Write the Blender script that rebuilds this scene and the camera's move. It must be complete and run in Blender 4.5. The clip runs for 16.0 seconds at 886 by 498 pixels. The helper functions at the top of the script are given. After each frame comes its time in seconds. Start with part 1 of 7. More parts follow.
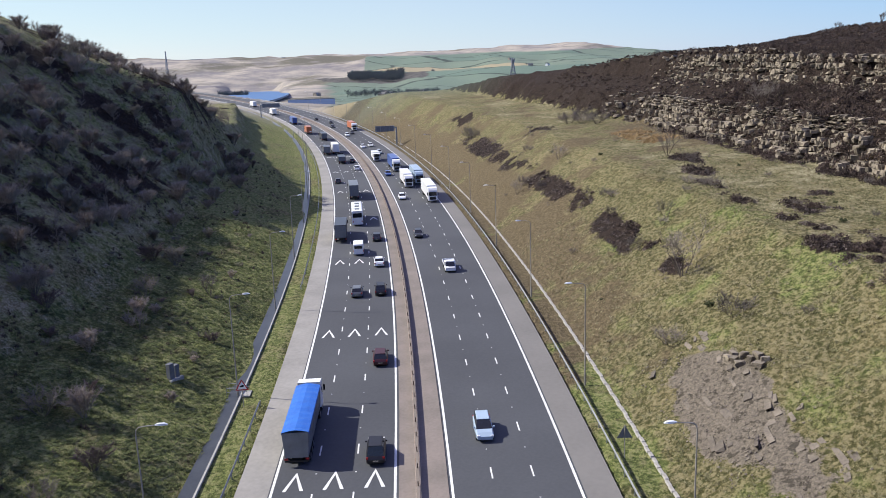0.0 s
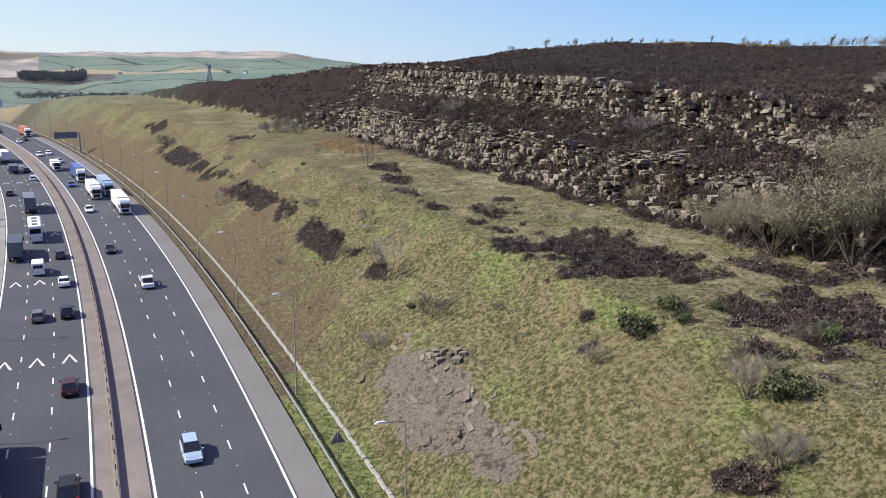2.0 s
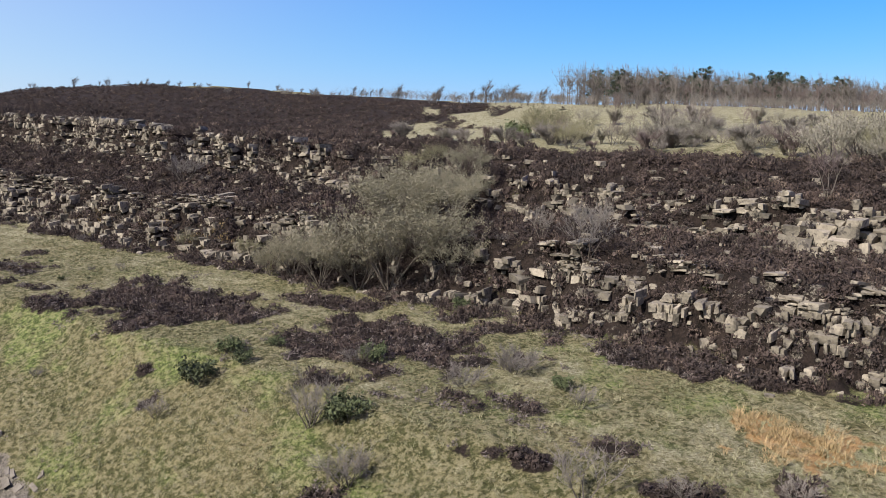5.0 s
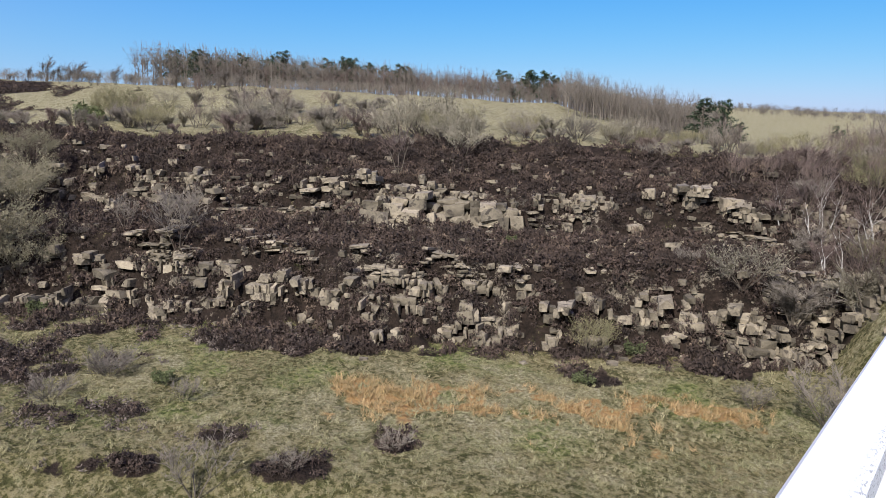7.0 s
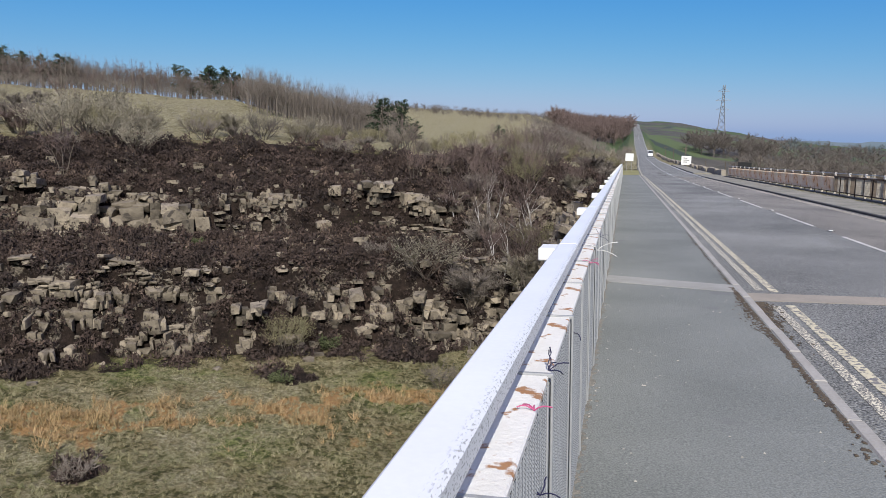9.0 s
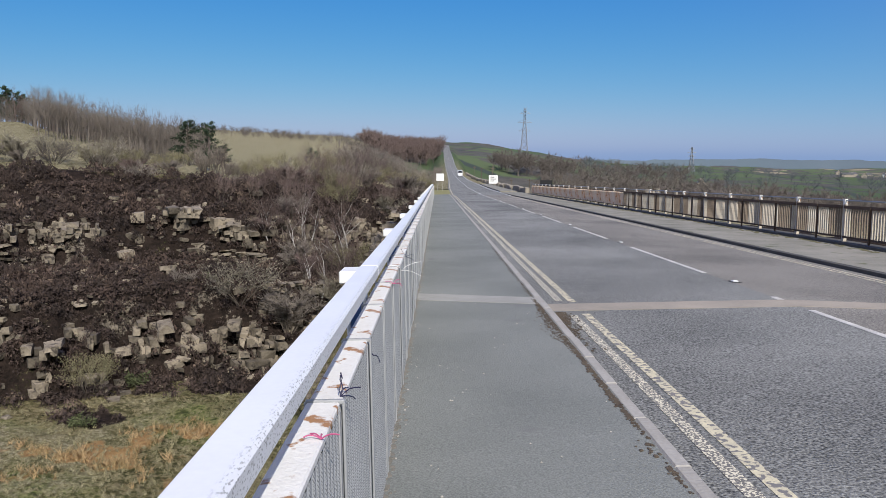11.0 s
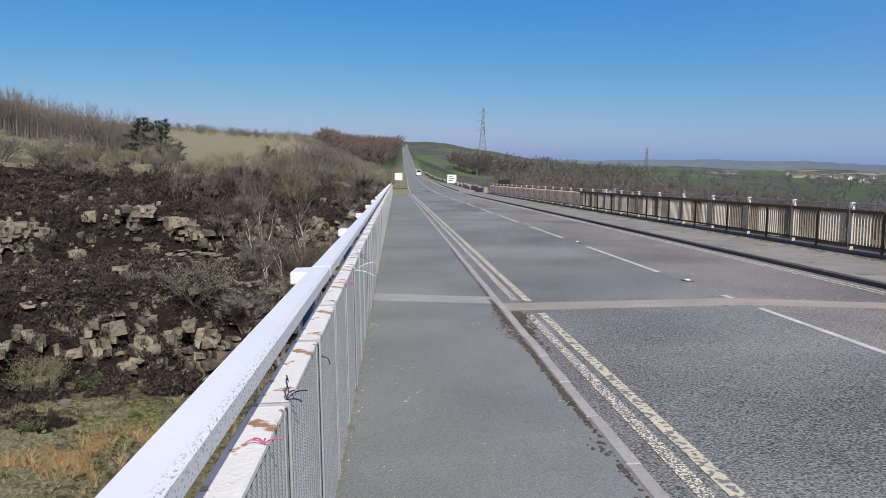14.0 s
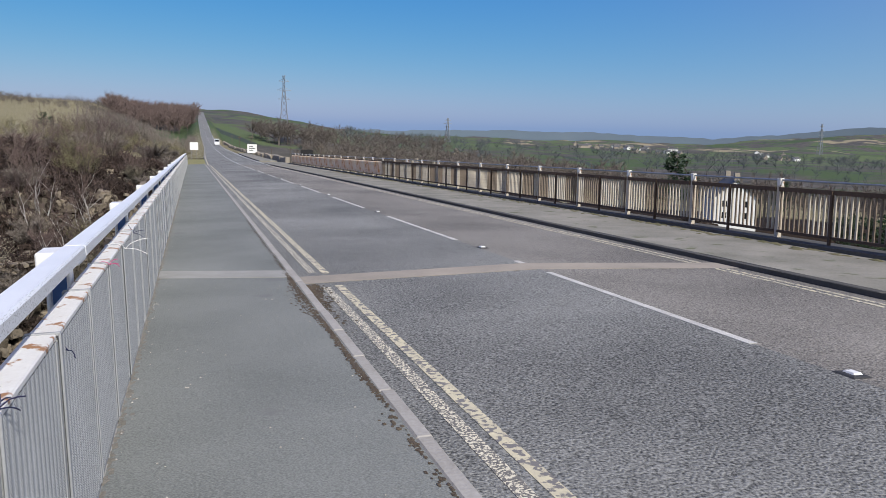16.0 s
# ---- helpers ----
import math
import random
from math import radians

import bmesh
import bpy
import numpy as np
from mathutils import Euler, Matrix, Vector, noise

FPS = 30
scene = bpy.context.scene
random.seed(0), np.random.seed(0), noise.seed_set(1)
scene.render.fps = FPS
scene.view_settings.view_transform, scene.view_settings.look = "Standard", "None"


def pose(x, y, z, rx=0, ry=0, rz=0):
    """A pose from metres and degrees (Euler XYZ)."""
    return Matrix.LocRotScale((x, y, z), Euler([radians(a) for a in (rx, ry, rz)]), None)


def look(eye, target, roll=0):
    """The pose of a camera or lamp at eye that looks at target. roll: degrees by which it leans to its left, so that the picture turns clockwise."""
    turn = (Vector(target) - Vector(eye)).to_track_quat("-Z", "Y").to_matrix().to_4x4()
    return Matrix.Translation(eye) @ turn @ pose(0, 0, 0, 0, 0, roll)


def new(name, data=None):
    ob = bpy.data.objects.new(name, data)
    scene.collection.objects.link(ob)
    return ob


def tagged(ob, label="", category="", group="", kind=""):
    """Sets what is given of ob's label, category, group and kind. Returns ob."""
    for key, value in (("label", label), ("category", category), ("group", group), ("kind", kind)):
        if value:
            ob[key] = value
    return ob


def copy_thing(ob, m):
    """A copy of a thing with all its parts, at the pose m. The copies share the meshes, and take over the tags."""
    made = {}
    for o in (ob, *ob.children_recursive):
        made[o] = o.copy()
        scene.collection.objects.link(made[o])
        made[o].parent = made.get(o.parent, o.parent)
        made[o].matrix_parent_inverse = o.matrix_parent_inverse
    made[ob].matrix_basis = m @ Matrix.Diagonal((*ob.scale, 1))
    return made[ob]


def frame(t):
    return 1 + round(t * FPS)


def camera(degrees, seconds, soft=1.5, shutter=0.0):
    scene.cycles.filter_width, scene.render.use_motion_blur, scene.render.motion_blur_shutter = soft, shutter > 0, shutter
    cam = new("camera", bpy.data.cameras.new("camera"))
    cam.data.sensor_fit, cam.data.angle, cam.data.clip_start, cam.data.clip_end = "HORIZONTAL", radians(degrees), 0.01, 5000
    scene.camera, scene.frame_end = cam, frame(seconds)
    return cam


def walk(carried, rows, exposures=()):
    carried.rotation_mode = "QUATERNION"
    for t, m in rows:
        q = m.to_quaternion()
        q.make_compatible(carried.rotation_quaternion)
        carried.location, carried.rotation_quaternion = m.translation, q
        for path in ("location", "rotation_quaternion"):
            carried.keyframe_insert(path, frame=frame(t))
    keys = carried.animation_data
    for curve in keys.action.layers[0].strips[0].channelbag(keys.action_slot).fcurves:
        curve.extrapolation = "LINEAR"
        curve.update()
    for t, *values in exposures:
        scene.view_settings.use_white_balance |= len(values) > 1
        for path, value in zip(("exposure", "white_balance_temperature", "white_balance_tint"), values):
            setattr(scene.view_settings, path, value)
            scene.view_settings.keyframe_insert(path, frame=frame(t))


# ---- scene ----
# The footway at the camera's feet is z = 0; y runs north along the bridge, x to the east.
import itertools
cam = camera(58.27, 16.0, soft=0.75)
ROWS = [
    (0, -0.270, -0.100, 1.622, 116.72, -12.02, 1.91),
    (0.5, -0.270, -0.100, 1.622, 116.19, -11.79, 1.84),
    (1, -0.270, -0.100, 1.622, 112.74, -11.73, 1.61),
    (1.5, -0.270, -0.100, 1.622, 104.07, -11.87, 0.82),
    (2, -0.270, -0.100, 1.622, 95.77, -11.64, -0.25),
    (2.5, -0.270, -0.100, 1.622, 91.23, -11.17, -0.80),
    (3, -0.270, -0.100, 1.622, 86.87, -10.52, -0.78),
    (3.5, -0.270, -0.100, 1.622, 81.74, -9.32, -0.95),
    (6, -0.270, -0.100, 1.622, 49.62, -8.60, -0.94),
    (6.5, -0.270, -0.100, 1.622, 41.69, -8.72, -0.83),
    (7, -0.235, -0.091, 1.623, 35.05, -8.98, -0.83),
    (7.5, -0.177, -0.057, 1.625, 29.28, -9.06, -1.10),
    (8, -0.160, -0.055, 1.624, 23.89, -9.03, -1.18),
    (8.5, -0.145, -0.057, 1.621, 18.86, -8.93, -1.07),
    (9, -0.116, -0.048, 1.618, 12.88, -8.72, -1.19),
    (9.5, -0.083, -0.053, 1.622, 8.48, -8.17, -0.77),
    (10, -0.053, -0.048, 1.624, 4.38, -7.69, -0.57),
    (12.5, -0.007, -0.000, 1.635, -2.04, -6.52, -0.82),
    (13, 0.004, -0.003, 1.631, -2.33, -6.51, -0.69),
    (13.5, 0.010, -0.002, 1.634, -2.84, -6.64, -0.77),
    (14, 0.011, -0.010, 1.632, -3.38, -6.97, -0.98),
    (14.5, 0.009, 0.001, 1.627, -4.18, -7.43, -1.17),
    (15, 0.022, 0.023, 1.620, -6.54, -8.39, -1.58),
    (15.5, 0.065, 0.077, 1.617, -10.59, -9.10, -1.60),
    (16, 0.170, 0.181, 1.616, -17.36, -8.82, -1.46),]
walk(cam, [(t, pose(x, y, z, 90 + p, r, a)) for t, x, y, z, a, p, r in ROWS],
     [(0, 0.8), (2, 0.84), (3.5, 0.84), (6, 0.9), (7, 0.74), (8, 0.42), (9, 0.34), (10, 0.28), (12.5, 0.28), (16, 0.22)])

# ---- light ----
SUN = Vector((0.24, -0.97, 0.85)).normalized()
sun = new("sun", bpy.data.lights.new("sun", "SUN"))
sun.data.energy, sun.data.angle, sun.data.color = 4.0, radians(0.6), (1.0, 0.96, 0.90)
sun.matrix_world = look((0, 0, 300), Vector((0, 0, 300)) - SUN)
world = bpy.data.worlds.new("sky")
scene.world = world
world.use_nodes = True
wn = world.node_tree
sky = wn.nodes.new("ShaderNodeTexSky")
sky.sky_type, sky.sun_disc = "NISHITA", False
sky.sun_elevation, sky.sun_rotation = math.asin(SUN.z), math.atan2(SUN.x, SUN.y)
sky.altitude, sky.air_density, sky.dust_density, sky.ozone_density = 300, 1.0, 0.5, 3.0
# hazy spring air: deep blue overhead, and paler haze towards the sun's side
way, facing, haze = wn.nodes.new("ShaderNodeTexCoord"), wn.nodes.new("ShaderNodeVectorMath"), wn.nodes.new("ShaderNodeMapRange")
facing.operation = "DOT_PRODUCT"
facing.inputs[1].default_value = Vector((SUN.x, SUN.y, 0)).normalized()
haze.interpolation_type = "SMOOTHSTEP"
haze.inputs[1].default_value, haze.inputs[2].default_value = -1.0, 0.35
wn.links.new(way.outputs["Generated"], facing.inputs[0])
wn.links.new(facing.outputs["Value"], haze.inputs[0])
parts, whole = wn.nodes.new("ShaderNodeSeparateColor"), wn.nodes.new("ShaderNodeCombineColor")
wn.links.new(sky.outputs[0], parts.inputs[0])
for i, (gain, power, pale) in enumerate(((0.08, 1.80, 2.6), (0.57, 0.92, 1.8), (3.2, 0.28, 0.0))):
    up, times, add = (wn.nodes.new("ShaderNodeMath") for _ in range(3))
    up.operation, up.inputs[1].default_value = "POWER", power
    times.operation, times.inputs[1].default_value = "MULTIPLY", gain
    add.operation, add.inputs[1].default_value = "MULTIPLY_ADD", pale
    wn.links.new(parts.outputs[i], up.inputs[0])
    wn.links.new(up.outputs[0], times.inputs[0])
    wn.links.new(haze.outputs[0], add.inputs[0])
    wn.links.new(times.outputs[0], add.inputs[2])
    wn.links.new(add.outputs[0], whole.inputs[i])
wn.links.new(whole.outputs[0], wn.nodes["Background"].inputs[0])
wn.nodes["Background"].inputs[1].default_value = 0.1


# ---- materials ----
def mat(name, a, b=None, rough=0.8, scale=6.0, fine=60.0, bump=0.3, dist=0.02, fw=0.5, metal=0.0, spec=0.4, spot=None, spot_at=0.62, rand=0.0, isl=0.0, coords="Object"):
    """Two tones mixed by coarse and fine noise, an optional third tone in spots, fine relief."""
    m = bpy.data.materials.new(name)
    m.use_nodes = True
    n, ln = m.node_tree.nodes, m.node_tree.links
    bs = n["Principled BSDF"]
    b = b or tuple(c * 0.75 for c in a)
    tc = n.new("ShaderNodeTexCoord")
    n1, n2 = n.new("ShaderNodeTexNoise"), n.new("ShaderNodeTexNoise")
    n1.inputs["Scale"].default_value, n2.inputs["Scale"].default_value = scale, fine
    n1.inputs["Detail"].default_value, n2.inputs["Detail"].default_value = 5, 4
    for k in (n1, n2):
        ln.new(tc.outputs[coords], k.inputs["Vector"])
    mx = n.new("ShaderNodeMix")
    mx.data_type = "RGBA"
    mx.inputs[6].default_value, mx.inputs[7].default_value = (*a, 1), (*b, 1)
    ad = n.new("ShaderNodeMath")
    ad.operation = "ADD"
    mu = n.new("ShaderNodeMath")
    mu.operation, mu.inputs[1].default_value = "MULTIPLY", fw
    ln.new(n2.outputs[0], mu.inputs[0])
    ln.new(n1.outputs[0], ad.inputs[0])
    ln.new(mu.outputs[0], ad.inputs[1])
    ramp = n.new("ShaderNodeMapRange")
    ramp.inputs[1].default_value, ramp.inputs[2].default_value = 0.36 * (1 + fw), 0.64 * (1 + fw)
    ln.new(ad.outputs[0], ramp.inputs[0])
    ln.new(ramp.outputs[0], mx.inputs[0])
    out = mx.outputs[2]
    if spot:
        m2 = n.new("ShaderNodeMix")
        m2.data_type = "RGBA"
        n3 = n.new("ShaderNodeTexNoise")
        n3.inputs["Scale"].default_value, n3.inputs["Detail"].default_value = scale * 2.3, 7
        ln.new(tc.outputs[coords], n3.inputs["Vector"])
        r3 = n.new("ShaderNodeMapRange")
        r3.inputs[1].default_value, r3.inputs[2].default_value = spot_at, spot_at + 0.06
        ln.new(n3.outputs[0], r3.inputs[0])
        ln.new(r3.outputs[0], m2.inputs[0])
        ln.new(out, m2.inputs[6])
        m2.inputs[7].default_value = (*spot, 1)
        out = m2.outputs[2]
    if rand or isl:
        oi, hs = n.new("ShaderNodeNewGeometry" if isl else "ShaderNodeObjectInfo"), n.new("ShaderNodeHueSaturation")
        rand = rand or isl
        mr = n.new("ShaderNodeMapRange")
        mr.inputs[3].default_value, mr.inputs[4].default_value = 1 - rand, 1 + rand
        ln.new(oi.outputs["Random Per Island" if isl else "Random"], mr.inputs[0])
        ln.new(mr.outputs[0], hs.inputs["Value"])
        ln.new(out, hs.inputs["Color"])
        out = hs.outputs[0]
    ln.new(out, bs.inputs["Base Color"])
    bs.inputs["Roughness"].default_value, bs.inputs["Metallic"].default_value = rough, metal
    bs.inputs["Specular IOR Level"].default_value = spec
    if bump:
        bp = n.new("ShaderNodeBump")
        bp.inputs["Strength"].default_value, bp.inputs["Distance"].default_value = bump, dist
        ln.new(n2.outputs[0], bp.inputs["Height"])
        ln.new(bp.outputs[0], bs.inputs["Normal"])
    return m


M = dict(
    asphalt=mat("motorway_asphalt", (0.067, 0.071, 0.078), (0.050, 0.053, 0.059), 0.85, 0.06, 3.0, 0.2),
    shoulder=mat("shoulder_concrete", (0.29, 0.276, 0.248), (0.205, 0.196, 0.178), 0.9, 0.15, 2.0, 0.2),
    shoulder_r=mat("shoulder_asphalt", (0.175, 0.166, 0.152), (0.14, 0.134, 0.123), 0.9, 0.1, 2.0, 0.2),
    median=mat("median_gravel", (0.22, 0.185, 0.16), (0.155, 0.135, 0.115), 0.95, 0.25, 3.0, 0.4),
    paint=mat("road_paint", (0.72, 0.72, 0.70), (0.55, 0.55, 0.53), 0.7, 0.8, 9.0, 0.1),
    steel=mat("galvanised_steel", (0.36, 0.37, 0.38), (0.25, 0.26, 0.27), 0.45, 2.0, 30.0, 0.1, metal=0.6),
    rusty=mat("rusted_rail", (0.16, 0.11, 0.08), (0.26, 0.22, 0.19), 0.8, 1.2, 20.0, 0.2, metal=0.2),
    # base colour holds the sky's reflected blue; real reflection is kept weak
    water=mat("water", (0.045, 0.13, 0.30), (0.035, 0.11, 0.26), 0.35, 0.01, 0.3, 0.02, spec=0.12),
    concrete=mat("concrete", (0.36, 0.35, 0.32), (0.26, 0.25, 0.23), 0.9, 0.6, 12.0, 0.3),
    # dam concrete tinted dark blue for its distance
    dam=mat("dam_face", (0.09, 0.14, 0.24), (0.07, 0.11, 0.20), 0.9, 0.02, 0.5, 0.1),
    willow=mat("willow_twigs", (0.235, 0.21, 0.14), (0.15, 0.13, 0.088), 0.9, 0.6, 20.0, 0.0, rand=0.2),
    twig=mat("bare_twigs", (0.215, 0.185, 0.16), (0.145, 0.124, 0.105), 0.9, 3.0, 20.0, 0.0, rand=0.3),
    olive=mat("budding_twigs", (0.215, 0.195, 0.11), (0.145, 0.13, 0.075), 0.9, 1.0, 20.0, 0.0, rand=0.25),
    pale=mat("lichen_twigs", (0.25, 0.225, 0.17), (0.17, 0.15, 0.115), 0.9, 1.0, 20.0, 0.0, rand=0.2),
    red=mat("birch_twigs", (0.155, 0.112, 0.10), (0.105, 0.077, 0.068), 0.9, 1.0, 20.0, 0.0, rand=0.2),
    bark=mat("bark", (0.12, 0.10, 0.08), (0.08, 0.065, 0.05), 0.9, 3.0, 30.0, 0.3, rand=0.3),
    birch=mat("birch_bark", (0.55, 0.53, 0.50), (0.30, 0.28, 0.26), 0.8, 3.0, 14.0, 0.2, spot=(0.06, 0.05, 0.05)),
    needle=mat("pine_needles", (0.022, 0.042, 0.02), (0.03, 0.055, 0.022), 0.8, 1.2, 14.0, 0.0, rand=0.3),
    heather=mat("heather", (0.082, 0.056, 0.045), (0.030, 0.022, 0.0195), 0.95, 0.22, 1.6, 0.3, spot=(0.145, 0.105, 0.08), spot_at=0.6, isl=0.35),
    heath2=mat("grey_heather", (0.19, 0.155, 0.135), (0.105, 0.082, 0.072), 0.95, 0.4, 3.0, 0.3, isl=0.4),
    tuft=mat("dry_grass_tufts", (0.32, 0.28, 0.165), (0.15, 0.15, 0.068), 0.9, 0.12, 1.0, 0.0, isl=0.5),
    rush=mat("orange_grass", (0.40, 0.275, 0.14), (0.29, 0.21, 0.10), 0.9, 0.3, 2.0, 0.0, isl=0.35),
    rock=mat("gritstone", (0.275, 0.233, 0.174), (0.11, 0.092, 0.07), 0.9, 0.7, 5.0, 0.6, 0.08, spot=(0.075, 0.062, 0.05), spot_at=0.57, isl=0.5),
    shale=mat("shale", (0.175, 0.148, 0.115), (0.095, 0.08, 0.064), 0.9, 0.5, 4.0, 0.8, 0.08, isl=0.25),
    white=mat("white_paint", (0.83, 0.825, 0.80), (0.76, 0.755, 0.73), 0.45, 3.0, 40.0, 0.05),
    rustwhite=mat("white_paint_rusting", (0.78, 0.77, 0.74), (0.70, 0.68, 0.64), 0.6, 7.0, 60.0, 0.2, spot=(0.36, 0.19, 0.09), spot_at=0.585),
    # paler than bare_twigs, standing in for sun on crowns of the shaded slope
    thicket=mat("lightened_thicket_twigs", (0.36, 0.30, 0.245), (0.24, 0.20, 0.16), 0.9, 3.0, 20.0, 0.0, rand=0.3),
    oak=mat("oak_twigs", (0.15, 0.128, 0.112), (0.105, 0.09, 0.08), 0.9, 3.0, 20.0, 0.0, isl=0.25),
    # the bluish grey of haze is part of this tree colour
    fargreen=mat("hazed_far_trees", (0.11, 0.125, 0.125), (0.08, 0.095, 0.10), 0.9, 0.05, 0.4, 0.0),
)


# ---- small builders ----
class B:
    """Collects boxes, tapered tubes and loose faces into one mesh."""
    def __init__(self):
        self.v, self.f = [], []

    def add(self, v, f):
        o = len(self.v)
        self.v += [tuple(p) for p in v]
        self.f += [tuple(i + o for i in q) for q in f]
        return self

    def box(self, x0, x1, y0, y1, z0, z1, m=None):
        v = [Vector(p) for p in itertools.product((x0, x1), (y0, y1), (z0, z1))]
        if m is not None:
            v = [m @ p for p in v]
        return self.add(v, [(0, 1, 3, 2), (4, 6, 7, 5), (0, 4, 5, 1), (2, 3, 7, 6), (0, 2, 6, 4), (1, 5, 7, 3)])

    def tube(self, a, b, r0, r1=None, n=6, caps=True):
        a, b = Vector(a), Vector(b)
        r1 = r0 if r1 is None else r1
        d = (b - a).normalized()
        s = d.orthogonal().normalized()
        q = d.cross(s)
        ring = [s * math.cos(2 * math.pi * i / n) + q * math.sin(2 * math.pi * i / n) for i in range(n)]
        v = [a + r * r0 for r in ring] + [b + r * r1 for r in ring]
        f = [(i, (i + 1) % n, n + (i + 1) % n, n + i) for i in range(n)]
        if caps:
            f += [tuple(range(n - 1, -1, -1)), tuple(range(n, 2 * n))]
        return self.add(v, f)

    def loft(self, rings):
        n, o = len(rings[0]), 0
        v = [p for r in rings for p in r]
        f = [(k * n + i, k * n + (i + 1) % n, (k + 1) * n + (i + 1) % n, (k + 1) * n + i) for k in range(len(rings) - 1) for i in range(n)]
        f += [tuple(range(n - 1, -1, -1)), tuple(range((len(rings) - 1) * n, len(rings) * n))]
        return self.add(v, f)

    def mesh(self, name, m, smooth=False, bevel=0.0):
        me = bpy.data.meshes.new(name)
        me.from_pydata(self.v, [], self.f)
        if bevel:
            bm = bmesh.new()
            bm.from_mesh(me)
            bmesh.ops.recalc_face_normals(bm, faces=bm.faces)
            bmesh.ops.bevel(bm, geom=bm.edges[:], offset=bevel, segments=1, affect="EDGES")
            bm.to_mesh(me)
            bm.free()
        me.materials.append(m)
        if smooth:
            me.shade_smooth()
        return me


def thing(name, label, category, group="", kind="", at=None):
    ob = new(name)
    if at is not None:
        ob.matrix_world = at
    return tagged(ob, label, category, group, kind)


def part(name, b, m, parent, label="", smooth=False, bevel=0.0):
    ob = new(name, b.mesh(name, m, smooth, bevel) if isinstance(b, B) else b)
    ob.parent = parent
    return tagged(ob, label)


def solid(name, b, m, label, category, group="", kind="", smooth=False, bevel=0.0):
    return tagged(new(name, b.mesh(name, m, smooth, bevel)), label, category, group, kind)


def array_mesh(name, v, f, m, flat=True):
    """A mesh from numpy arrays of corners and triangles or quads."""
    me = bpy.data.meshes.new(name)
    me.vertices.add(len(v))
    me.vertices.foreach_set("co", np.ascontiguousarray(v, dtype=np.float32).ravel())
    k = f.shape[1]
    me.loops.add(f.size)
    me.loops.foreach_set("vertex_index", np.ascontiguousarray(f, dtype=np.int32).ravel())
    me.polygons.add(len(f))
    me.polygons.foreach_set("loop_start", np.arange(0, f.size, k, dtype=np.int32))
    me.update(calc_edges=True)
    me.materials.append(m)
    if flat:
        me.shade_flat()
    return me


# ---- the lie of the land ----
EYE = 1.63
STEP = 2.0
MU = np.arange(-700, 1301, STEP)
MH = np.radians(117.258) + 0.552e-3 * MU + 0.287e-6 * np.clip(MU, 0, None) ** 2
I0 = int(np.argmin(abs(MU)))
MX, MY = np.cumsum(-np.sin(MH) * STEP), np.cumsum(np.cos(MH) * STEP)
MX, MY = MX - MX[I0] - 0.906 * np.cos(MH), MY - MY[I0] - 0.906 * np.sin(MH)


def mz(u):
    """Height of the motorway."""
    return EYE - 37.309 + 0.0284 * u + 1.289e-5 * np.clip(u, 0, None) ** 2


def mpos(u, v, dz=0.0):
    """A point of the motorway's own frame: u metres along it, v to its right, dz over it."""
    h = np.interp(u, MU, MH)
    return Vector((np.interp(u, MU, MX) + np.cos(h) * v, np.interp(u, MU, MY) + np.sin(h) * v, mz(u) + dz))


def mpose(u, v, dz=0.0, turn=0.0):
    """The pose at such a point, with y along the motorway."""
    return Matrix.Translation(mpos(u, v, dz)) @ Matrix.Rotation(float(np.interp(u, MU, MH)) + turn, 4, "Z")


def mlay(u, v, dz=0.0, turn=0.0):
    """The same, pitched with the motorway's gradient, for what lies or stands along it."""
    grade = math.atan(0.0284 + 2.578e-5 * max(0.0, u))
    return mpose(u, v, dz) @ Matrix.Rotation(grade, 4, "X") @ Matrix.Rotation(turn, 4, "Z")


def uv_of(x, y):
    x, y = np.atleast_1d(x).astype(float), np.atleast_1d(y).astype(float)
    u, v = np.empty_like(x), np.empty_like(x)
    for k in range(0, len(x), 4000):
        s = slice(k, k + 4000)
        i = np.argmin((x[s, None] - MX[None, ::4]) ** 2 + (y[s, None] - MY[None, ::4]) ** 2, axis=1) * 4
        dx, dy = x[s] - MX[i], y[s] - MY[i]
        u[s] = MU[i] + dx * -np.sin(MH[i]) + dy * np.cos(MH[i])
        v[s] = dx * np.cos(MH[i]) + dy * np.sin(MH[i])
    return u, v


def smooth(a, b, x):
    t = np.clip((x - a) / (b - a), 0, 1)
    return t * t * (3 - 2 * t)


rng = np.random.default_rng(5)
WAVES = [(rng.uniform(0, 6.3), rng.uniform(0, 6.3), rng.uniform(0, 6.3)) for _ in range(40)]


def wave(x, y, size, seed=0):
    """Cheap smooth noise, about -1 to 1."""
    s = 0
    for i in range(5):
        a, p, q = WAVES[(seed * 5 + i) % 40]
        k = 6.283 / size * (0.7 + 0.35 * i)
        s = s + np.sin(k * (x * math.cos(a) + y * math.sin(a)) + p + 1.7 * np.sin(k * 0.43 * (y * math.cos(q) - x * math.sin(q)) + q))
    return s / 3.2


def rough(x, y, size, seed=0):
    return wave(x, y, size, seed) * 0.6 + wave(x, y, size * 0.41, seed + 2) * 0.3 + wave(x, y, size * 0.17, seed + 4) * 0.15


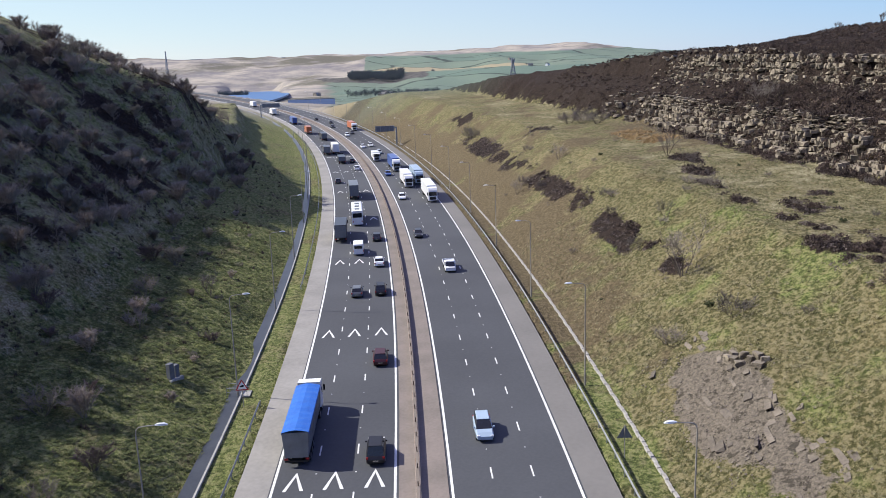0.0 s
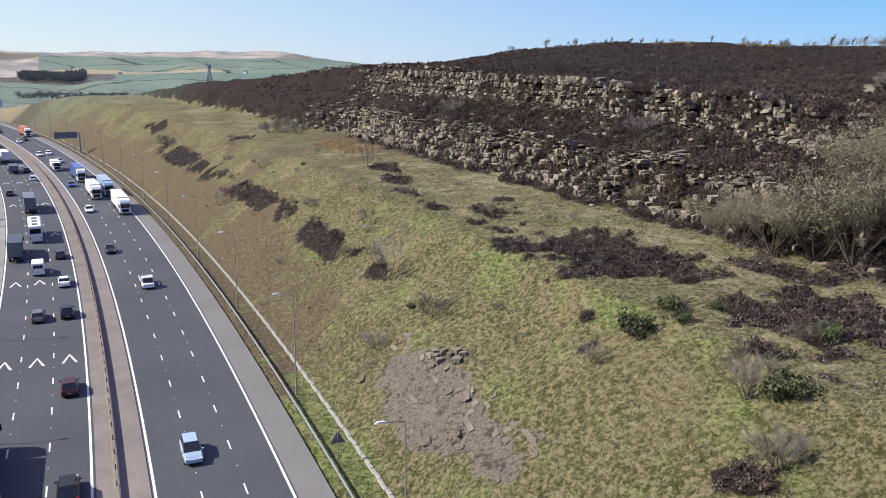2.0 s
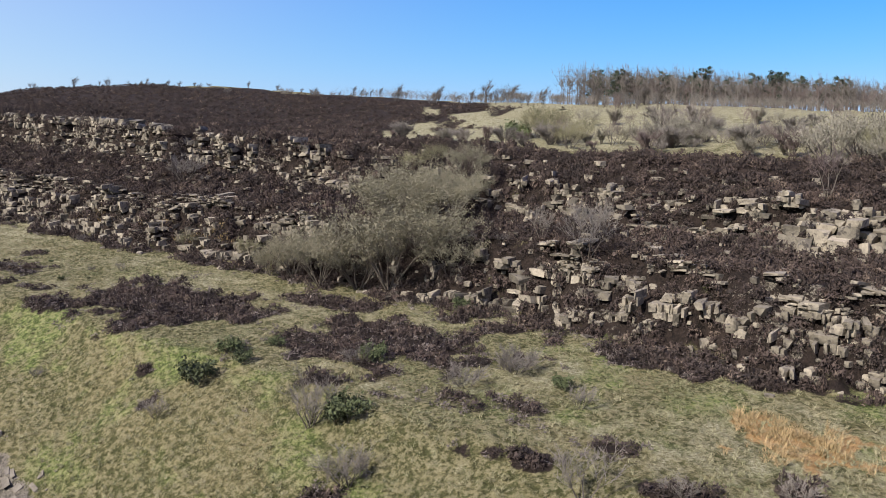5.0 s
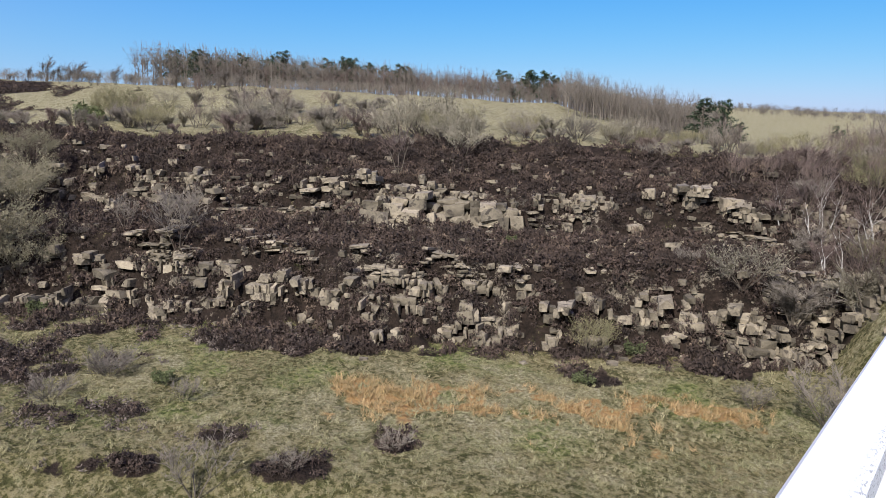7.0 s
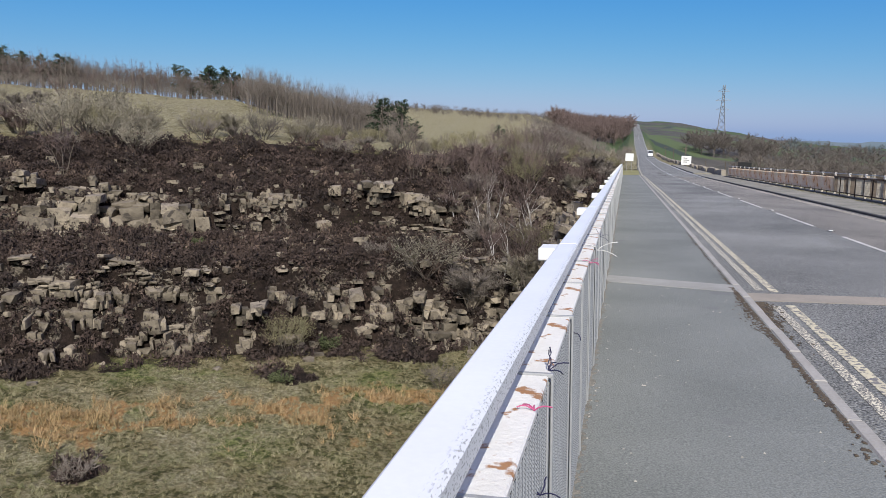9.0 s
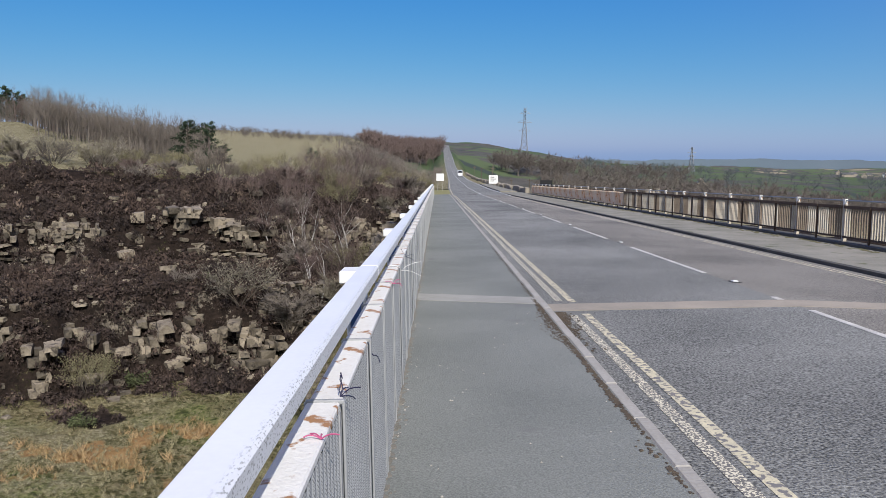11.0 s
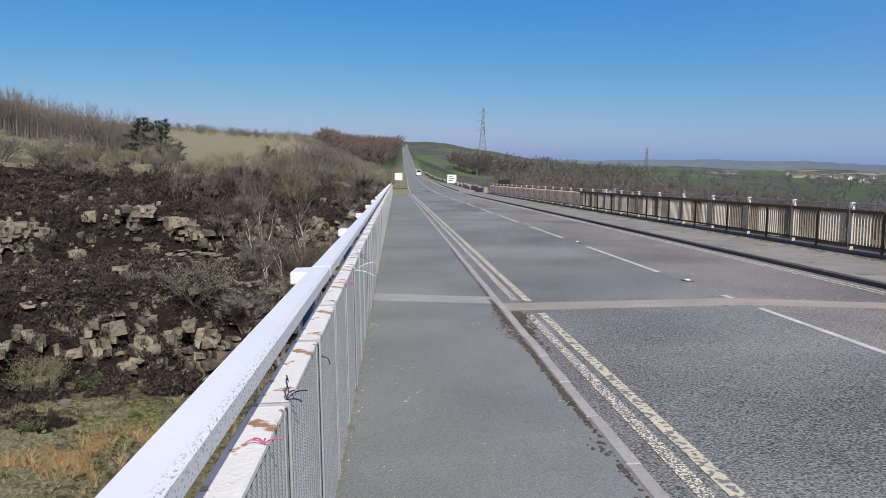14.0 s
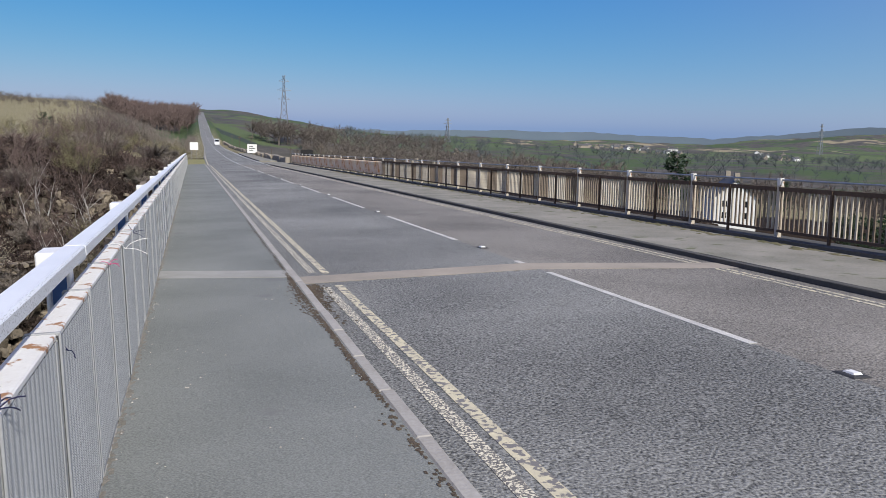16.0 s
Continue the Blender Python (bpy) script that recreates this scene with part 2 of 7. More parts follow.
def speckle(x, y, size, seed=0):
    """Blotchy noise without any grain, about -1 to 1."""
    x, y = np.asarray(x, float) / size + 37.3 * seed, np.asarray(y, float) / size + 11.9 * seed
    i, k = np.floor(x), np.floor(y)
    fx, fy = smooth(0, 1, x - i), smooth(0, 1, y - k)

    def at(p, q):
        h = np.sin(p * 127.1 + q * 311.7 + seed * 74.7) * 43758.5453
        return 2 * (h - np.floor(h)) - 1

    return (at(i, k) * (1 - fx) + at(i + 1, k) * fx) * (1 - fy) + (at(i, k + 1) * (1 - fx) + at(i + 1, k + 1) * fx) * fy


ROAD_Y = [-400, 0, 78, 127, 274, 400, 500, 610, 800, 1100, 1500]
ROAD_Z = [13.6, 0.1, -2.6, -4.0, -7.6, -9.1, -7.4, -1.4, 3.6, 11, 12]
ROAD_X = [4.7, 4.7, 4.7, 5.1, 7.2, 8.3, 8.4, 8.4, 9.5, 12.5, 16]


def road_z(y):
    y = np.asarray(y, float)
    return np.interp(y - 25, ROAD_Y, ROAD_Z) * 0.25 + np.interp(y, ROAD_Y, ROAD_Z) * 0.5 + np.interp(y + 25, ROAD_Y, ROAD_Z) * 0.25


FAR_A = [-60, -45, -35, -25, -12, -3, 8, 20, 40, 90, 100, 108, 116, 124, 132, 142, 165]
FAR_E = {
    700: [-2.7, -2.8, -2.8, -2.6, -1.7, -0.3, 0.1, 0.5, 1.0, 1.0, -0.4, -1.6, -2.2, -2.0, -1.0, -0.5, 0],
    1700: [-1.6, -1.5, -1.6, -1.3, -0.8, 0.45, 0.7, 0.8, 1.0, 1.0, -0.2, -0.5, -1.0, -0.95, -0.9, -0.2, 0],
    3000: [-0.7, -0.8, -1.2, -1.1, -0.9, 0.5, 0.7, 0.8, 1.0, 1.0, 0.6, 0.9, 0.6, 0.3, 0.2, 0.6, 1.0],
    4600: [0.3, 0.1, -0.9, -0.8, -0.9, 0.2, 0.5, 0.8, 1.0, 1.0, 1.3, 2.25, 1.98, 1.9, 1.85, 1.95, 2.0],
}


def far_z(a, d):
    ks = sorted(FAR_E)
    z = [EYE + k * np.tan(np.radians(np.interp(a, FAR_A, FAR_E[k]))) for k in ks]
    out = np.where(d < ks[0], z[0], z[-1])
    for i in range(3):
        w = smooth(ks[i], ks[i + 1], d)
        out = np.where((d >= ks[i]) & (d < ks[i + 1]), z[i] * (1 - w) + z[i + 1] * w, out)
    return out


def slope_v(u, v):
    """Distance from the motorway, bent so that ledges and faces wander."""
    return v + np.where(v > 60, 3.4 * rough(u, v * 0.4, 34, 1) + wave(u, v, 6, 2) * smooth(190, 110, u), 0.8 * wave(u, v, 30, 2) * smooth(24, 36, v))


def land(x, y, full=False):
    """Height of the ground; with full, the motorway's u and v too."""
    x, y = np.atleast_1d(x).astype(float), np.atleast_1d(y).astype(float)
    d, a = np.hypot(x, y), np.degrees(np.arctan2(-x, y))
    u, v = uv_of(x, y)
    # hillside before the cutting was dug
    right = np.interp(u, [-600, -300, -150, -60, -25, 0, 60, 130, 170, 220, 260, 330, 400, 470, 560, 700, 1000],
                      [-48, -32, -18, -7, -4.5, -2.7, -2, -1, 2.5, 6.3, 6, 3, 0.5, -5, -13, -25, -35])
    rise = np.interp(u, [-150, -90, -60, -25, 0, 60, 130, 200, 260, 330, 400, 600], [0, 0, 1, 2.5, 7, 9.6, 10.3, 9, 9, 3.5, 2, 0])
    right = right + rise * smooth(105, 192, v) - 0.012 * np.clip(v - 230, 0, 900)
    left = np.interp(u, [-100, 120, 163, 175, 195, 215, 235, 260, 290, 360, 500, 700, 1000], [16, 16, 14, 9, 4, 3.5, 2, -4, -7, -8.5, -9, -8, 0])
    left = left + 0.05 * np.clip(-v - 60, 0, 400) + 0.42 * smooth(165, 195, u) * smooth(420, 300, u) * np.clip(-v - 60, -14, 40)
    nat = EYE + np.where(v > 0, right, left) + 0.9 * rough(x, y, 60) * smooth(20, 60, d)
    nat = nat * (1 - smooth(420, 800, d)) + far_z(a, d) * smooth(420, 800, d)
    # gentle rise that carries the pale field beside the country road
    nat = nat + 17.0 * smooth(250, 560, d) * smooth(1000, 640, d) * smooth(2.5, 7, a) * smooth(30, 15, a)
    nat = nat + smooth(900, 2500, d) * 14 * rough(x, y, 900, 3)
    # cutting
    zr = mz(u)
    vv = slope_v(u, v)
    f = smooth(60, 140, u)
    knots = [0, 17.2, 18.4, 21.0, 22.0, 47, 76, 82, 93, 96.5, 108, 112]
    level = [-0.5, -0.5, -0.12, -0.05, 0.15, 14.5, 16.0, 23.5]
    cut = np.interp(vv, knots[:8], level)
    cut = np.where(vv > 82, 23.5 + (1.5 + 3 * f) * smooth(82, 93, vv), cut)
    cut = np.where(vv > 93, 25 + 3 * f + (4.3 + 3.5 * f) * np.clip((vv - 93) / 3.5, 0, 1), cut)
    cut = np.where(vv > 96.5, 29.3 + 6.5 * f + (5.2 - 3.5 * f) * np.clip((vv - 96.5) / 11.5, 0, 1), cut)
    cut = np.where(vv > 108, 34.5 + 3 * f + 0.7 * (vv - 108), cut)
    wv, spur = -v - 1.2 * wave(u, v, 40, 3), smooth(175, 215, u)
    foot_l = [0, 17.2, 18.4, 20.2, 20.4, 21.3, 21.6, 23, 42], [-0.5, -0.5, -0.12, -0.1, -0.35, -0.35, 0, 0.3, 7.6]
    cutl = np.interp(wv, foot_l[0] + [86, 110], foot_l[1] + [47, 66]) * (1 - spur) + np.interp(wv, foot_l[0] + [52, 90], foot_l[1] + [30, 62]) * spur
    cut = np.where(v > 0, cut, cutl)
    fill = np.where(abs(v) < 17.2, 0.5, np.where(abs(v) < 22, 0.1, 0.1 + 0.45 * (abs(v) - 22)))
    z = np.maximum(np.minimum(nat, zr + cut), np.where(u < 1000, zr - fill, -999))
    # banks of the upper road
    rx, rz = np.interp(y, ROAD_Y, ROAD_X), road_z(y)
    yy = np.clip(y, 84, None)
    dd = np.hypot(x - np.interp(yy, ROAD_Y, ROAD_X), y - yy)
    z = np.maximum(z, road_z(yy) - 0.25 - 1.6 * np.clip(dd - 6.5, 0, None))
    z = np.where((y > 78) & (y < 1400), np.minimum(z, rz - 0.25 + 0.35 * np.clip(abs(x - rx) - 8, 0, None)), z)
    if y.min() < -60:
        ys = np.clip(y, None, -84)
        ds = np.hypot(x - 5.2, y - ys)
        z = np.maximum(z, road_z(ys) - 0.25 - 1.6 * np.clip(ds - 6.5, 0, None))
    # reservoir hollow behind the dam
    wet = smooth(2.4, 1.7, abs(a - 130.0) + 0.5 * wave(d, a * 60, 400, 5)) * smooth(990, 1030, d) * smooth(3300, 2900, d)
    z = np.where((d > 985) & (wet > 0), z * (1 - wet) + (EYE - 24) * wet, z)
    return (z, u, v, d, a) if full else z


# ---- ground ----
def ground_material():
    m = bpy.data.materials.new("moor_ground")
    m.use_nodes = True
    n, ln = m.node_tree.nodes, m.node_tree.links
    bs = n["Principled BSDF"]
    bs.inputs["Roughness"].default_value, bs.inputs["Specular IOR Level"].default_value = 0.95, 0.1
    tc = n.new("ShaderNodeTexCoord")

    def noise_at(scale, detail=6, rough_=0.6):
        k = n.new("ShaderNodeTexNoise")
        k.inputs["Scale"].default_value, k.inputs["Detail"].default_value, k.inputs["Roughness"].default_value = scale, detail, rough_
        ln.new(tc.outputs["Object"], k.inputs["Vector"])
        return k.outputs[0]

    def ranged(x, a, b, c=0.0, d=1.0):
        k = n.new("ShaderNodeMapRange")
        for i, q in enumerate((a, b, c, d)):
            k.inputs[i + 1].default_value = q
        ln.new(x, k.inputs[0])
        return k.outputs[0]

    def mixed(f, a, b):
        k = n.new("ShaderNodeMix")
        k.data_type = "RGBA"
        for i, q in ((0, f), (6, a), (7, b)):
            if isinstance(q, tuple):
                k.inputs[i].default_value = (*q, 1)
            elif isinstance(q, float):
                k.inputs[i].default_value = q
            else:
                ln.new(q, k.inputs[i])
        return k.outputs[2]

    def maths(op, a, b):
        k = n.new("ShaderNodeMath")
        k.operation = op
        for i, q in enumerate((a, b)):
            if isinstance(q, (int, float)):
                k.inputs[i].default_value = q
            else:
                ln.new(q, k.inputs[i])
        return k.outputs[0]

    def layer(name):
        k = n.new("ShaderNodeAttribute")
        k.attribute_name = name
        s = n.new("ShaderNodeSeparateColor")
        ln.new(k.outputs["Color"], s.inputs[0])
        return s.outputs

    near, far_, extra = layer("cover"), layer("distance"), layer("extra")
    fine, mid, big, lump = noise_at(3.4, 8, 0.78), noise_at(0.35, 6), noise_at(0.07, 5), noise_at(1.15, 5, 0.65)
    tus = noise_at(1.9, 4.5, 0.68)
    grass = mixed(ranged(mid, 0.35, 0.65), (0.085, 0.083, 0.032), (0.14, 0.122, 0.052))
    grass = mixed(ranged(fine, 0.51, 0.57, 0, 0.8), grass, (0.27, 0.232, 0.132))
    grass = mixed(ranged(fine, 0.475, 0.42), grass, (0.043, 0.042, 0.017))
    grass = mixed(ranged(lump, 0.52, 0.60, 0, 0.55), grass, (0.28, 0.24, 0.13))
    grass = mixed(ranged(lump, 0.47, 0.40, 0, 0.7), grass, (0.07, 0.075, 0.028))
    grass = mixed(ranged(big, 0.52, 0.62, 0, 0.45), grass, (0.25, 0.20, 0.105))
    grass = mixed(ranged(tus, 0.52, 0.58, 0, 0.6), grass, (0.27, 0.235, 0.135))
    grass = mixed(ranged(tus, 0.48, 0.41, 0, 0.7), grass, (0.05, 0.05, 0.02))
    lush = mixed(ranged(fine, 0.43, 0.57), (0.075, 0.10, 0.026), (0.23, 0.25, 0.09))
    lush = mixed(ranged(lump, 0.51, 0.59, 0, 0.6), lush, (0.27, 0.255, 0.12))
    lush = mixed(ranged(tus, 0.53, 0.59, 0, 0.55), lush, (0.29, 0.28, 0.13))
    lush = mixed(ranged(tus, 0.47, 0.41, 0, 0.7), lush, (0.045, 0.06, 0.018))
    lush = mixed(ranged(lump, 0.46, 0.39, 0, 0.6), lush, (0.06, 0.075, 0.025))
    grass = mixed(ranged(maths("ADD", extra[0], maths("MULTIPLY", maths("SUBTRACT", mid, 0.5), 1.2)), 0.35, 0.65), grass, lush)
    dry = mixed(ranged(fine, 0.43, 0.57), (0.17, 0.15, 0.075), (0.40, 0.36, 0.235))
    dry = mixed(ranged(lump, 0.47, 0.40, 0, 0.6), dry, (0.13, 0.12, 0.06))
    c = mixed(ranged(maths("ADD", near[2], maths("MULTIPLY", maths("SUBTRACT", mid, 0.5), 1.4)), 0.4, 0.65), grass, dry)
    orange = mixed(ranged(fine, 0.35, 0.65), (0.30, 0.17, 0.075), (0.42, 0.27, 0.12))
    c = mixed(ranged(maths("ADD", extra[1], maths("MULTIPLY", maths("SUBTRACT", mid, 0.5), 1.4)), 0.45, 0.65), c, orange)
    bare = mixed(ranged(tus, 0.46, 0.56, 0.0, 1.0), (0.066, 0.052, 0.029), (0.185, 0.145, 0.088))
    bare = mixed(0.5, bare, mixed(ranged(maths("MULTIPLY", maths("ADD", fine, lump), 0.5), 0.38, 0.62), (0.085, 0.067, 0.038), (0.165, 0.132, 0.078)))
    c = mixed(ranged(maths("ADD", extra[2], maths("MULTIPLY", maths("SUBTRACT", mid, 0.5), 1.6)), 0.4, 0.7), c, bare)
    heath = mixed(ranged(maths("MULTIPLY", maths("ADD", fine, lump), 0.5), 0.40, 0.60), (0.014, 0.011, 0.009), (0.044, 0.031, 0.025))
    c = mixed(ranged(maths("ADD", near[0], maths("MULTIPLY", maths("SUBTRACT", maths("MULTIPLY", maths("ADD", mid, fine), 0.5), 0.5), 1.8)), 0.45, 0.58), c, heath)
    stone = mixed(ranged(fine, 0.35, 0.65), (0.09, 0.078, 0.062), (0.27, 0.23, 0.18))
    stone = mixed(ranged(lump, 0.46, 0.40, 0, 0.8), stone, (0.06, 0.052, 0.04))
    c = mixed(ranged(maths("ADD", near[1], maths("MULTIPLY", maths("SUBTRACT", maths("MULTIPLY", maths("ADD", fine, mid), 0.5), 0.5), 2.6)), 0.5, 0.6), c, stone)
    # far fields, bounded by dark walls, and moor; haze is mixed into both tones
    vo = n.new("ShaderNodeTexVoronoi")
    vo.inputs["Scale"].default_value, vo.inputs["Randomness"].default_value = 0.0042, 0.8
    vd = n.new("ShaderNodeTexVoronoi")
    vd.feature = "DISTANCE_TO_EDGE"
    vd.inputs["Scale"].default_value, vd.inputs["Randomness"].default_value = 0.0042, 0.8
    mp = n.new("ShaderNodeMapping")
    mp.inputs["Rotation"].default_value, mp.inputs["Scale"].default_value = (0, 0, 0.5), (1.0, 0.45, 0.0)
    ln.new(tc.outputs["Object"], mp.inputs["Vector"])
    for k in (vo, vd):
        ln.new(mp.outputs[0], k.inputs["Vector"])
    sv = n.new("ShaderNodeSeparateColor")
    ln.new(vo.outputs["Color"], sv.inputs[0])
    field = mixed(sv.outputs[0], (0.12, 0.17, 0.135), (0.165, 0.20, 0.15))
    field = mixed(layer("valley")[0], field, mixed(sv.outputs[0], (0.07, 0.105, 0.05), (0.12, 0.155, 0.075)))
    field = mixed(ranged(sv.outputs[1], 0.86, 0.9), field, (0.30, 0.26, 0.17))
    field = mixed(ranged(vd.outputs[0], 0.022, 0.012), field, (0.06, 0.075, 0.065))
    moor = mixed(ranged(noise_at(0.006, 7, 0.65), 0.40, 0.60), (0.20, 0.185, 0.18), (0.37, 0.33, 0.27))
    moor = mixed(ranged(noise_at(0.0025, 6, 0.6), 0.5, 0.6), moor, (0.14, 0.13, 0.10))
    hazed_far = mixed(ranged(maths("ADD", far_[1], maths("MULTIPLY", maths("SUBTRACT", noise_at(0.004, 4), 0.5), 0.8)), 0.4, 0.6), field, moor)
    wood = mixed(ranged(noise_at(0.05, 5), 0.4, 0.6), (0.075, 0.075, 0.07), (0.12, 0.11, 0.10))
    hazed_far = mixed(ranged(maths("ADD", far_[2], maths("MULTIPLY", maths("SUBTRACT", noise_at(0.008, 5), 0.5), 1.5)), 0.5, 0.58), hazed_far, wood)
    c = mixed(far_[0], c, hazed_far)
    ln.new(c, bs.inputs["Base Color"])
    bp = n.new("ShaderNodeBump")
    bp.inputs["Strength"].default_value, bp.inputs["Distance"].default_value = 0.9, 0.35
    ln.new(maths("ADD", maths("ADD", fine, maths("MULTIPLY", maths("ADD", lump, tus), 1.2)), maths("MULTIPLY", mid, 1.5)), bp.inputs["Height"])
    ln.new(bp.outputs[0], bs.inputs["Normal"])
    return m


# patches of heather on the bench and the lower slope: u, v, half sizes, thickness of the growth
HEATHS = ((78, 57, 11, 8.5, 0.8), (50, 60, 12, 9, 0.72), (61, 68, 9, 2.5, 0.7), (46, 71.5, 8, 2.5, 0.8), (34, 53, 6, 3.5, 0.5), (156, 60, 5, 3, 0.8), (141, 55, 7, 2.6, 0.75),
          (129, 52, 5, 2, 0.75), (115, 50, 4, 1.8, 0.65), (114, 62, 3, 2.4, 0.7), (106, 56, 5, 2.6, 0.62), (98, 50.5, 4, 2, 0.65), (88, 49, 4, 2.2, 0.75), (29, 46.7, 1.6, 1.0, 0.66),
          (26, 47.2, 1.6, 1.0, 0.8), (31, 46.2, 1.7, 0.9, 0.8), (38, 38.8, 2.6, 1.4, 0.6), (65, 44, 1.4, 1.6, 0.7), (61, 41, 1.2, 1.4, 0.7), (31, 55, 4, 2, 0.6), (16, 48.5, 2.0, 1.2, 0.66),
          (10, 53, 1.9, 1.2, 0.66), (-3, 69, 2.4, 1.8, 0.9), (-17, 75, 4, 3, 0.8), (26, 72, 8, 3, 0.75), (234, 49, 7, 4, 0.6), (312, 42, 16, 4, 0.7), (22, 52, 3, 2, 0.6))


def cover(u, v, d, a):
    """How much heather, bare rock, dry grass, lush grass and orange grass grows at a place."""
    vv = slope_v(u, v)
    w = rough(u, v, 26, 5)
    heath = np.zeros_like(u)
    r = v > 0
    lines = smooth(3.6, 0.6, abs(v - 35.3 + 1.3 * rough(u, v, 30, 2)) - 0.004 * u) * smooth(96, 106, u) * smooth(300, 260, u)
    heath = np.where(r, np.maximum(heath, 0.85 * lines * smooth(-0.8, 0.1, 0.7 * speckle(u, v, 9, 4) + 0.8 * speckle(u, v, 3.1, 6))), heath)
    for cu, cv, ru, rv, most in HEATHS:
        away = np.hypot((u - cu) / ru, (v - cv) / rv)
        heath = np.where(r, np.maximum(heath, most * smooth(1.35, 0.5, away + 0.45 * speckle(u, v, 6, 1) + 0.6 * speckle(u, v, 2.4, 6))), heath)
    foot = smooth(70, 73.5, vv) * smooth(80, 77, vv) * smooth(-30, -10, u) * smooth(240, 200, u)
    heath = np.where(r, np.maximum(heath, foot * (0.55 + 0.5 * rough(u, v, 11, 1))), heath)
    high = smooth(71.5, 78.0, vv) * (1 - smooth(106, 114, v) * smooth(112, 72, u + 24 * w))
    heath = np.where(r, np.maximum(heath, 0.80 * high + 0.15 * w), heath)
    top = smooth(104, 118, v) * smooth(70, 116, u + 24 * w) * smooth(560, 420, u) * (1 - 0.5 * smooth(-0.1, 0.4, 0.7 * speckle(u, v, 15, 3) + 0.5 * speckle(u, v, 5, 2)) * smooth(190, 130, u))
    heath = np.where(r, np.maximum(heath, 0.8 * top + 0.1 * w), heath)
    heath = np.where(r, heath * (1 - 0.9 * smooth(176, 192, v)), heath)
    heath = np.where(~r, (smooth(38, 52, -v) * (0.42 + 0.4 * w)) + 0.2 * smooth(24, 30, -v) * w, heath)
    face = np.maximum(smooth(75.5, 77, vv) * smooth(84, 82, vv), smooth(92, 93.5, vv) * smooth(98, 96, vv)) * smooth(360, 300, u) * smooth(-90, -50, u)
    rock = np.where(r, face * (0.30 + 0.3 * w) * smooth(270, 200, u), 0)
    scar = smooth(10.5, 6.5, np.hypot((u - 68) * 0.62, (v - 28.8) * 2.1) + 3.5 * w)
    rock = np.maximum(rock, scar * 0.95 * smooth(23.5, 25.5, v))
    dry = np.where(r, 0.02 + 0.38 * smooth(44, 52, v) + 0.25 * rough(u, v, 40, 6) + 0.2 * smooth(70, 40, u) * smooth(50, 44, v) + 0.4 * smooth(108, 120, v) * smooth(150, 88, u + 22 * w), 0.15 + 0.35 * smooth(34, 46, -v))
    lush = np.where(r, 0.14 + 0.12 * smooth(48, 42, v) * smooth(160, 110, u) + 0.26 * smooth(48, 54, v) * smooth(78, 70, v) * smooth(45, 30, u) + 0.42 * rough(u, v, 19, 7) + 0.3 * smooth(5, 1, abs(vv - 46)) * smooth(150, 90, u) * smooth(40, 55, u) + 0.5 * smooth(22.5, 21.5, v), 0.65 + 0.3 * rough(u, v, 20, 7))
    dry = np.maximum(dry, 0.9 * smooth(150, 165, d) * smooth(5.0, 6.5, a) * smooth(27, 24, a))
    orange = smooth(5.5, 1.5, abs(v - 61.5 + 0.05 * u) + 2.5 * w) * smooth(20, 14, u) * smooth(-22, -8, u) * 0.95 * smooth(-0.85, -0.1, 0.8 * speckle(u, v, 5, 2) + 0.5 * speckle(u, v, 1.8, 3)) + 0.4 * smooth(3, 1, abs(v - 55) + 2 * w) * smooth(6, 0, u) * smooth(-16, -6, u) + 0.62 * smooth(10, 3, np.hypot((u - 195) * 0.5, v - 66) + 4 * w) + 0.6 * smooth(2.2, 1, abs(v - 77.2 + 0.03 * (u - 122)) + w) * smooth(75, 84, u) * smooth(136, 126, u)
    brown = np.where(r, smooth(100, 165, u) * smooth(80, 72, vv) * (0.34 + 0.55 * rough(u, v, 34, 3)) + smooth(36, 27, v) * smooth(70, 95, u) * (0.5 + 0.4 * w) + 0.55 * smooth(1.2, 0.5, np.hypot((u - 204) / 34, (v - 71) / 11) + 0.5 * w), 0.25 * smooth(40, 56, -v) + 0.12) + np.where(r, 0.10 * smooth(50, 40, v) + 0.10 * smooth(44, 28, v), 0)
    return heath, rock, dry, lush, np.where(r, orange, 0), brown


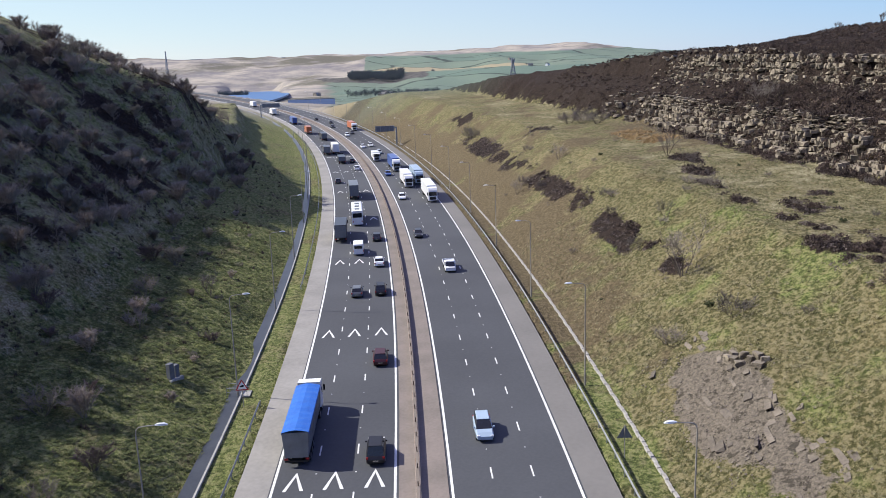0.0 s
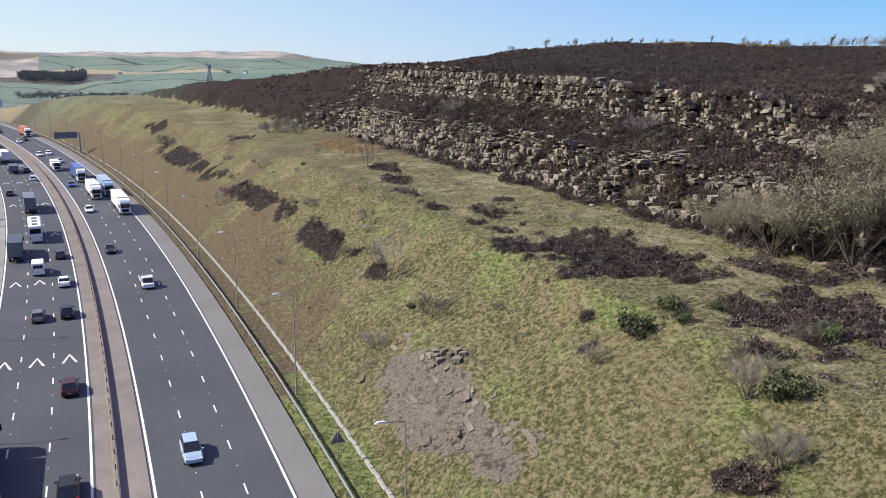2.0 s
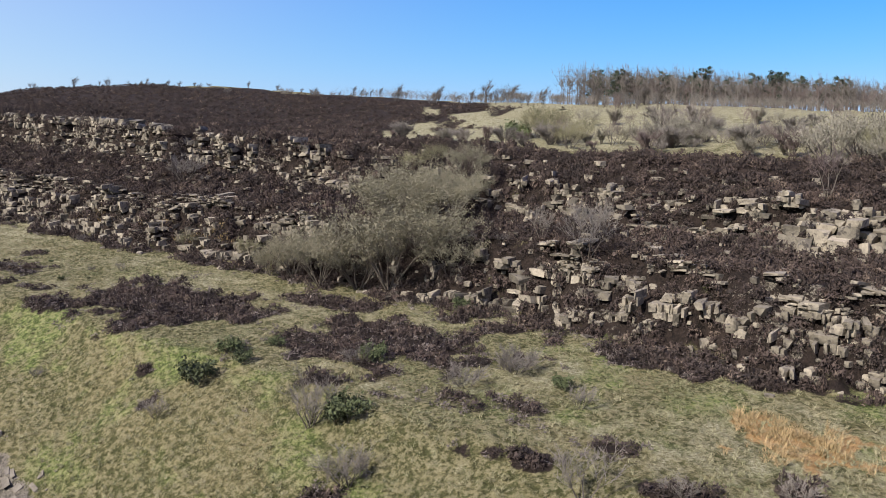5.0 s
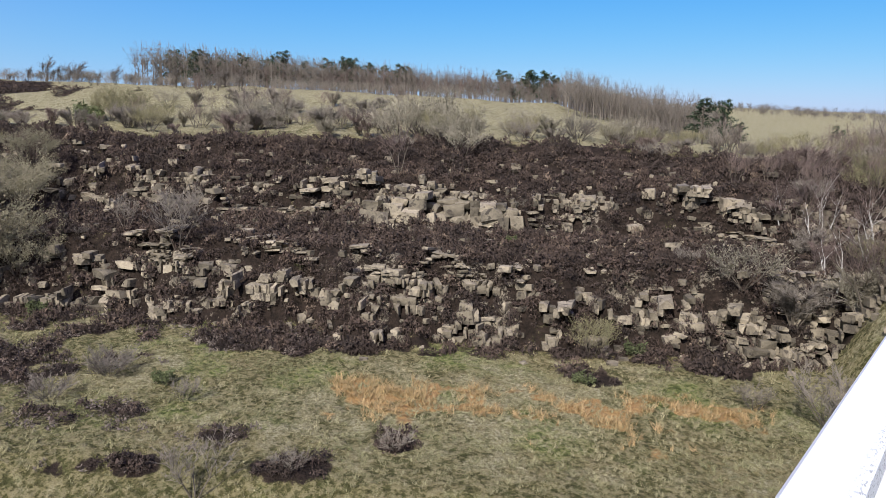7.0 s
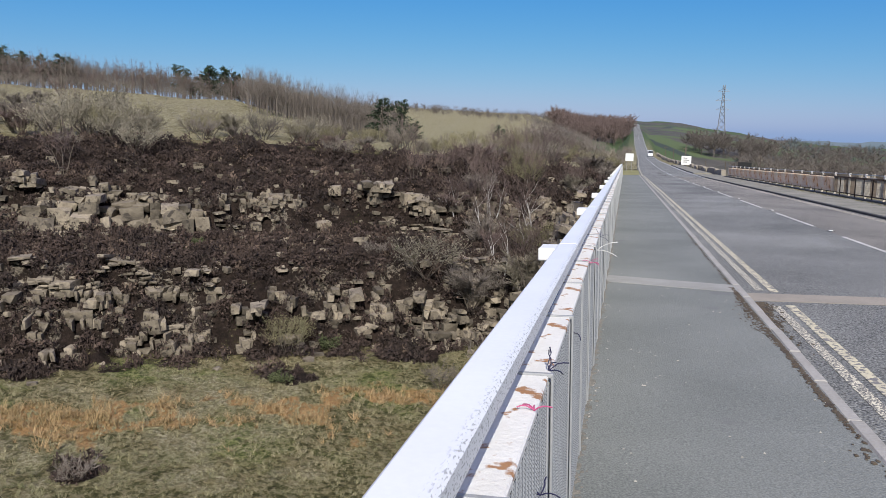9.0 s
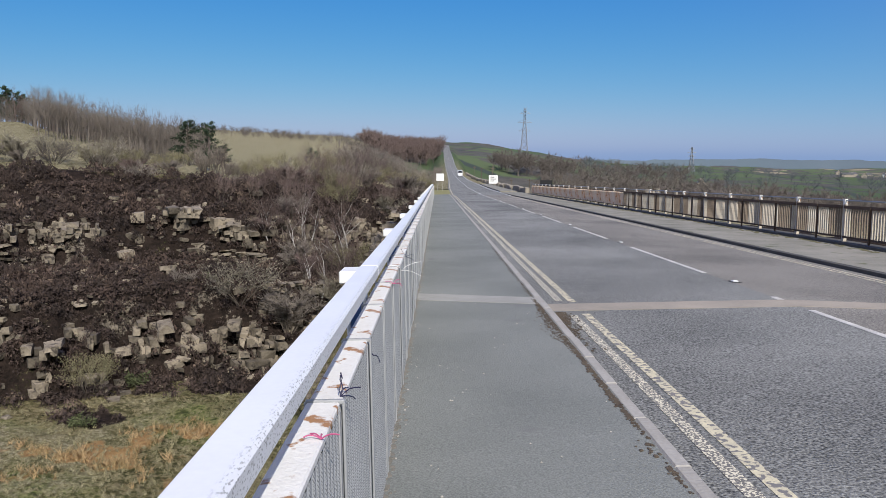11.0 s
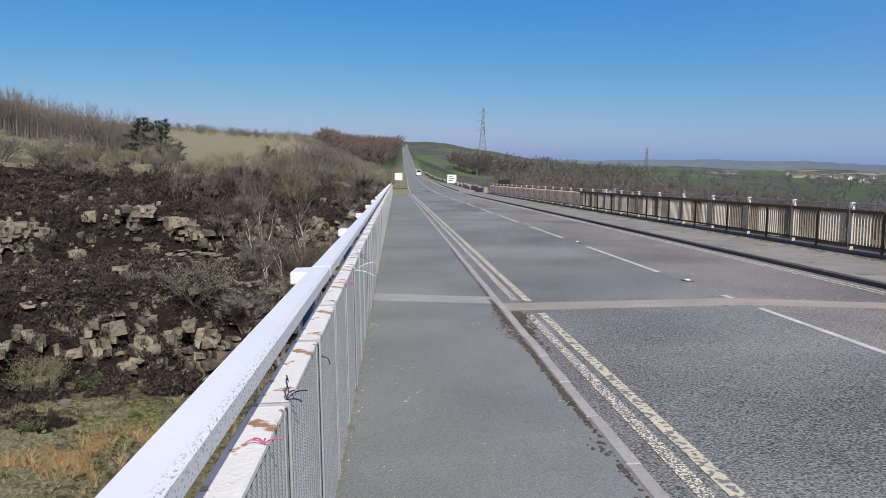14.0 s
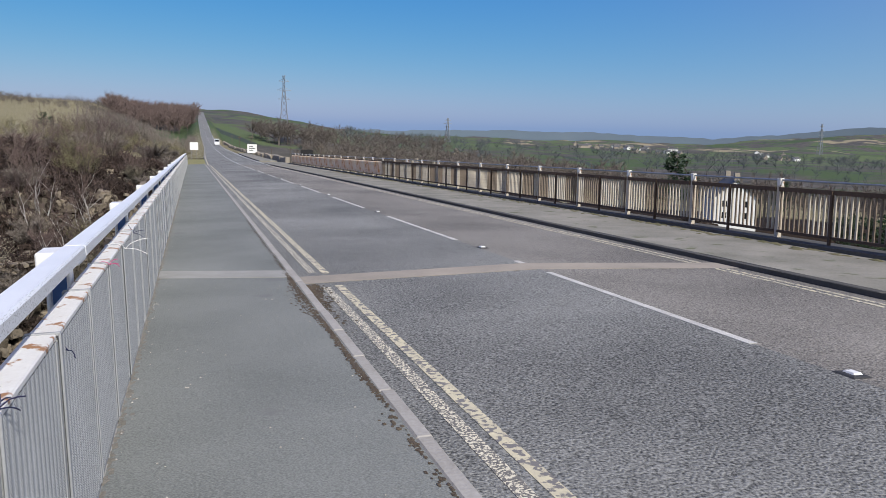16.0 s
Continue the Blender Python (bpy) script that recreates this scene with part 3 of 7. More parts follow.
def ground():
    a = np.radians(np.concatenate([np.arange(-70, 166, 0.42), np.arange(166, 290, 4.0)]))
    r = 5.0 * 1.0135 ** np.arange(0, 515)
    r = r[r < 4900]
    A, D = np.meshgrid(a, r, indexing="ij")
    x, y = (-np.sin(A) * D).ravel(), (np.cos(A) * D).ravel()
    z, u, v, d, deg = land(x, y, True)
    na, nr = len(a), len(r)
    i, k = np.meshgrid(np.arange(na), np.arange(nr - 1), indexing="ij")
    p, q = i * nr + k, ((i + 1) % na) * nr + k
    f = np.stack([p, q, q + 1, p + 1], -1).reshape(-1, 4)[:, ::-1]
    z = z + smooth(18, 30, abs(v)) * smooth(30, 60, d) * smooth(900, 300, d) * 0.12 * wave(x, y, 2.7, 6)
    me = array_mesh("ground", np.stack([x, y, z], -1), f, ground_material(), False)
    heath, rock, dry, lush, orange, brown = cover(u, v, d, deg)
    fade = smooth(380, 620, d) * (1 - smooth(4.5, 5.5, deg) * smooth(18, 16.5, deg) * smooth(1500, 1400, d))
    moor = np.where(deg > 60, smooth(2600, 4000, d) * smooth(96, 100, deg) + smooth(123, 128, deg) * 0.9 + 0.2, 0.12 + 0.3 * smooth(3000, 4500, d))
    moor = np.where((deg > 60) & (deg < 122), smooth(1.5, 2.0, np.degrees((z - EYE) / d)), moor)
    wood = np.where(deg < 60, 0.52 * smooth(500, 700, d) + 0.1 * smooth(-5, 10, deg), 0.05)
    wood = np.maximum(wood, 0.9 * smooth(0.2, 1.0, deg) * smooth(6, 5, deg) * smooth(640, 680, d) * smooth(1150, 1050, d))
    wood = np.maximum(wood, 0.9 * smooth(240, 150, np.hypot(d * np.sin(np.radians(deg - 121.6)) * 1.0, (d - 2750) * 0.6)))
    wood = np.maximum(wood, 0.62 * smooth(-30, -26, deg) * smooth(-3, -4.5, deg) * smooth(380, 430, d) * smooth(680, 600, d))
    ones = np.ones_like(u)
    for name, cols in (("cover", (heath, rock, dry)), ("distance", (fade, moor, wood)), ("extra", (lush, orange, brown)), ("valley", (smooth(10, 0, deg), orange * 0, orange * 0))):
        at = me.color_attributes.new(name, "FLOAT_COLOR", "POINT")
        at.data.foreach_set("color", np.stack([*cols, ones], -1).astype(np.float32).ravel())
    me.shade_smooth()
    return tagged(new("ground", me), "rough moorland of dry grass and dark heather round a road cutting", "ground", kind="structure")


ground()


# ---- motorway ----
def strip(name, v0, v1, u0, u1, dz, m, thick=0.3, step=5.0):
    us = np.arange(u0, u1 + 0.01, (u1 - u0) / max(1, round((u1 - u0) / step)))
    b = B()
    v, f = [], []
    for u in us:
        v += [mpos(u, v0, dz), mpos(u, v1, dz), mpos(u, v1, dz - thick), mpos(u, v0, dz - thick)]
    for i in range(len(us) - 1):
        for k in range(4):
            f.append((4 * i + k, 4 * i + (k + 1) % 4, 4 * i + 4 + (k + 1) % 4, 4 * i + 4 + k))
    f = [q[::-1] for q in f] + [(0, 1, 2, 3), tuple(4 * (len(us) - 1) + k for k in (3, 2, 1, 0))]
    return b.add(v, f)


U0, U1 = -60, 1150
solid("carriageway_west", strip("", -13.9, -2.3, U0, U1, 0, M["asphalt"]), M["asphalt"], "dark asphalt motorway carriageway of three lanes", "road", kind="structure")
solid("carriageway_east", strip("", 2.1, 13.9, U0, U1, 0, M["asphalt"]), M["asphalt"], "dark asphalt motorway carriageway of three lanes", "road", kind="structure")
solid("hard_shoulder_west", strip("", -16.9, -13.9, U0, U1, -0.005, M["shoulder"]), M["shoulder"], "pale worn concrete hard shoulder", "hard shoulder", kind="structure")
solid("hard_shoulder_east", strip("", 13.9, 16.9, U0, U1, -0.005, M["shoulder_r"]), M["shoulder_r"], "brownish grey asphalt hard shoulder", "hard shoulder", kind="structure")
solid("central_reserve", strip("", -2.3, 2.1, U0, U1, 0.06, M["median"]), M["median"], "reddish gravel strip between the carriageways", "central reserve", kind="structure")
for v in (-13.65, -2.65, 2.42, 13.62):
    solid("edge_line", strip("", v - 0.12, v + 0.12, U0, U1, 0.006, M["paint"], 0.004), M["paint"], "solid white painted line on asphalt", "road marking", "motorway edge lines", "structure")
DASH = B().box(-0.075, 0.075, -1.0, 1.0, 0, 0.006).mesh("lane_dash", M["paint"])
for v, off in ((-10.0, 2), (-6.32, 2), (6.15, 5), (9.9, 5)):
    line = tagged(new("lane_line"), "broken white line between motorway lanes", "road marking", "lane lines", "structure")
    for i in range(36):
        ob = new("dash", DASH)
        ob.matrix_world = mlay(44 + off + 9 * i, v, 0.003)
        ob.parent = line
    line2 = B()
    for i in range(36, 90):
        line2.box(-0.075, 0.075, -1.0, 1.0, 0, 0.006, mlay(44 + off + 9 * i, v, 0.003))
    part("far_dashes", line2, M["paint"], line)["kind"] = "stuff"
    studs = B()
    for i in range(40):
        studs.box(-0.06, 0.06, -0.06, 0.06, 0, 0.02, mpose(48.5 + off + 9 * i, v, 0))
    part("studs", studs, M["paint"], line)["kind"] = "stuff"


def chevron():
    b = B()
    for s in (-1, 1):
        v = [(s * 0.95, -1.6, 0), (s * 0.62, -1.6, 0), (0, 1.0, 0), (0, 1.7, 0)]
        v += [(p[0], p[1], 0.006) for p in v]
        f = [(0, 1, 2, 3), (7, 6, 5, 4), (0, 4, 5, 1), (1, 5, 6, 2), (2, 6, 7, 3), (3, 7, 4, 0)]
        b.add(v, f if s > 0 else [q[::-1] for q in f])
    return b.mesh("chevron", M["paint"])


CHEV = chevron()
for i, v in itertools.product(range(9), (-11.8, -8.2, -4.5)):
    ob = tagged(new("chevron_marking", CHEV), "white painted chevron marking on asphalt", "road marking", "chevrons on the lanes")
    ob.matrix_world = mlay(27.2 + 40 * i, v, 0.003)


# safety barriers: a corrugated beam on posts
def barrier(name, v, u0, u1, label, m, side=1, gap=3.2, tall=0.62, double=False):
    root = tagged(new(name), label, "barrier", kind="structure")
    us = np.arange(u0, u1 + 0.01, 4.0)
    prof = [(0, -0.15), (0.05, -0.11), (0.05, -0.05), (0, 0), (0.05, 0.05), (0.05, 0.11), (0, 0.15), (-0.02, 0.15), (-0.02, -0.15)]
    for s in ((-1, 1) if double else (side,)):
        b = B()
        b.loft([[mpos(u, v + s * (p[0] + (0.16 if double else 0)), tall - 0.05 + p[1]) for p in prof] for u in us])
        part("beam", b, m, root)
    post = B().box(-0.05, 0.05, -0.06, 0.06, 0, tall).mesh("post", m)
    k = 0
    rest = B()
    for u in np.arange(u0 + 0.5, u1, gap):
        if k < 60:
            ob = new("post", post)
            ob.matrix_world = mpose(u, v, -0.08)
            ob.parent = root
        else:
            rest.box(-0.05, 0.05, -0.06, 0.06, 0, tall, mpose(u, v, -0.08))
        k += 1
    if rest.v:
        part("far_posts", rest, m, root)["kind"] = "stuff"
    return root


barrier("central_barrier", -0.6, 20, 900, "weathered steel safety barrier on short posts", M["rusty"], double=True)
barrier("verge_barrier_east", 18.0, 20, 700, "steel safety barrier beside the hard shoulder", M["steel"], -1)
barrier("verge_barrier_west", -17.75, 20, 85, "steel safety barrier beside the hard shoulder", M["steel"], 1)
barrier("verge_barrier_far", -17.75, 130, 420, "steel safety barrier beside the hard shoulder", M["steel"], 1)
solid("drain_channel", strip("", -21.85, -20.5, 20, 600, 0.13, M["concrete"], 0.2), mat("wet_channel", (0.05, 0.055, 0.06), (0.03, 0.034, 0.04), 0.34, 0.3, 4.0, 0.2), "wet concrete drainage channel along the verge", "drain", kind="structure")
solid("channel_lip", strip("", -20.5, -20.3, 20, 600, 0.17, M["concrete"], 0.3), M["concrete"], "concrete lip of the drainage channel", "drain", kind="structure")


# ---- bridge ----
FALL = -0.034
SOUTH_END = -95.0
KERB_W, CROWN, KERB_E = 1.42, 4.70, 7.97


def camber(x):
    """Height of the cambered deck across its width: up to the crown, then down."""
    return 0.03 * x if x < CROWN else 0.03 * CROWN - 0.025 * (min(x, KERB_E) - CROWN)


def deck_strip(x0, x1, y0, y1, dz, thick=0.2, step=8.0):
    ys = np.linspace(y0, y1, max(2, int((y1 - y0) / step)))
    b, v, f = B(), [], []
    for y in ys:
        z0, z1 = FALL * y + dz + camber(x0), FALL * y + dz + camber(x1)
        v += [(x0, y, z0), (x1, y, z1), (x1, y, z1 - thick), (x0, y, z0 - thick)]
    for i in range(len(ys) - 1):
        for k in range(4):
            f.append((4 * i + k, 4 * i + 4 + k, 4 * i + 4 + (k + 1) % 4, 4 * i + (k + 1) % 4))
    f = [q[::-1] for q in f]
    f += [(0, 1, 2, 3), tuple(4 * (len(ys) - 1) + k for k in (3, 2, 1, 0))]
    return b.add(v, f)


FOOT = mat("footway_asphalt", (0.258, 0.268, 0.247), (0.125, 0.134, 0.122), 0.9, 0.5, 85.0, 0.7, 0.008, fw=1.7, spot=(0.17, 0.172, 0.165), spot_at=0.66)
ROADM = mat("chip_road", (0.036, 0.037, 0.035), (0.345, 0.346, 0.32), 0.9, 0.3, 50.0, 1.0, 0.015, fw=2.6)
ROADE = mat("worn_chip_road", (0.05, 0.047, 0.042), (0.37, 0.345, 0.30), 0.9, 0.3, 50.0, 1.0, 0.015, fw=2.4)
KERB = mat("kerb_stone", (0.42, 0.40, 0.37), (0.27, 0.255, 0.225), 0.9, 1.5, 30.0, 0.3)
PAVE = mat("worn_footway", (0.30, 0.28, 0.235), (0.17, 0.165, 0.13), 0.95, 0.9, 30.0, 0.4, spot=(0.13, 0.14, 0.08), spot_at=0.62)
CHIPPED = mat("chipped_pale_paint", (0.19, 0.18, 0.165), (0.13, 0.125, 0.115), 0.85, 24.0, 60.0, 0.2, spot=(0.70, 0.65, 0.50), spot_at=0.49)
YELLOW = mat("worn_yellow_paint", (0.66, 0.60, 0.41), (0.50, 0.455, 0.33), 0.8, 9.0, 60.0, 0.2, spot=(0.19, 0.18, 0.17), spot_at=0.5)
solid("bridge_deck", deck_strip(-0.6, 11.2, SOUTH_END, 84, -0.36, 1.3), M["concrete"], "concrete bridge deck over the motorway", "bridge", kind="structure")
solid("footway_west", deck_strip(-0.6, 1.32, SOUTH_END, 84, 0, 0.29), FOOT, "grey asphalt footway on the bridge", "footway", kind="structure")
for name, x0, x1 in (("bridge_road_west", KERB_W, CROWN), ("bridge_road_east", CROWN, KERB_E)):
    solid(name, deck_strip(x0, x1, SOUTH_END, 84, -0.1, 0.19), ROADM if x1 == CROWN else ROADE, "worn chip-surfaced lane of the road over the bridge", "road", kind="structure")
solid("footway_east", deck_strip(8.1, 11.1, SOUTH_END, 104, -0.02, 0.3), PAVE, "weathered narrow footway with moss", "footway", kind="structure")
# kerb stone coloured dark to include the shade on its west face
solid("kerb_east", deck_strip(KERB_E, 8.1, SOUTH_END, 104, -0.03, 0.3), mat("shaded_kerb", (0.10, 0.095, 0.085), (0.06, 0.058, 0.052), 0.9, 1.0, 20.0, 0.3), "stone kerb of the bridge road, its shade put into the colour", "kerb", kind="structure")


def on_deck(x, y, z=0.0):
    """Pose on the bridge, with y along the falling deck."""
    slant = 0.03 if x < CROWN else -0.025 if x < KERB_E else 0.0
    return Matrix.Translation((x, y, FALL * y + camber(x) + z)) @ Matrix.Rotation(math.atan(FALL), 4, "X") @ Matrix.Rotation(-math.atan(slant), 4, "Y")


def deck_mark(name, x0, x1, y0, y1, dz, m, label, cat="road marking", group="", thick=0.004):
    return solid(name, deck_strip(x0, x1, y0, y1, dz, thick, 20.0), m, label, cat, group, "structure")


DIRT = mat("kerb_dirt", (0.07, 0.052, 0.036), (0.12, 0.095, 0.065), 1.0, 6.0, 60.0, 0.8, 0.02)
WORN = mat("worn_white_paint", (0.66, 0.64, 0.59), (0.42, 0.405, 0.37), 0.8, 3.0, 60.0, 0.3, fw=1.2)
JOINT = mat("joint_mortar", (0.37, 0.365, 0.34), (0.28, 0.275, 0.25), 0.9, 2.0, 40.0, 0.2)
TAN = mat("joint_compound", (0.38, 0.33, 0.265), (0.28, 0.25, 0.205), 0.85, 1.5, 30.0, 0.2)
b, v = B(), []
for x, y in ((-0.27, 11.18), (1.33, 10.6), (1.33, 10.02), (-0.27, 10.58)):
    v += [(x, y, FALL * y + camber(x) + dz) for dz in (0.004, -0.02)]
solid("footway_joint", b.add(v, [(0, 6, 4, 2), (1, 3, 5, 7), (0, 2, 3, 1), (2, 4, 5, 3), (4, 6, 7, 5), (6, 0, 1, 7)]), JOINT, "pale mortar expansion joint across the footway", "expansion joint", kind="structure")
for x0, x1 in ((KERB_W, CROWN), (CROWN, KERB_E)):
    deck_mark("road_joint", x0, x1, 10.05, 10.62, -0.095, TAN, "tan compound expansion joint across the road", "expansion joint")
for x, m, y0, y1 in ((1.70, CHIPPED, -3, 9.7), (1.87, YELLOW, -3, 9.8), (1.70, CHIPPED, 10.9, 84), (1.87, YELLOW, 10.8, 84)):
    deck_mark("yellow_line", x - 0.05, x + 0.05, y0, y1, -0.096, m, "worn faded yellow line beside the kerb", group="double yellow lines")
for x in (7.52, 7.68):
    deck_mark("yellow_line", x - 0.04, x + 0.04, 4, 84, -0.096, YELLOW, "worn faded yellow line beside the kerb", group="double yellow lines")
for i in range(10):
    y = 5.65 + 8.1 * i
    for a, b in ([(y, 9.75), (10.63, y + 5.25)] if i == 0 else [(y, y + 5.25)]):
        deck_mark("centre_dash", CROWN - 0.045, CROWN - 0.001, a, b, -0.096, WORN, "long white dash along the middle of the road", group="centre line of the bridge road")
        deck_mark("centre_dash", CROWN + 0.001, CROWN + 0.045, a, b, -0.096, WORN, "long white dash along the middle of the road", group="centre line of the bridge road")
RIM = mat("stud_rim", (0.05, 0.05, 0.05), None, 0.7, 4, 60, 0.1)
for i in range(8):
    st = thing("road_stud", "white reflecting road stud in a dark casing", "road stud", "studs of the bridge road", at=on_deck(CROWN + 0.07, 4.65 + 7.87 * i, -0.098))
    part("casing", B().loft([[(sx * w, sy * w * 1.25, z) for sx, sy in ((-1, -1), (1, -1), (1, 1), (-1, 1))] for w, z in ((0.085, 0), (0.07, 0.010))]), RIM, st)
    part("reflector", B().loft([[(sx * w, sy * w * 1.3, z) for sx, sy in ((-1, -1), (1, -1), (1, 1), (-1, 1))] for w, z in ((0.042, 0.012), (0.034, 0.026))]), M["white"], st)

# kerb stones along the footway
kerb = tagged(new("kerb_west"), "row of worn stone kerbs edging the footway", "kerb", kind="structure")
KST = B().box(0, 0.10, 0.002, 0.912, -0.25, 0).mesh("kerb_stone", KERB, bevel=0.012)
for i in range(98):
    ob = new("kerb_stone", KST)
    ob.matrix_world = on_deck(1.32 + 0.004 * math.sin(i * 2.3), -4 + 0.914 * i, 0.004 + 0.003 * math.sin(i * 1.7))
    ob.parent = kerb
KSE = B().box(0, 0.13, 0.006, 0.905, -0.25, 0).mesh("kerb_stone", bpy.data.materials["shaded_kerb"], bevel=0.012)
kerbe = tagged(new("kerb_edge"), "stones edging the far footway, coloured as dark as their shade", "kerb", kind="structure")
for i in range(100):
    ob = new("kerb_stone", KSE)
    ob.matrix_world = on_deck(KERB_E + 0.004 + 0.003 * math.sin(i * 2.9), 2 + 0.914 * i, -0.024 + 0.003 * math.sin(i * 1.3))
    ob.parent = kerbe

# soil and moss caught against the kerb, and grit lying about
rg = np.random.default_rng(11)
b = B()
for i in range(2100):
    y = 2 + 16 * rg.random() ** 1.2 if i < 700 else 18 + 50 * rg.random() if i < 900 else 10.4 - 5.4 * rg.random() ** 1.3
    near_clump = abs(y - 4.55) < 0.16
    x = (1.30 if near_clump else 1.31) - abs(rg.normal(0, 0.045 if near_clump else 0.012 + 0.014 * abs(math.sin(y * 1.3)) + 0.05 * max(0, 1 - abs(y - 8.6) / 1.7) * (i >= 900)))
    s = rg.uniform(0.006, 0.022 if near_clump else 0.016)
    pts = [(x + s * math.cos(k * 1.05) * rg.uniform(0.6, 1.2), y + 1.6 * s * math.sin(k * 1.05) * rg.uniform(0.6, 1.2), FALL * y + camber(x) + 0.003) for k in range(6)]
    b.add(pts + [(x, y, FALL * y + camber(x) + s * 0.45)], [(k, (k + 1) % 6, 6) for k in range(6)])
for i in range(520):
    y, x = 9.95 - abs(rg.normal(0, 0.9)), 1.45 + abs(rg.normal(0, 0.09))
    s = rg.uniform(0.006, 0.02)
    b.add([(x + s * math.cos(k * 1.05), y + 1.8 * s * math.sin(k * 1.05), FALL * y + camber(x) - 0.094) for k in range(6)] + [(x, y, FALL * y + camber(x) - 0.094 + s * 0.4)], [(k, (k + 1) % 6, 6) for k in range(6)])
solid("kerb_soil", b, DIRT, "dark soil and dead moss caught along the kerb", "soil", kind="stuff")
b = B()
for i in range(300):
    if i % 2:
        x, y = -0.26 + abs(rg.normal(0, 0.05)), rg.uniform(1.2, 24)
    else:
        x, y = rg.uniform(-0.1, 1.3), rg.uniform(1.5, 22)
    if 0.0 < x < 0.35 and rg.random() < 0.3:
        y = rg.normal(6.3, 0.5)
    s = rg.uniform(0.003, 0.009)
    z = FALL * y + camber(x) + 0.002
    b.add([(x - s, y - s, z), (x + s, y - s * 0.6, z), (x + s * 0.7, y + s, z), (x - s * 0.8, y + s * 0.8, z), (x, y, z + s)], [(0, 1, 4), (1, 2, 4), (2, 3, 4), (3, 0, 4)])
solid("grit", b, mat("grit", (0.42, 0.40, 0.36), (0.28, 0.265, 0.235), 0.9, 20, 100, 0.1), "scattered pale grit and crumbs of stone on the footway", "grit", kind="stuff")
b = B()
for i in range(1500):
    y = rg.uniform(0.6, 30)
    x = -0.285 + abs(rg.normal(0, 0.02))
    s = rg.uniform(0.006, 0.016)
    z = FALL * y + camber(x) + 0.0015
    b.add([(x - s, y - 2 * s, z), (x + s, y - s, z), (x + s * 0.7, y + 2 * s, z), (x - s, y + s, z), (x, y, z + s * 0.3)], [(0, 1, 4), (1, 2, 4), (2, 3, 4), (3, 0, 4)])
solid("parapet_silt", b, mat("silt", (0.24, 0.22, 0.185), (0.16, 0.15, 0.125), 1.0, 8, 80, 0.4), "grey silt along the foot of the panels", "silt", kind="stuff")


# ---- white parapet ----
def mesh_material():
    """Pale perforated sheet: fine dark diagonal holes on grey-white paint."""
    m = mat("perforated_sheet", (0.52, 0.53, 0.53), (0.43, 0.44, 0.44), 0.6, 2.0, 30.0, 0.1)
    n, ln = m.node_tree.nodes, m.node_tree.links
    bs = n["Principled BSDF"]
    tc = n.new("ShaderNodeTexCoord")
    mp = n.new("ShaderNodeMapping")
    mp.inputs["Rotation"].default_value = (0.75, 0, 0)
    ln.new(tc.outputs["Object"], mp.inputs["Vector"])
    ck = n.new("ShaderNodeTexVoronoi")
    ck.inputs["Scale"].default_value, ck.inputs["Randomness"].default_value = 120, 0.12
    ln.new(mp.outputs[0], ck.inputs["Vector"])
    mr = n.new("ShaderNodeMapRange")
    mr.inputs[1].default_value, mr.inputs[2].default_value = 0.30, 0.42
    ln.new(ck.outputs["Distance"], mr.inputs[0])
    mx = n.new("ShaderNodeMix")
    mx.data_type = "RGBA"
    ln.new(mr.outputs[0], mx.inputs[0])
    mx.inputs[6].default_value = (0.16, 0.165, 0.17, 1)
    old = bs.inputs["Base Color"].links[0].from_socket
    ln.new(old, mx.inputs[7])
    ln.new(mx.outputs[2], bs.inputs["Base Color"])
    return m


SHEET = mesh_material()
GREY = mat("zinc_band", (0.42, 0.43, 0.44), (0.33, 0.34, 0.35), 0.5, 6, 60, 0.1, metal=0.3)
PITCH = 0.914


def panel(full):
    root = thing("parapet_panel", "grey-white perforated sheet panel with a rusting white cap", "parapet panel", "panels of the white parapet")
    b = B()
    # shallow corrugations down the face
    ys = np.linspace(0.012, PITCH - 0.012, 57 if full else 11)
    amp = 0.004
    rows = []
    for z in (0.05, 0.945):
        rows.append([(-0.278 + (amp if k % 4 in (1, 2) else 0), y, z) for k, y in enumerate(ys)])
    v = rows[0] + rows[1]
    n = len(ys)
    v2 = [(-0.319, p[1], p[2]) for p in v]
    f = [(k, k + 1, n + k + 1, n + k) for k in range(n - 1)]
    f2 = [(2 * n + q[3], 2 * n + q[2], 2 * n + q[1], 2 * n + q[0]) for q in f]
    edge = [(0, n, 3 * n, 2 * n), (n - 1, 3 * n - 1, 4 * n - 1, 2 * n - 1)]
    b.add(v + v2, f + f2 + edge)
    part("sheet", b, SHEET, root)
    part("cap", B().box(-0.374, -0.274, 0.006, PITCH - 0.006, 0.945, 0.97), M["rustwhite"], root, "flaking white cap with brown rust", bevel=0.005 if full else 0)
    part("back_rail", B().box(-0.369, -0.321, 0.01, PITCH - 0.01, 0.05, 0.945), SHEET, root)
    for y in (0.012, PITCH - 0.042):
        part("fold", B().box(-0.276, -0.270, y, y + 0.03, 0.05, 0.945), GREY, root, "plain folded edge of the sheet")
    clamp = B().box(-0.380, -0.262, -0.009, 0.009, 0.962, 0.976).box(-0.270, -0.261, -0.009, 0.009, 0.06, 0.97).box(-0.384, -0.376, -0.009, 0.009, 0.7, 0.97)
    part("clamp", clamp, GREY, root, "grey metal band holding the panel", bevel=0.002 if full else 0)
    part("foot", B().box(-0.354, -0.284, 0.01, PITCH - 0.01, -0.01, 0.05), GREY, root)
    return root


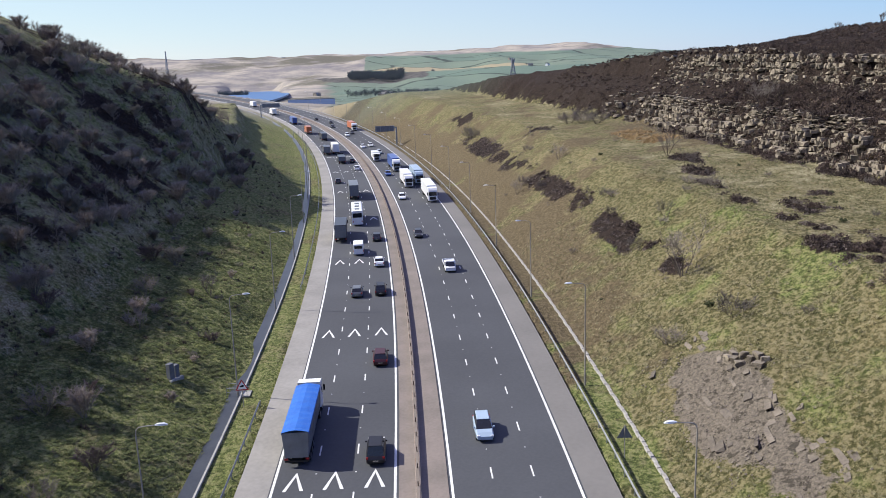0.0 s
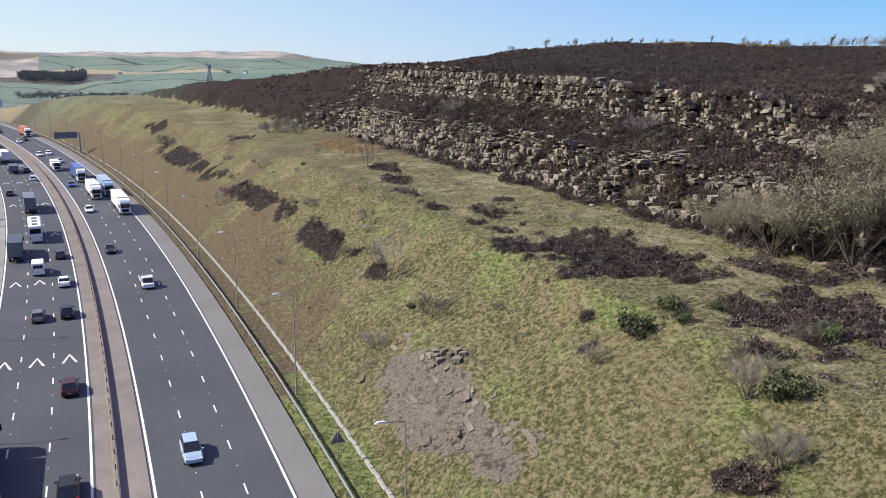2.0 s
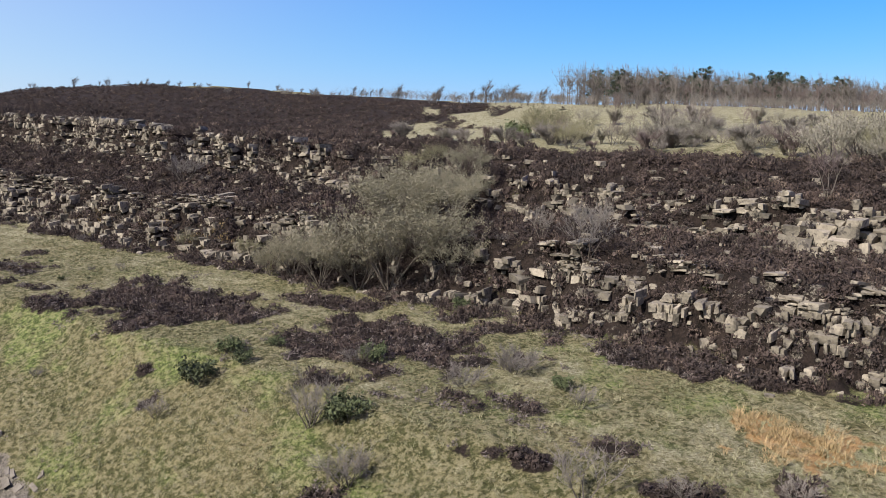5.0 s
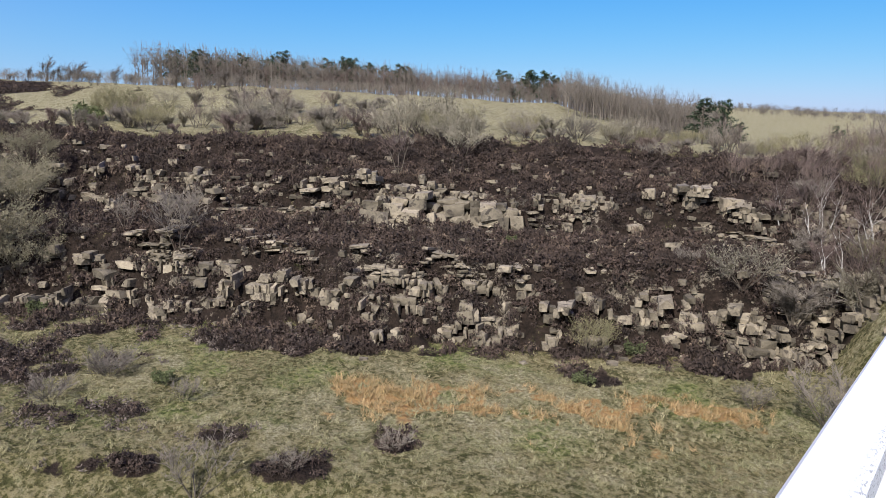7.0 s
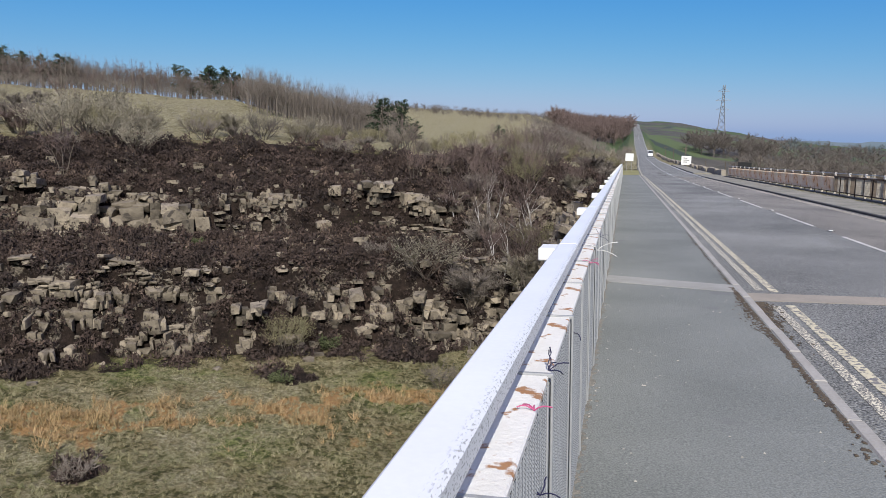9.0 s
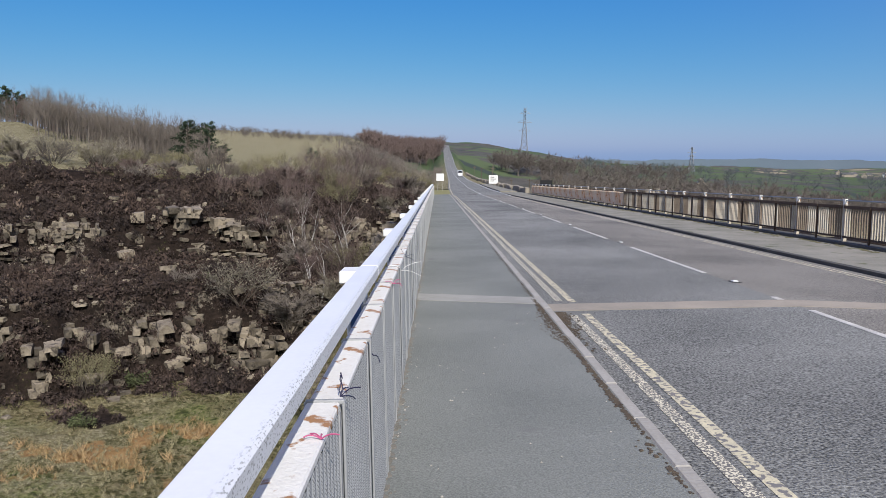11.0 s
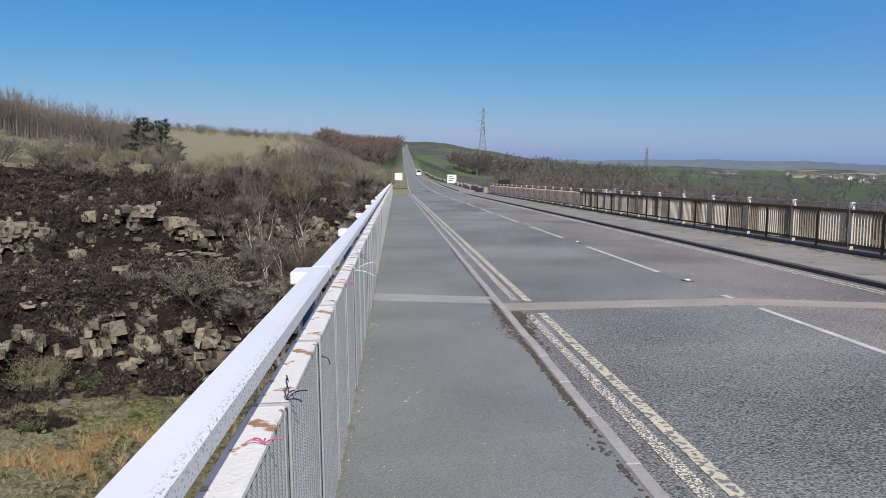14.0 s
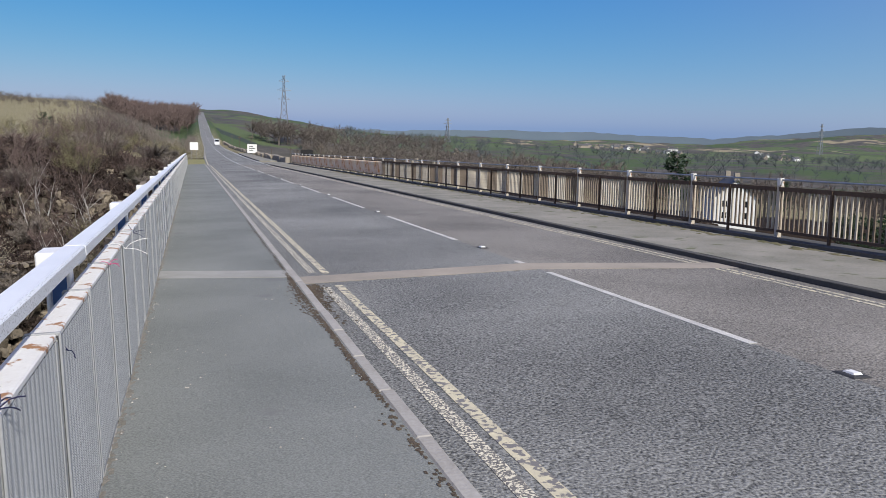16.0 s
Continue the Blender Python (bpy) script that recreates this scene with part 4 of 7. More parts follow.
first = panel(True)
first.matrix_world = on_deck(0, 2.25 - 3 * PITCH)
for i in range(-2, 12):
    copy_thing(first, on_deck(0.003 * math.sin(i * 1.9), 2.25 + i * PITCH))
plain = panel(False)
plain.matrix_world = on_deck(0, 2.25 + 12 * PITCH)
for i in range(13, 88):
    copy_thing(plain, on_deck(0.004 * math.sin(i * 1.9), 2.25 + i * PITCH))


def rail_material():
    m = mat("rail_paint", (0.82, 0.83, 0.84), (0.76, 0.77, 0.79), 0.4, 3.0, 50.0, 0.03)
    n, ln = m.node_tree.nodes, m.node_tree.links
    bs = n["Principled BSDF"]
    tc, mp, nz = n.new("ShaderNodeTexCoord"), n.new("ShaderNodeMapping"), n.new("ShaderNodeTexNoise")
    mp.inputs["Scale"].default_value = (1.0, 0.35, 1.0)
    nz.inputs["Scale"].default_value, nz.inputs["Detail"].default_value = 210, 5
    ln.new(tc.outputs["Object"], mp.inputs["Vector"])
    ln.new(mp.outputs[0], nz.inputs["Vector"])
    sx = n.new("ShaderNodeSeparateXYZ")
    ln.new(tc.outputs["Object"], sx.inputs[0])
    near_edge = n.new("ShaderNodeMapRange")
    near_edge.inputs[1].default_value, near_edge.inputs[2].default_value = -0.347, -0.322
    ln.new(sx.outputs[0], near_edge.inputs[0])
    mu = n.new("ShaderNodeMath")
    mu.operation = "MULTIPLY"
    th = n.new("ShaderNodeMapRange")
    th.inputs[1].default_value, th.inputs[2].default_value = 0.55, 0.62
    ln.new(nz.outputs[0], th.inputs[0])
    ln.new(th.outputs[0], mu.inputs[0])
    ln.new(near_edge.outputs[0], mu.inputs[1])
    mx = n.new("ShaderNodeMix")
    mx.data_type = "RGBA"
    ln.new(mu.outputs[0], mx.inputs[0])
    ln.new(bs.inputs["Base Color"].links[0].from_socket, mx.inputs[6])
    mx.inputs[7].default_value = (0.36, 0.36, 0.36, 1)
    ln.new(mx.outputs[2], bs.inputs["Base Color"])
    return m


RAILM = rail_material()
BAY = 3.656
BLUEWEB = mat("blue_paint", (0.10, 0.19, 0.42), (0.08, 0.15, 0.35), 0.6, 3, 40, 0.1)
rail = tagged(new("parapet_rail"), "scuffed white steel box handrail on posts along the bridge", "handrail", kind="structure")
for i in range(-2, 26):
    y = 4.45 + BAY * i
    if y > 80:
        break
    part("rail_length", B().box(-0.428, -0.318, 0.004, BAY - 0.004, 1.075, 1.14), RAILM, rail, bevel=0.009).matrix_world = on_deck(0, y)
    post = part("post", B().box(-0.50, -0.48, -0.07, 0.07, -0.1, 1.07).box(-0.53, -0.33, -0.12, 0.12, 1.055, 1.124), M["white"], rail, "white steel post with a top plate", bevel=0.006)
    post.matrix_world = on_deck(0, y - 0.02)
    part("flange", B().box(-0.405, -0.388, -0.06, 0.06, -0.1, 1.06), M["white"], rail, bevel=0.004).matrix_world = on_deck(0, y - 0.02)
    part("web", B().box(-0.48, -0.405, -0.012, 0.012, -0.1, 1.06), BLUEWEB, rail, "blue painted web of the post").matrix_world = on_deck(0, y - 0.02)
solid("parapet_beam", deck_strip(-0.66, -0.28, -6, 82, 0.002, 0.3), M["concrete"], "concrete edge beam under the parapet", "edge beam", kind="structure")


def tie(y, x, z, m, label, n=3, long=0.07, seed=1):
    r = random.Random(seed)
    root = thing("cable_tie", label, "cable tie", "ties on the parapet", at=Matrix.Translation((x, y, FALL * y + camber(x) + z)))
    for i in range(n):
        p, rings = Vector((0, 0, 0)), []
        d = Vector((r.uniform(-1, 1), r.uniform(-0.7, 0.7), r.uniform(-0.1, 0.9))).normalized()
        for k in range(5):
            side = d.cross(Vector((0, 0.3, 1))).normalized()
            up = d.cross(side)
            rings.append([p + (side * math.cos(1.257 * j) + up * math.sin(1.257 * j)) * 0.0021 for j in range(5)])
            p, d = p + d * long / 4, (d + Vector((r.uniform(-0.4, 0.4), r.uniform(-0.4, 0.4), -0.25))).normalized()
        part("tie_end", B().loft(rings), m, root)


INK = mat("navy_plastic", (0.02, 0.02, 0.06), None, 0.5, 9, 60, 0)
PINK = mat("pink_plastic", (0.50, 0.10, 0.22), None, 0.5, 9, 60, 0)
tie(2.33, -0.31, 0.973, INK, "dark blue plastic tie ends on the panel cap", 5, 0.075, 2)
tie(1.93, -0.31, 0.973, PINK, "pink plastic tie ends on the panel cap", 4, 0.05, 3)
tie(1.98, -0.29, 0.72, INK, "dark plastic tie through the sheet", 4, 0.06, 4)
tie(5.0, -0.29, 0.965, PINK, "pink plastic tie round the panel clamp", 5, 0.06, 5)
tie(6.9, -0.29, 0.95, INK, "black plastic tie round the panel clamp", 5, 0.08, 6)
tie(5.95, -0.28, 0.94, M["white"], "white plastic tape end tied to the panel", 4, 0.17, 7)
tie(3.35, -0.29, 0.87, INK, "dark plastic tie through the sheet", 3, 0.07, 8)

# ---- rusty parapet on the far side ----
RUSTBAR = mat("rusted_bars", (0.27, 0.22, 0.17), (0.14, 0.10, 0.07), 0.85, 1.1, 30.0, 0.2, spot=(0.52, 0.47, 0.40), spot_at=0.60)
RUSTPAN = mat("orange_rust_paint", (0.86, 0.78, 0.68), (0.80, 0.58, 0.40), 0.8, 0.9, 14.0, 0.2, spot=(0.62, 0.33, 0.15), spot_at=0.6)
BROWN = mat("brown_rust", (0.085, 0.055, 0.038), (0.13, 0.085, 0.055), 0.9, 2.0, 30.0, 0.2)
PX = 10.85
PALEBAR = mat("worn_cream_bars", (0.60, 0.55, 0.46), (0.40, 0.33, 0.25), 0.85, 1.1, 30.0, 0.2, spot=(0.16, 0.10, 0.065), spot_at=0.56)
far = tagged(new("rusty_parapet"), "rusted steel parapet of upright bars with a thin top rail", "parapet", kind="structure")
BAR = B().box(-0.022, 0.018, -0.008, 0.008, 0.16, 0.93).mesh("bar", RUSTBAR)
PBAR = B().box(-0.024, 0.018, -0.010, 0.010, 0.16, 0.93).mesh("bar", PALEBAR)
POST = B().box(-0.04, 0.06, -0.045, 0.045, 0.0, 1.0).mesh("post", PALEBAR, bevel=0.006)
PTOP = B().box(-0.04, 0.05, -0.05, 0.05, 1.0, 1.15).mesh("post_cap", M["rustwhite"], bevel=0.006)
DPOST = B().box(-0.045, 0.0, -0.022, 0.022, 0.02, 0.96).mesh("bracket", BROWN)
EBAY, EBARS = 2.77, 22
for i in range(-3, 30):
    y = 12.68 + EBAY * i
    if y > 89:
        break
    ob = new("post", POST)
    ob.matrix_world, ob.parent = on_deck(PX, y, 0.02), far
    ob = new("post_cap", PTOP)
    ob.matrix_world, ob.parent = on_deck(PX, y, 0.02), far
    b = B().box(-0.03, 0.03, 0.05, EBAY - 0.05, 0.12, 0.17).box(-0.03, 0.03, 0.05, EBAY - 0.05, 0.90, 0.98)
    part("panel_frame", b, BROWN, far).matrix_world = on_deck(PX - 0.04, y, 0.02)
    ob = new("bracket", DPOST)
    ob.matrix_world, ob.parent = on_deck(PX - 0.05, y + EBAY * 0.5, 0.02), far
    part("top_rail", B().tube((0, -0.02, 1.11), (0, EBAY, 1.11), 0.018, None, 8), M["steel"], far).matrix_world = on_deck(PX, y, 0.02)
    if y < 44:
        for k in range(EBARS):
            ob = new("bar", PBAR if math.sin(y * 1.7 + k * 0.35) > -0.2 else BAR)
            ob.matrix_world, ob.parent = on_deck(PX - 0.04, y + 0.10 + k * (EBAY - 0.2) / (EBARS - 1), 0.02), far
    else:
        b = B()
        for k in range(EBARS):
            yk = 0.10 + k * (EBAY - 0.2) / (EBARS - 1)
            b.box(-0.06, 0.04, yk - 0.016, yk + 0.016, 0.16, 0.93)
        ob = part("painted_bars", b, RUSTPAN, far, "bars with flaking white paint and orange rust")
        ob.matrix_world, ob["kind"] = on_deck(PX - 0.045, y, 0.02), "stuff"
# same dark colour, for the shade along the parapet's foot
solid("parapet_plinth", deck_strip(10.5, 11.15, -10, 92, 0.04, 0.3), bpy.data.materials["shaded_kerb"], "plinth under the rusty parapet, coloured as dark as its shade", "plinth", kind="structure")
b = B()
for i in range(500):
    y = rg.uniform(8, 60)
    x = 10.45 - abs(rg.normal(0, 0.16))
    s = rg.uniform(0.02, 0.09)
    z = FALL * y + camber(x) - 0.018
    pts = [(x + s * math.cos(k * 1.05) * rg.uniform(0.6, 1.2), y + 2 * s * math.sin(k * 1.05), z) for k in range(6)]
    b.add(pts + [(x, y, z + s * 0.3)], [(k, (k + 1) % 6, 6) for k in range(6)])
solid("footway_moss", b, mat("moss", (0.10, 0.10, 0.045), (0.16, 0.14, 0.08), 1, 3, 40, 0.5), "moss and litter along the far footway", "moss", kind="stuff")


# ---- the road on past the bridge ----
def road_ribbon(x0, x1, y0, y1, dz, thick, step=12.0):
    ys = np.linspace(y0, y1, max(2, int((y1 - y0) / step)))
    b, v, f = B(), [], []
    base = float(FALL * 84 - road_z(84.0))
    join = lambda x, y: camber(CROWN + x) * max(0.0, 1 - (y - 84) / 60)
    for y in ys:
        cx, z = float(np.interp(y, ROAD_Y, ROAD_X)), float(road_z(y)) + dz + base * max(0.0, 1 - (y - 84) / 60)
        z0, z1 = z + join(x0, y), z + join(x1, y)
        v += [(cx + x0, y, z0), (cx + x1, y, z1), (cx + x1, y, z1 - thick), (cx + x0, y, z0 - thick)]
    for i in range(len(ys) - 1):
        f += [(4 * i + (k + 1) % 4, 4 * i + 4 + (k + 1) % 4, 4 * i + 4 + k, 4 * i + k) for k in range(4)]
    f += [(0, 1, 2, 3), tuple(4 * (len(ys) - 1) + k for k in (3, 2, 1, 0))]
    return b.add(v, f)


solid("upper_road", road_ribbon(-3.28, 3.27, 84, 1250, -0.1, 0.3), ROADM, "long straight country road dipping and climbing away", "road", kind="structure")
solid("upper_verge", road_ribbon(-5.3, -3.28, 84, 110, -0.01, 0.4), mat("verge_grass", (0.17, 0.18, 0.06), (0.30, 0.26, 0.12), 1, 0.6, 12, 0.6), "short grass verge at the end of the bridge footway", "verge", kind="structure")
solid("upper_footway", road_ribbon(3.4, 5.6, 104, 170, 0.02, 0.4), PAVE, "narrow footway beside the country road", "footway", kind="structure")
for x in (-3.05, 3.05):
    solid("upper_edge_line", road_ribbon(x - 0.06, x + 0.06, 84, 600, -0.09, 0.01), YELLOW if x < 0 else M["paint"], "thin painted line at the edge of the road", "road marking", kind="structure")
b = B()
for i in range(60):
    b2 = road_ribbon(-0.05, 0.05, 87.2 + 9 * i, 93.1 + 9 * i, -0.09, 0.01, 3)
    b.add(b2.v, b2.f)
solid("upper_centre_line", b, M["paint"], "broken white line along the country road", "road marking", kind="structure")


# ---- rock faces ----
def at_slope(u, target):
    v = np.asarray(target, float).copy() * np.ones_like(u)
    for _ in range(6):
        v = target - (slope_v(u, v) - v)
    return v


def xy_of(u, v):
    h = np.interp(u, MU, MH)
    return np.interp(u, MU, MX) + np.cos(h) * v, np.interp(u, MU, MY) + np.sin(h) * v


def block_mesh(seed):
    """A squarish, jointed lump of bedded stone about one metre each way."""
    r = random.Random(seed)
    bm = bmesh.new()
    bmesh.ops.create_cube(bm, size=1.04)
    for v in bm.verts:
        v.co += Vector((r.uniform(-0.10, 0.10), r.uniform(-0.10, 0.10), r.uniform(-0.09, 0.09)))
    for _ in range(2 + seed % 2):
        way = Vector((r.choice((-1, 1)) * r.uniform(0.25, 1), r.choice((-1, 1)) * r.uniform(0.25, 1), r.uniform(-0.5, 1))).normalized()
        cuts = bmesh.ops.bisect_plane(bm, geom=bm.verts[:] + bm.edges[:] + bm.faces[:], plane_co=way * r.uniform(0.56, 0.68), plane_no=way, clear_outer=True)
        rim = [g for g in cuts["geom_cut"] if isinstance(g, bmesh.types.BMEdge)]
        if len(rim) > 2:
            bmesh.ops.edgeloop_fill(bm, edges=rim)
    bmesh.ops.recalc_face_normals(bm, faces=bm.faces[:])
    bmesh.ops.triangulate(bm, faces=bm.faces[:])
    me = bpy.data.meshes.new("stone")
    bm.to_mesh(me)
    bm.free()
    me.materials.append(M["rock"])
    return me


BLOCKS = [block_mesh(s) for s in range(12)]
BV = [np.array([v.co[:] for v in me.vertices]) for me in BLOCKS]
BF = [np.array([p.vertices[:] for p in me.polygons]) for me in BLOCKS]
rk = np.random.default_rng(21)
stones = []   # u, target v, lift, width, depth, height, turn


def beds(a, b_, tall, bias, seed):
    """Bonded courses of jointed stone that stand up the face in steps, where the rock shows."""
    h, g = 0.0, 0
    while h < tall - 0.4:
        thin = rk.random() < 0.25
        courses = int(rk.integers(2, 4)) + 2 * thin
        rise = 0.0
        for c in range(courses):
            ht = rk.uniform(0.14, 0.28) if thin else rk.uniform(0.26, 0.74)
            u = -62 + rk.uniform(0, 1)
            while u < 262:
                f = float(smooth(60, 140, u))
                w = float(np.clip(rk.lognormal(-0.66, 0.55), 0.22, 1.8)) * (1.25 if thin else 1)
                q, p = np.array([u]), np.array([g * 9.0 + seed])
                show = float(rough(q, p, 24, 3)[0]) + 0.75 * float(rough(q, p, 4.5, 6)[0]) + bias - 0.05 + 0.31 * f - 0.09 * c
                if show > 0.09 and rk.random() < 0.82 * float(smooth(262, 205, u)) + 0.02:
                    step = 0.9 * float(rough(q, p, 5, 1)[0])
                    deep = 1.5 + 0.4 * c
                    stones.append((u + w / 2, a + (b_ - a) * h / tall + step - 0.35 + deep / 2 + 0.14 * c + rk.uniform(-0.16, 0.16), rise + ht / 2, w * 1.1, deep, ht * 1.16, rk.normal(0, 0.22), a + (b_ - a) * h / tall))
                u += w + rk.uniform(0, 0.1)
            rise += ht
        h += rise * 1.12
        g += 1


beds(75.6, 82.0, 7.5, 0.15, 0.0)
beds(92.6, 96.4, 6.5, 0.17, 50.0)
for u in np.arange(-62, 262, 0.8):
    for _ in range(9):
        if rk.random() < 0.42 * float(smooth(262, 205, u)) * (1 - 0.4 * float(smooth(60, 140, u))):
            v = rk.choice([rk.uniform(82, 92), rk.uniform(96, 103), rk.uniform(88, 98)])
            w = min(1.5, rk.lognormal(-0.5, 0.5))
            stones.append((u + rk.uniform(-1, 1), v, rk.uniform(0.0, 0.3), w, w * rk.uniform(0.6, 1.0), rk.uniform(0.22, 0.6), rk.normal(0, 0.3), v))
    for _ in range(16):
        if rk.random() < 0.34 * float(smooth(262, 205, u)):
            v = rk.choice([rk.uniform(75, 82), rk.uniform(92, 97)])
            w = rk.lognormal(-0.8, 0.45)
            stones.append((u + rk.uniform(-0.4, 0.4), v, 0.1, w, w, w * rk.uniform(0.5, 0.9), rk.normal(0, 0.5), v))
# the large pale outcrop in the upper band
for c, (lift, ht) in enumerate(((0.0, 1.5), (1.3, 1.2), (2.4, 0.7))):
    u = 3.0 + c
    while u < 20 - c:
        w = rk.uniform(0.9, 2.3)
        stones.append((u + w / 2, 93.6 + 0.35 * c + rk.uniform(-0.2, 0.2), lift + ht / 2, w * 1.05, 2.2, ht * 1.1, rk.normal(0, 0.1), 92.6))
        u += w + 0.04 + 0.6 * (rk.random() < 0.15)
for _ in range(60):
    v = rk.uniform(71, 76)
    stones.append((rk.uniform(-40, 120), v, 0.0, rk.uniform(0.4, 1.0), rk.uniform(0.4, 1.0), rk.uniform(0.3, 0.6), rk.normal(0, 1), v))
S = np.array(stones)
su = S[:, 0]
sv = at_slope(su, S[:, 1])
sx, sy = xy_of(su, sv)
sz = land(*xy_of(su, at_slope(su, S[:, 7])))
sa = np.interp(su, MU, MH) + S[:, 6]
keep = [i for i in range(len(S)) if np.hypot(sx[i] - 5, min(0, sy[i] - 84)) > 9 or sy[i] < 70]
order = sorted(keep, key=lambda i: abs(su[i] - 12) + (0 if S[i, 1] < 83 else 6))
cliff = tagged(new("rock_face"), "broken bands of brown gritstone blocks among heather", "rock face", kind="structure")
rest_v, rest_f, o = [], [], 0
for rank, i in enumerate(order):
    m = Matrix.Translation((sx[i], sy[i], sz[i] + S[i, 2])) @ Matrix.Rotation(sa[i], 4, "Z") @ Matrix.Rotation(rk.normal(0, 0.09), 4, "Y") @ Matrix.Rotation(rk.normal(0, 0.07), 4, "X") @ Matrix.Diagonal((S[i, 4], S[i, 3], S[i, 5], 1))
    j = int(rk.integers(12))
    if rank < 300:
        ob = new("stone", BLOCKS[j])
        ob.matrix_world, ob.parent = m, cliff
    else:
        mm = np.array(m)
        rest_v.append(BV[j] @ mm[:3, :3].T + mm[:3, 3])
        rest_f.append(BF[j] + o)
        o += len(BV[j])
rest = part("stones", array_mesh("stones", np.concatenate(rest_v), np.concatenate(rest_f), M["rock"]), M["rock"], cliff)
rest["kind"] = "stuff"

# ledges of bare shale on the lower slope
rest_v, rest_f, o = [], [], 0
for _ in range(620):
    u = rk.uniform(53, 84)
    v = (31.8 if _ < 22 else 28.0) + rk.normal(0, 1.0 if _ < 22 else 2.2)
    if v < 24.2 or v > 35:
        continue
    slab = _ < 40
    x, y = xy_of(np.array([u]), np.array([v]))
    z = land(x, y)[0]
    j = 2 * int(rk.integers(6))
    size = (rk.uniform(0.3, 0.8), rk.uniform(0.8, 3.0), rk.uniform(0.16, 0.34)) if slab else (rk.uniform(0.06, 0.2), rk.uniform(0.08, 0.3), rk.uniform(0.04, 0.1))
    m = Matrix.Translation((x[0], y[0], z - (0.10 if slab else 0.0))) @ Matrix.Rotation(float(np.interp(u, MU, MH)) + rk.normal(-0.3, 0.14), 4, "Z") @ Matrix.Rotation(-0.50 + rk.normal(0, 0.05), 4, "Y") @ Matrix.Rotation(rk.normal(0.06, 0.05), 4, "X") @ Matrix.Diagonal((*size, 1))
    mm = np.array(m)
    rest_v.append(BV[j] @ mm[:3, :3].T + mm[:3, 3])
    rest_f.append(BF[j] + o)
    o += len(BV[j])
tagged(new("shale_scar", array_mesh("shale_scar", np.concatenate(rest_v), np.concatenate(rest_f), M["shale"])), "ledges of bare grey-brown shale breaking through the grass", "rock", kind="stuff")
for i in range(9):
    u, v = 74.5 + rk.normal(0, 1.6), 32.6 + rk.normal(0, 0.7)
    x, y = xy_of(np.array([u]), np.array([v]))
    ob = tagged(new("boulder", BLOCKS[i]), "dark angular boulder lying on the grass slope", "boulder", "boulders by the shale")
    ob.matrix_world = Matrix.Translation((x[0], y[0], land(x, y)[0] + 0.2)) @ Matrix.Rotation(rk.uniform(0, 3), 4, "Z") @ Matrix.Diagonal((rk.uniform(0.5, 0.9), rk.uniform(0.5, 1.1), rk.uniform(0.4, 0.7), 1))


# ---- low plants ----
def scatter(n, u0, u1, v0, v1, seed, want):
    r = np.random.default_rng(seed)
    u, v = r.uniform(u0, u1, n), r.uniform(v0, v1, n)
    x, y = xy_of(u, v)
    p = want(u, v, np.hypot(x, y), cover(u, v, np.hypot(x, y), 0 * u))
    ok = (r.random(n) < p) & ((np.abs(x - 5.2) > 7.5) | (y < 60))
    return u[ok], v[ok], x[ok], y[ok], land(x[ok], y[ok]), r


def replicate(name, tv, tf, x, y, z, size, tall, r, jitter, m):
    """Many small copies of one template in one mesh, each turned, sized and bent at random."""
    n, k = len(x), len(tv)
    a = r.uniform(0, 6.283, n)
    c, s = np.cos(a)[:, None], np.sin(a)[:, None]
    t = tv[None] * np.ones((n, 1, 1)) + r.normal(0, 1, (n, k, 3)) * jitter * (tv[None, :, 2:3] > -0.05)
    X = (t[:, :, 0] * c - t[:, :, 1] * s) * size[:, None] + x[:, None]
    Y = (t[:, :, 0] * s + t[:, :, 1] * c) * size[:, None] + y[:, None]
    Z = t[:, :, 2] * tall[:, None] + z[:, None]
    v = np.stack([X, Y, Z], -1).reshape(-1, 3)
    f = (tf[None] + (np.arange(n) * k)[:, None, None]).reshape(-1, tf.shape[1])
    return array_mesh(name, v, f, m)


def spray(blades=9, wide=0.07, spread=0.9, seed=1):
    """A tuft of thin leaning blades."""
    r = np.random.default_rng(seed)
    v, f = [], []
    for i in range(blades):
        a, l = r.uniform(0, 6.283), r.uniform(0.6, 1.1)
        bx, by = r.normal(0, 0.3), r.normal(0, 0.3)
        dx, dy = math.cos(a) * spread * l, math.sin(a) * spread * l
        v += [(bx - wide * math.sin(a), by + wide * math.cos(a), -0.1), (bx + wide * math.sin(a), by - wide * math.cos(a), -0.1), (bx + dx, by + dy, l)]
        f.append((3 * i, 3 * i + 1, 3 * i + 2))
    return np.array(v), np.array(f)


def bushlet(leaves=60, size=0.18, seed=2):
    """A rounded clump of small ragged leaf pieces."""
    r = np.random.default_rng(seed)
    v, f = [], []
    for i in range(leaves):
        a, t = r.uniform(0, 6.283), r.uniform(0, 1) ** 0.7
        c = np.array([math.cos(a) * math.sin(t * 1.6), math.sin(a) * math.sin(t * 1.6), 0.95 * math.cos(t * 1.5)]) * r.uniform(0.55, 1.0)
        q = r.normal(0, size, (3, 3)) * (1, 1, 1.2)
        v += [tuple(c + k) for k in q]
        f.append((3 * i, 3 * i + 1, 3 * i + 2))
    return np.array(v), np.array(f)


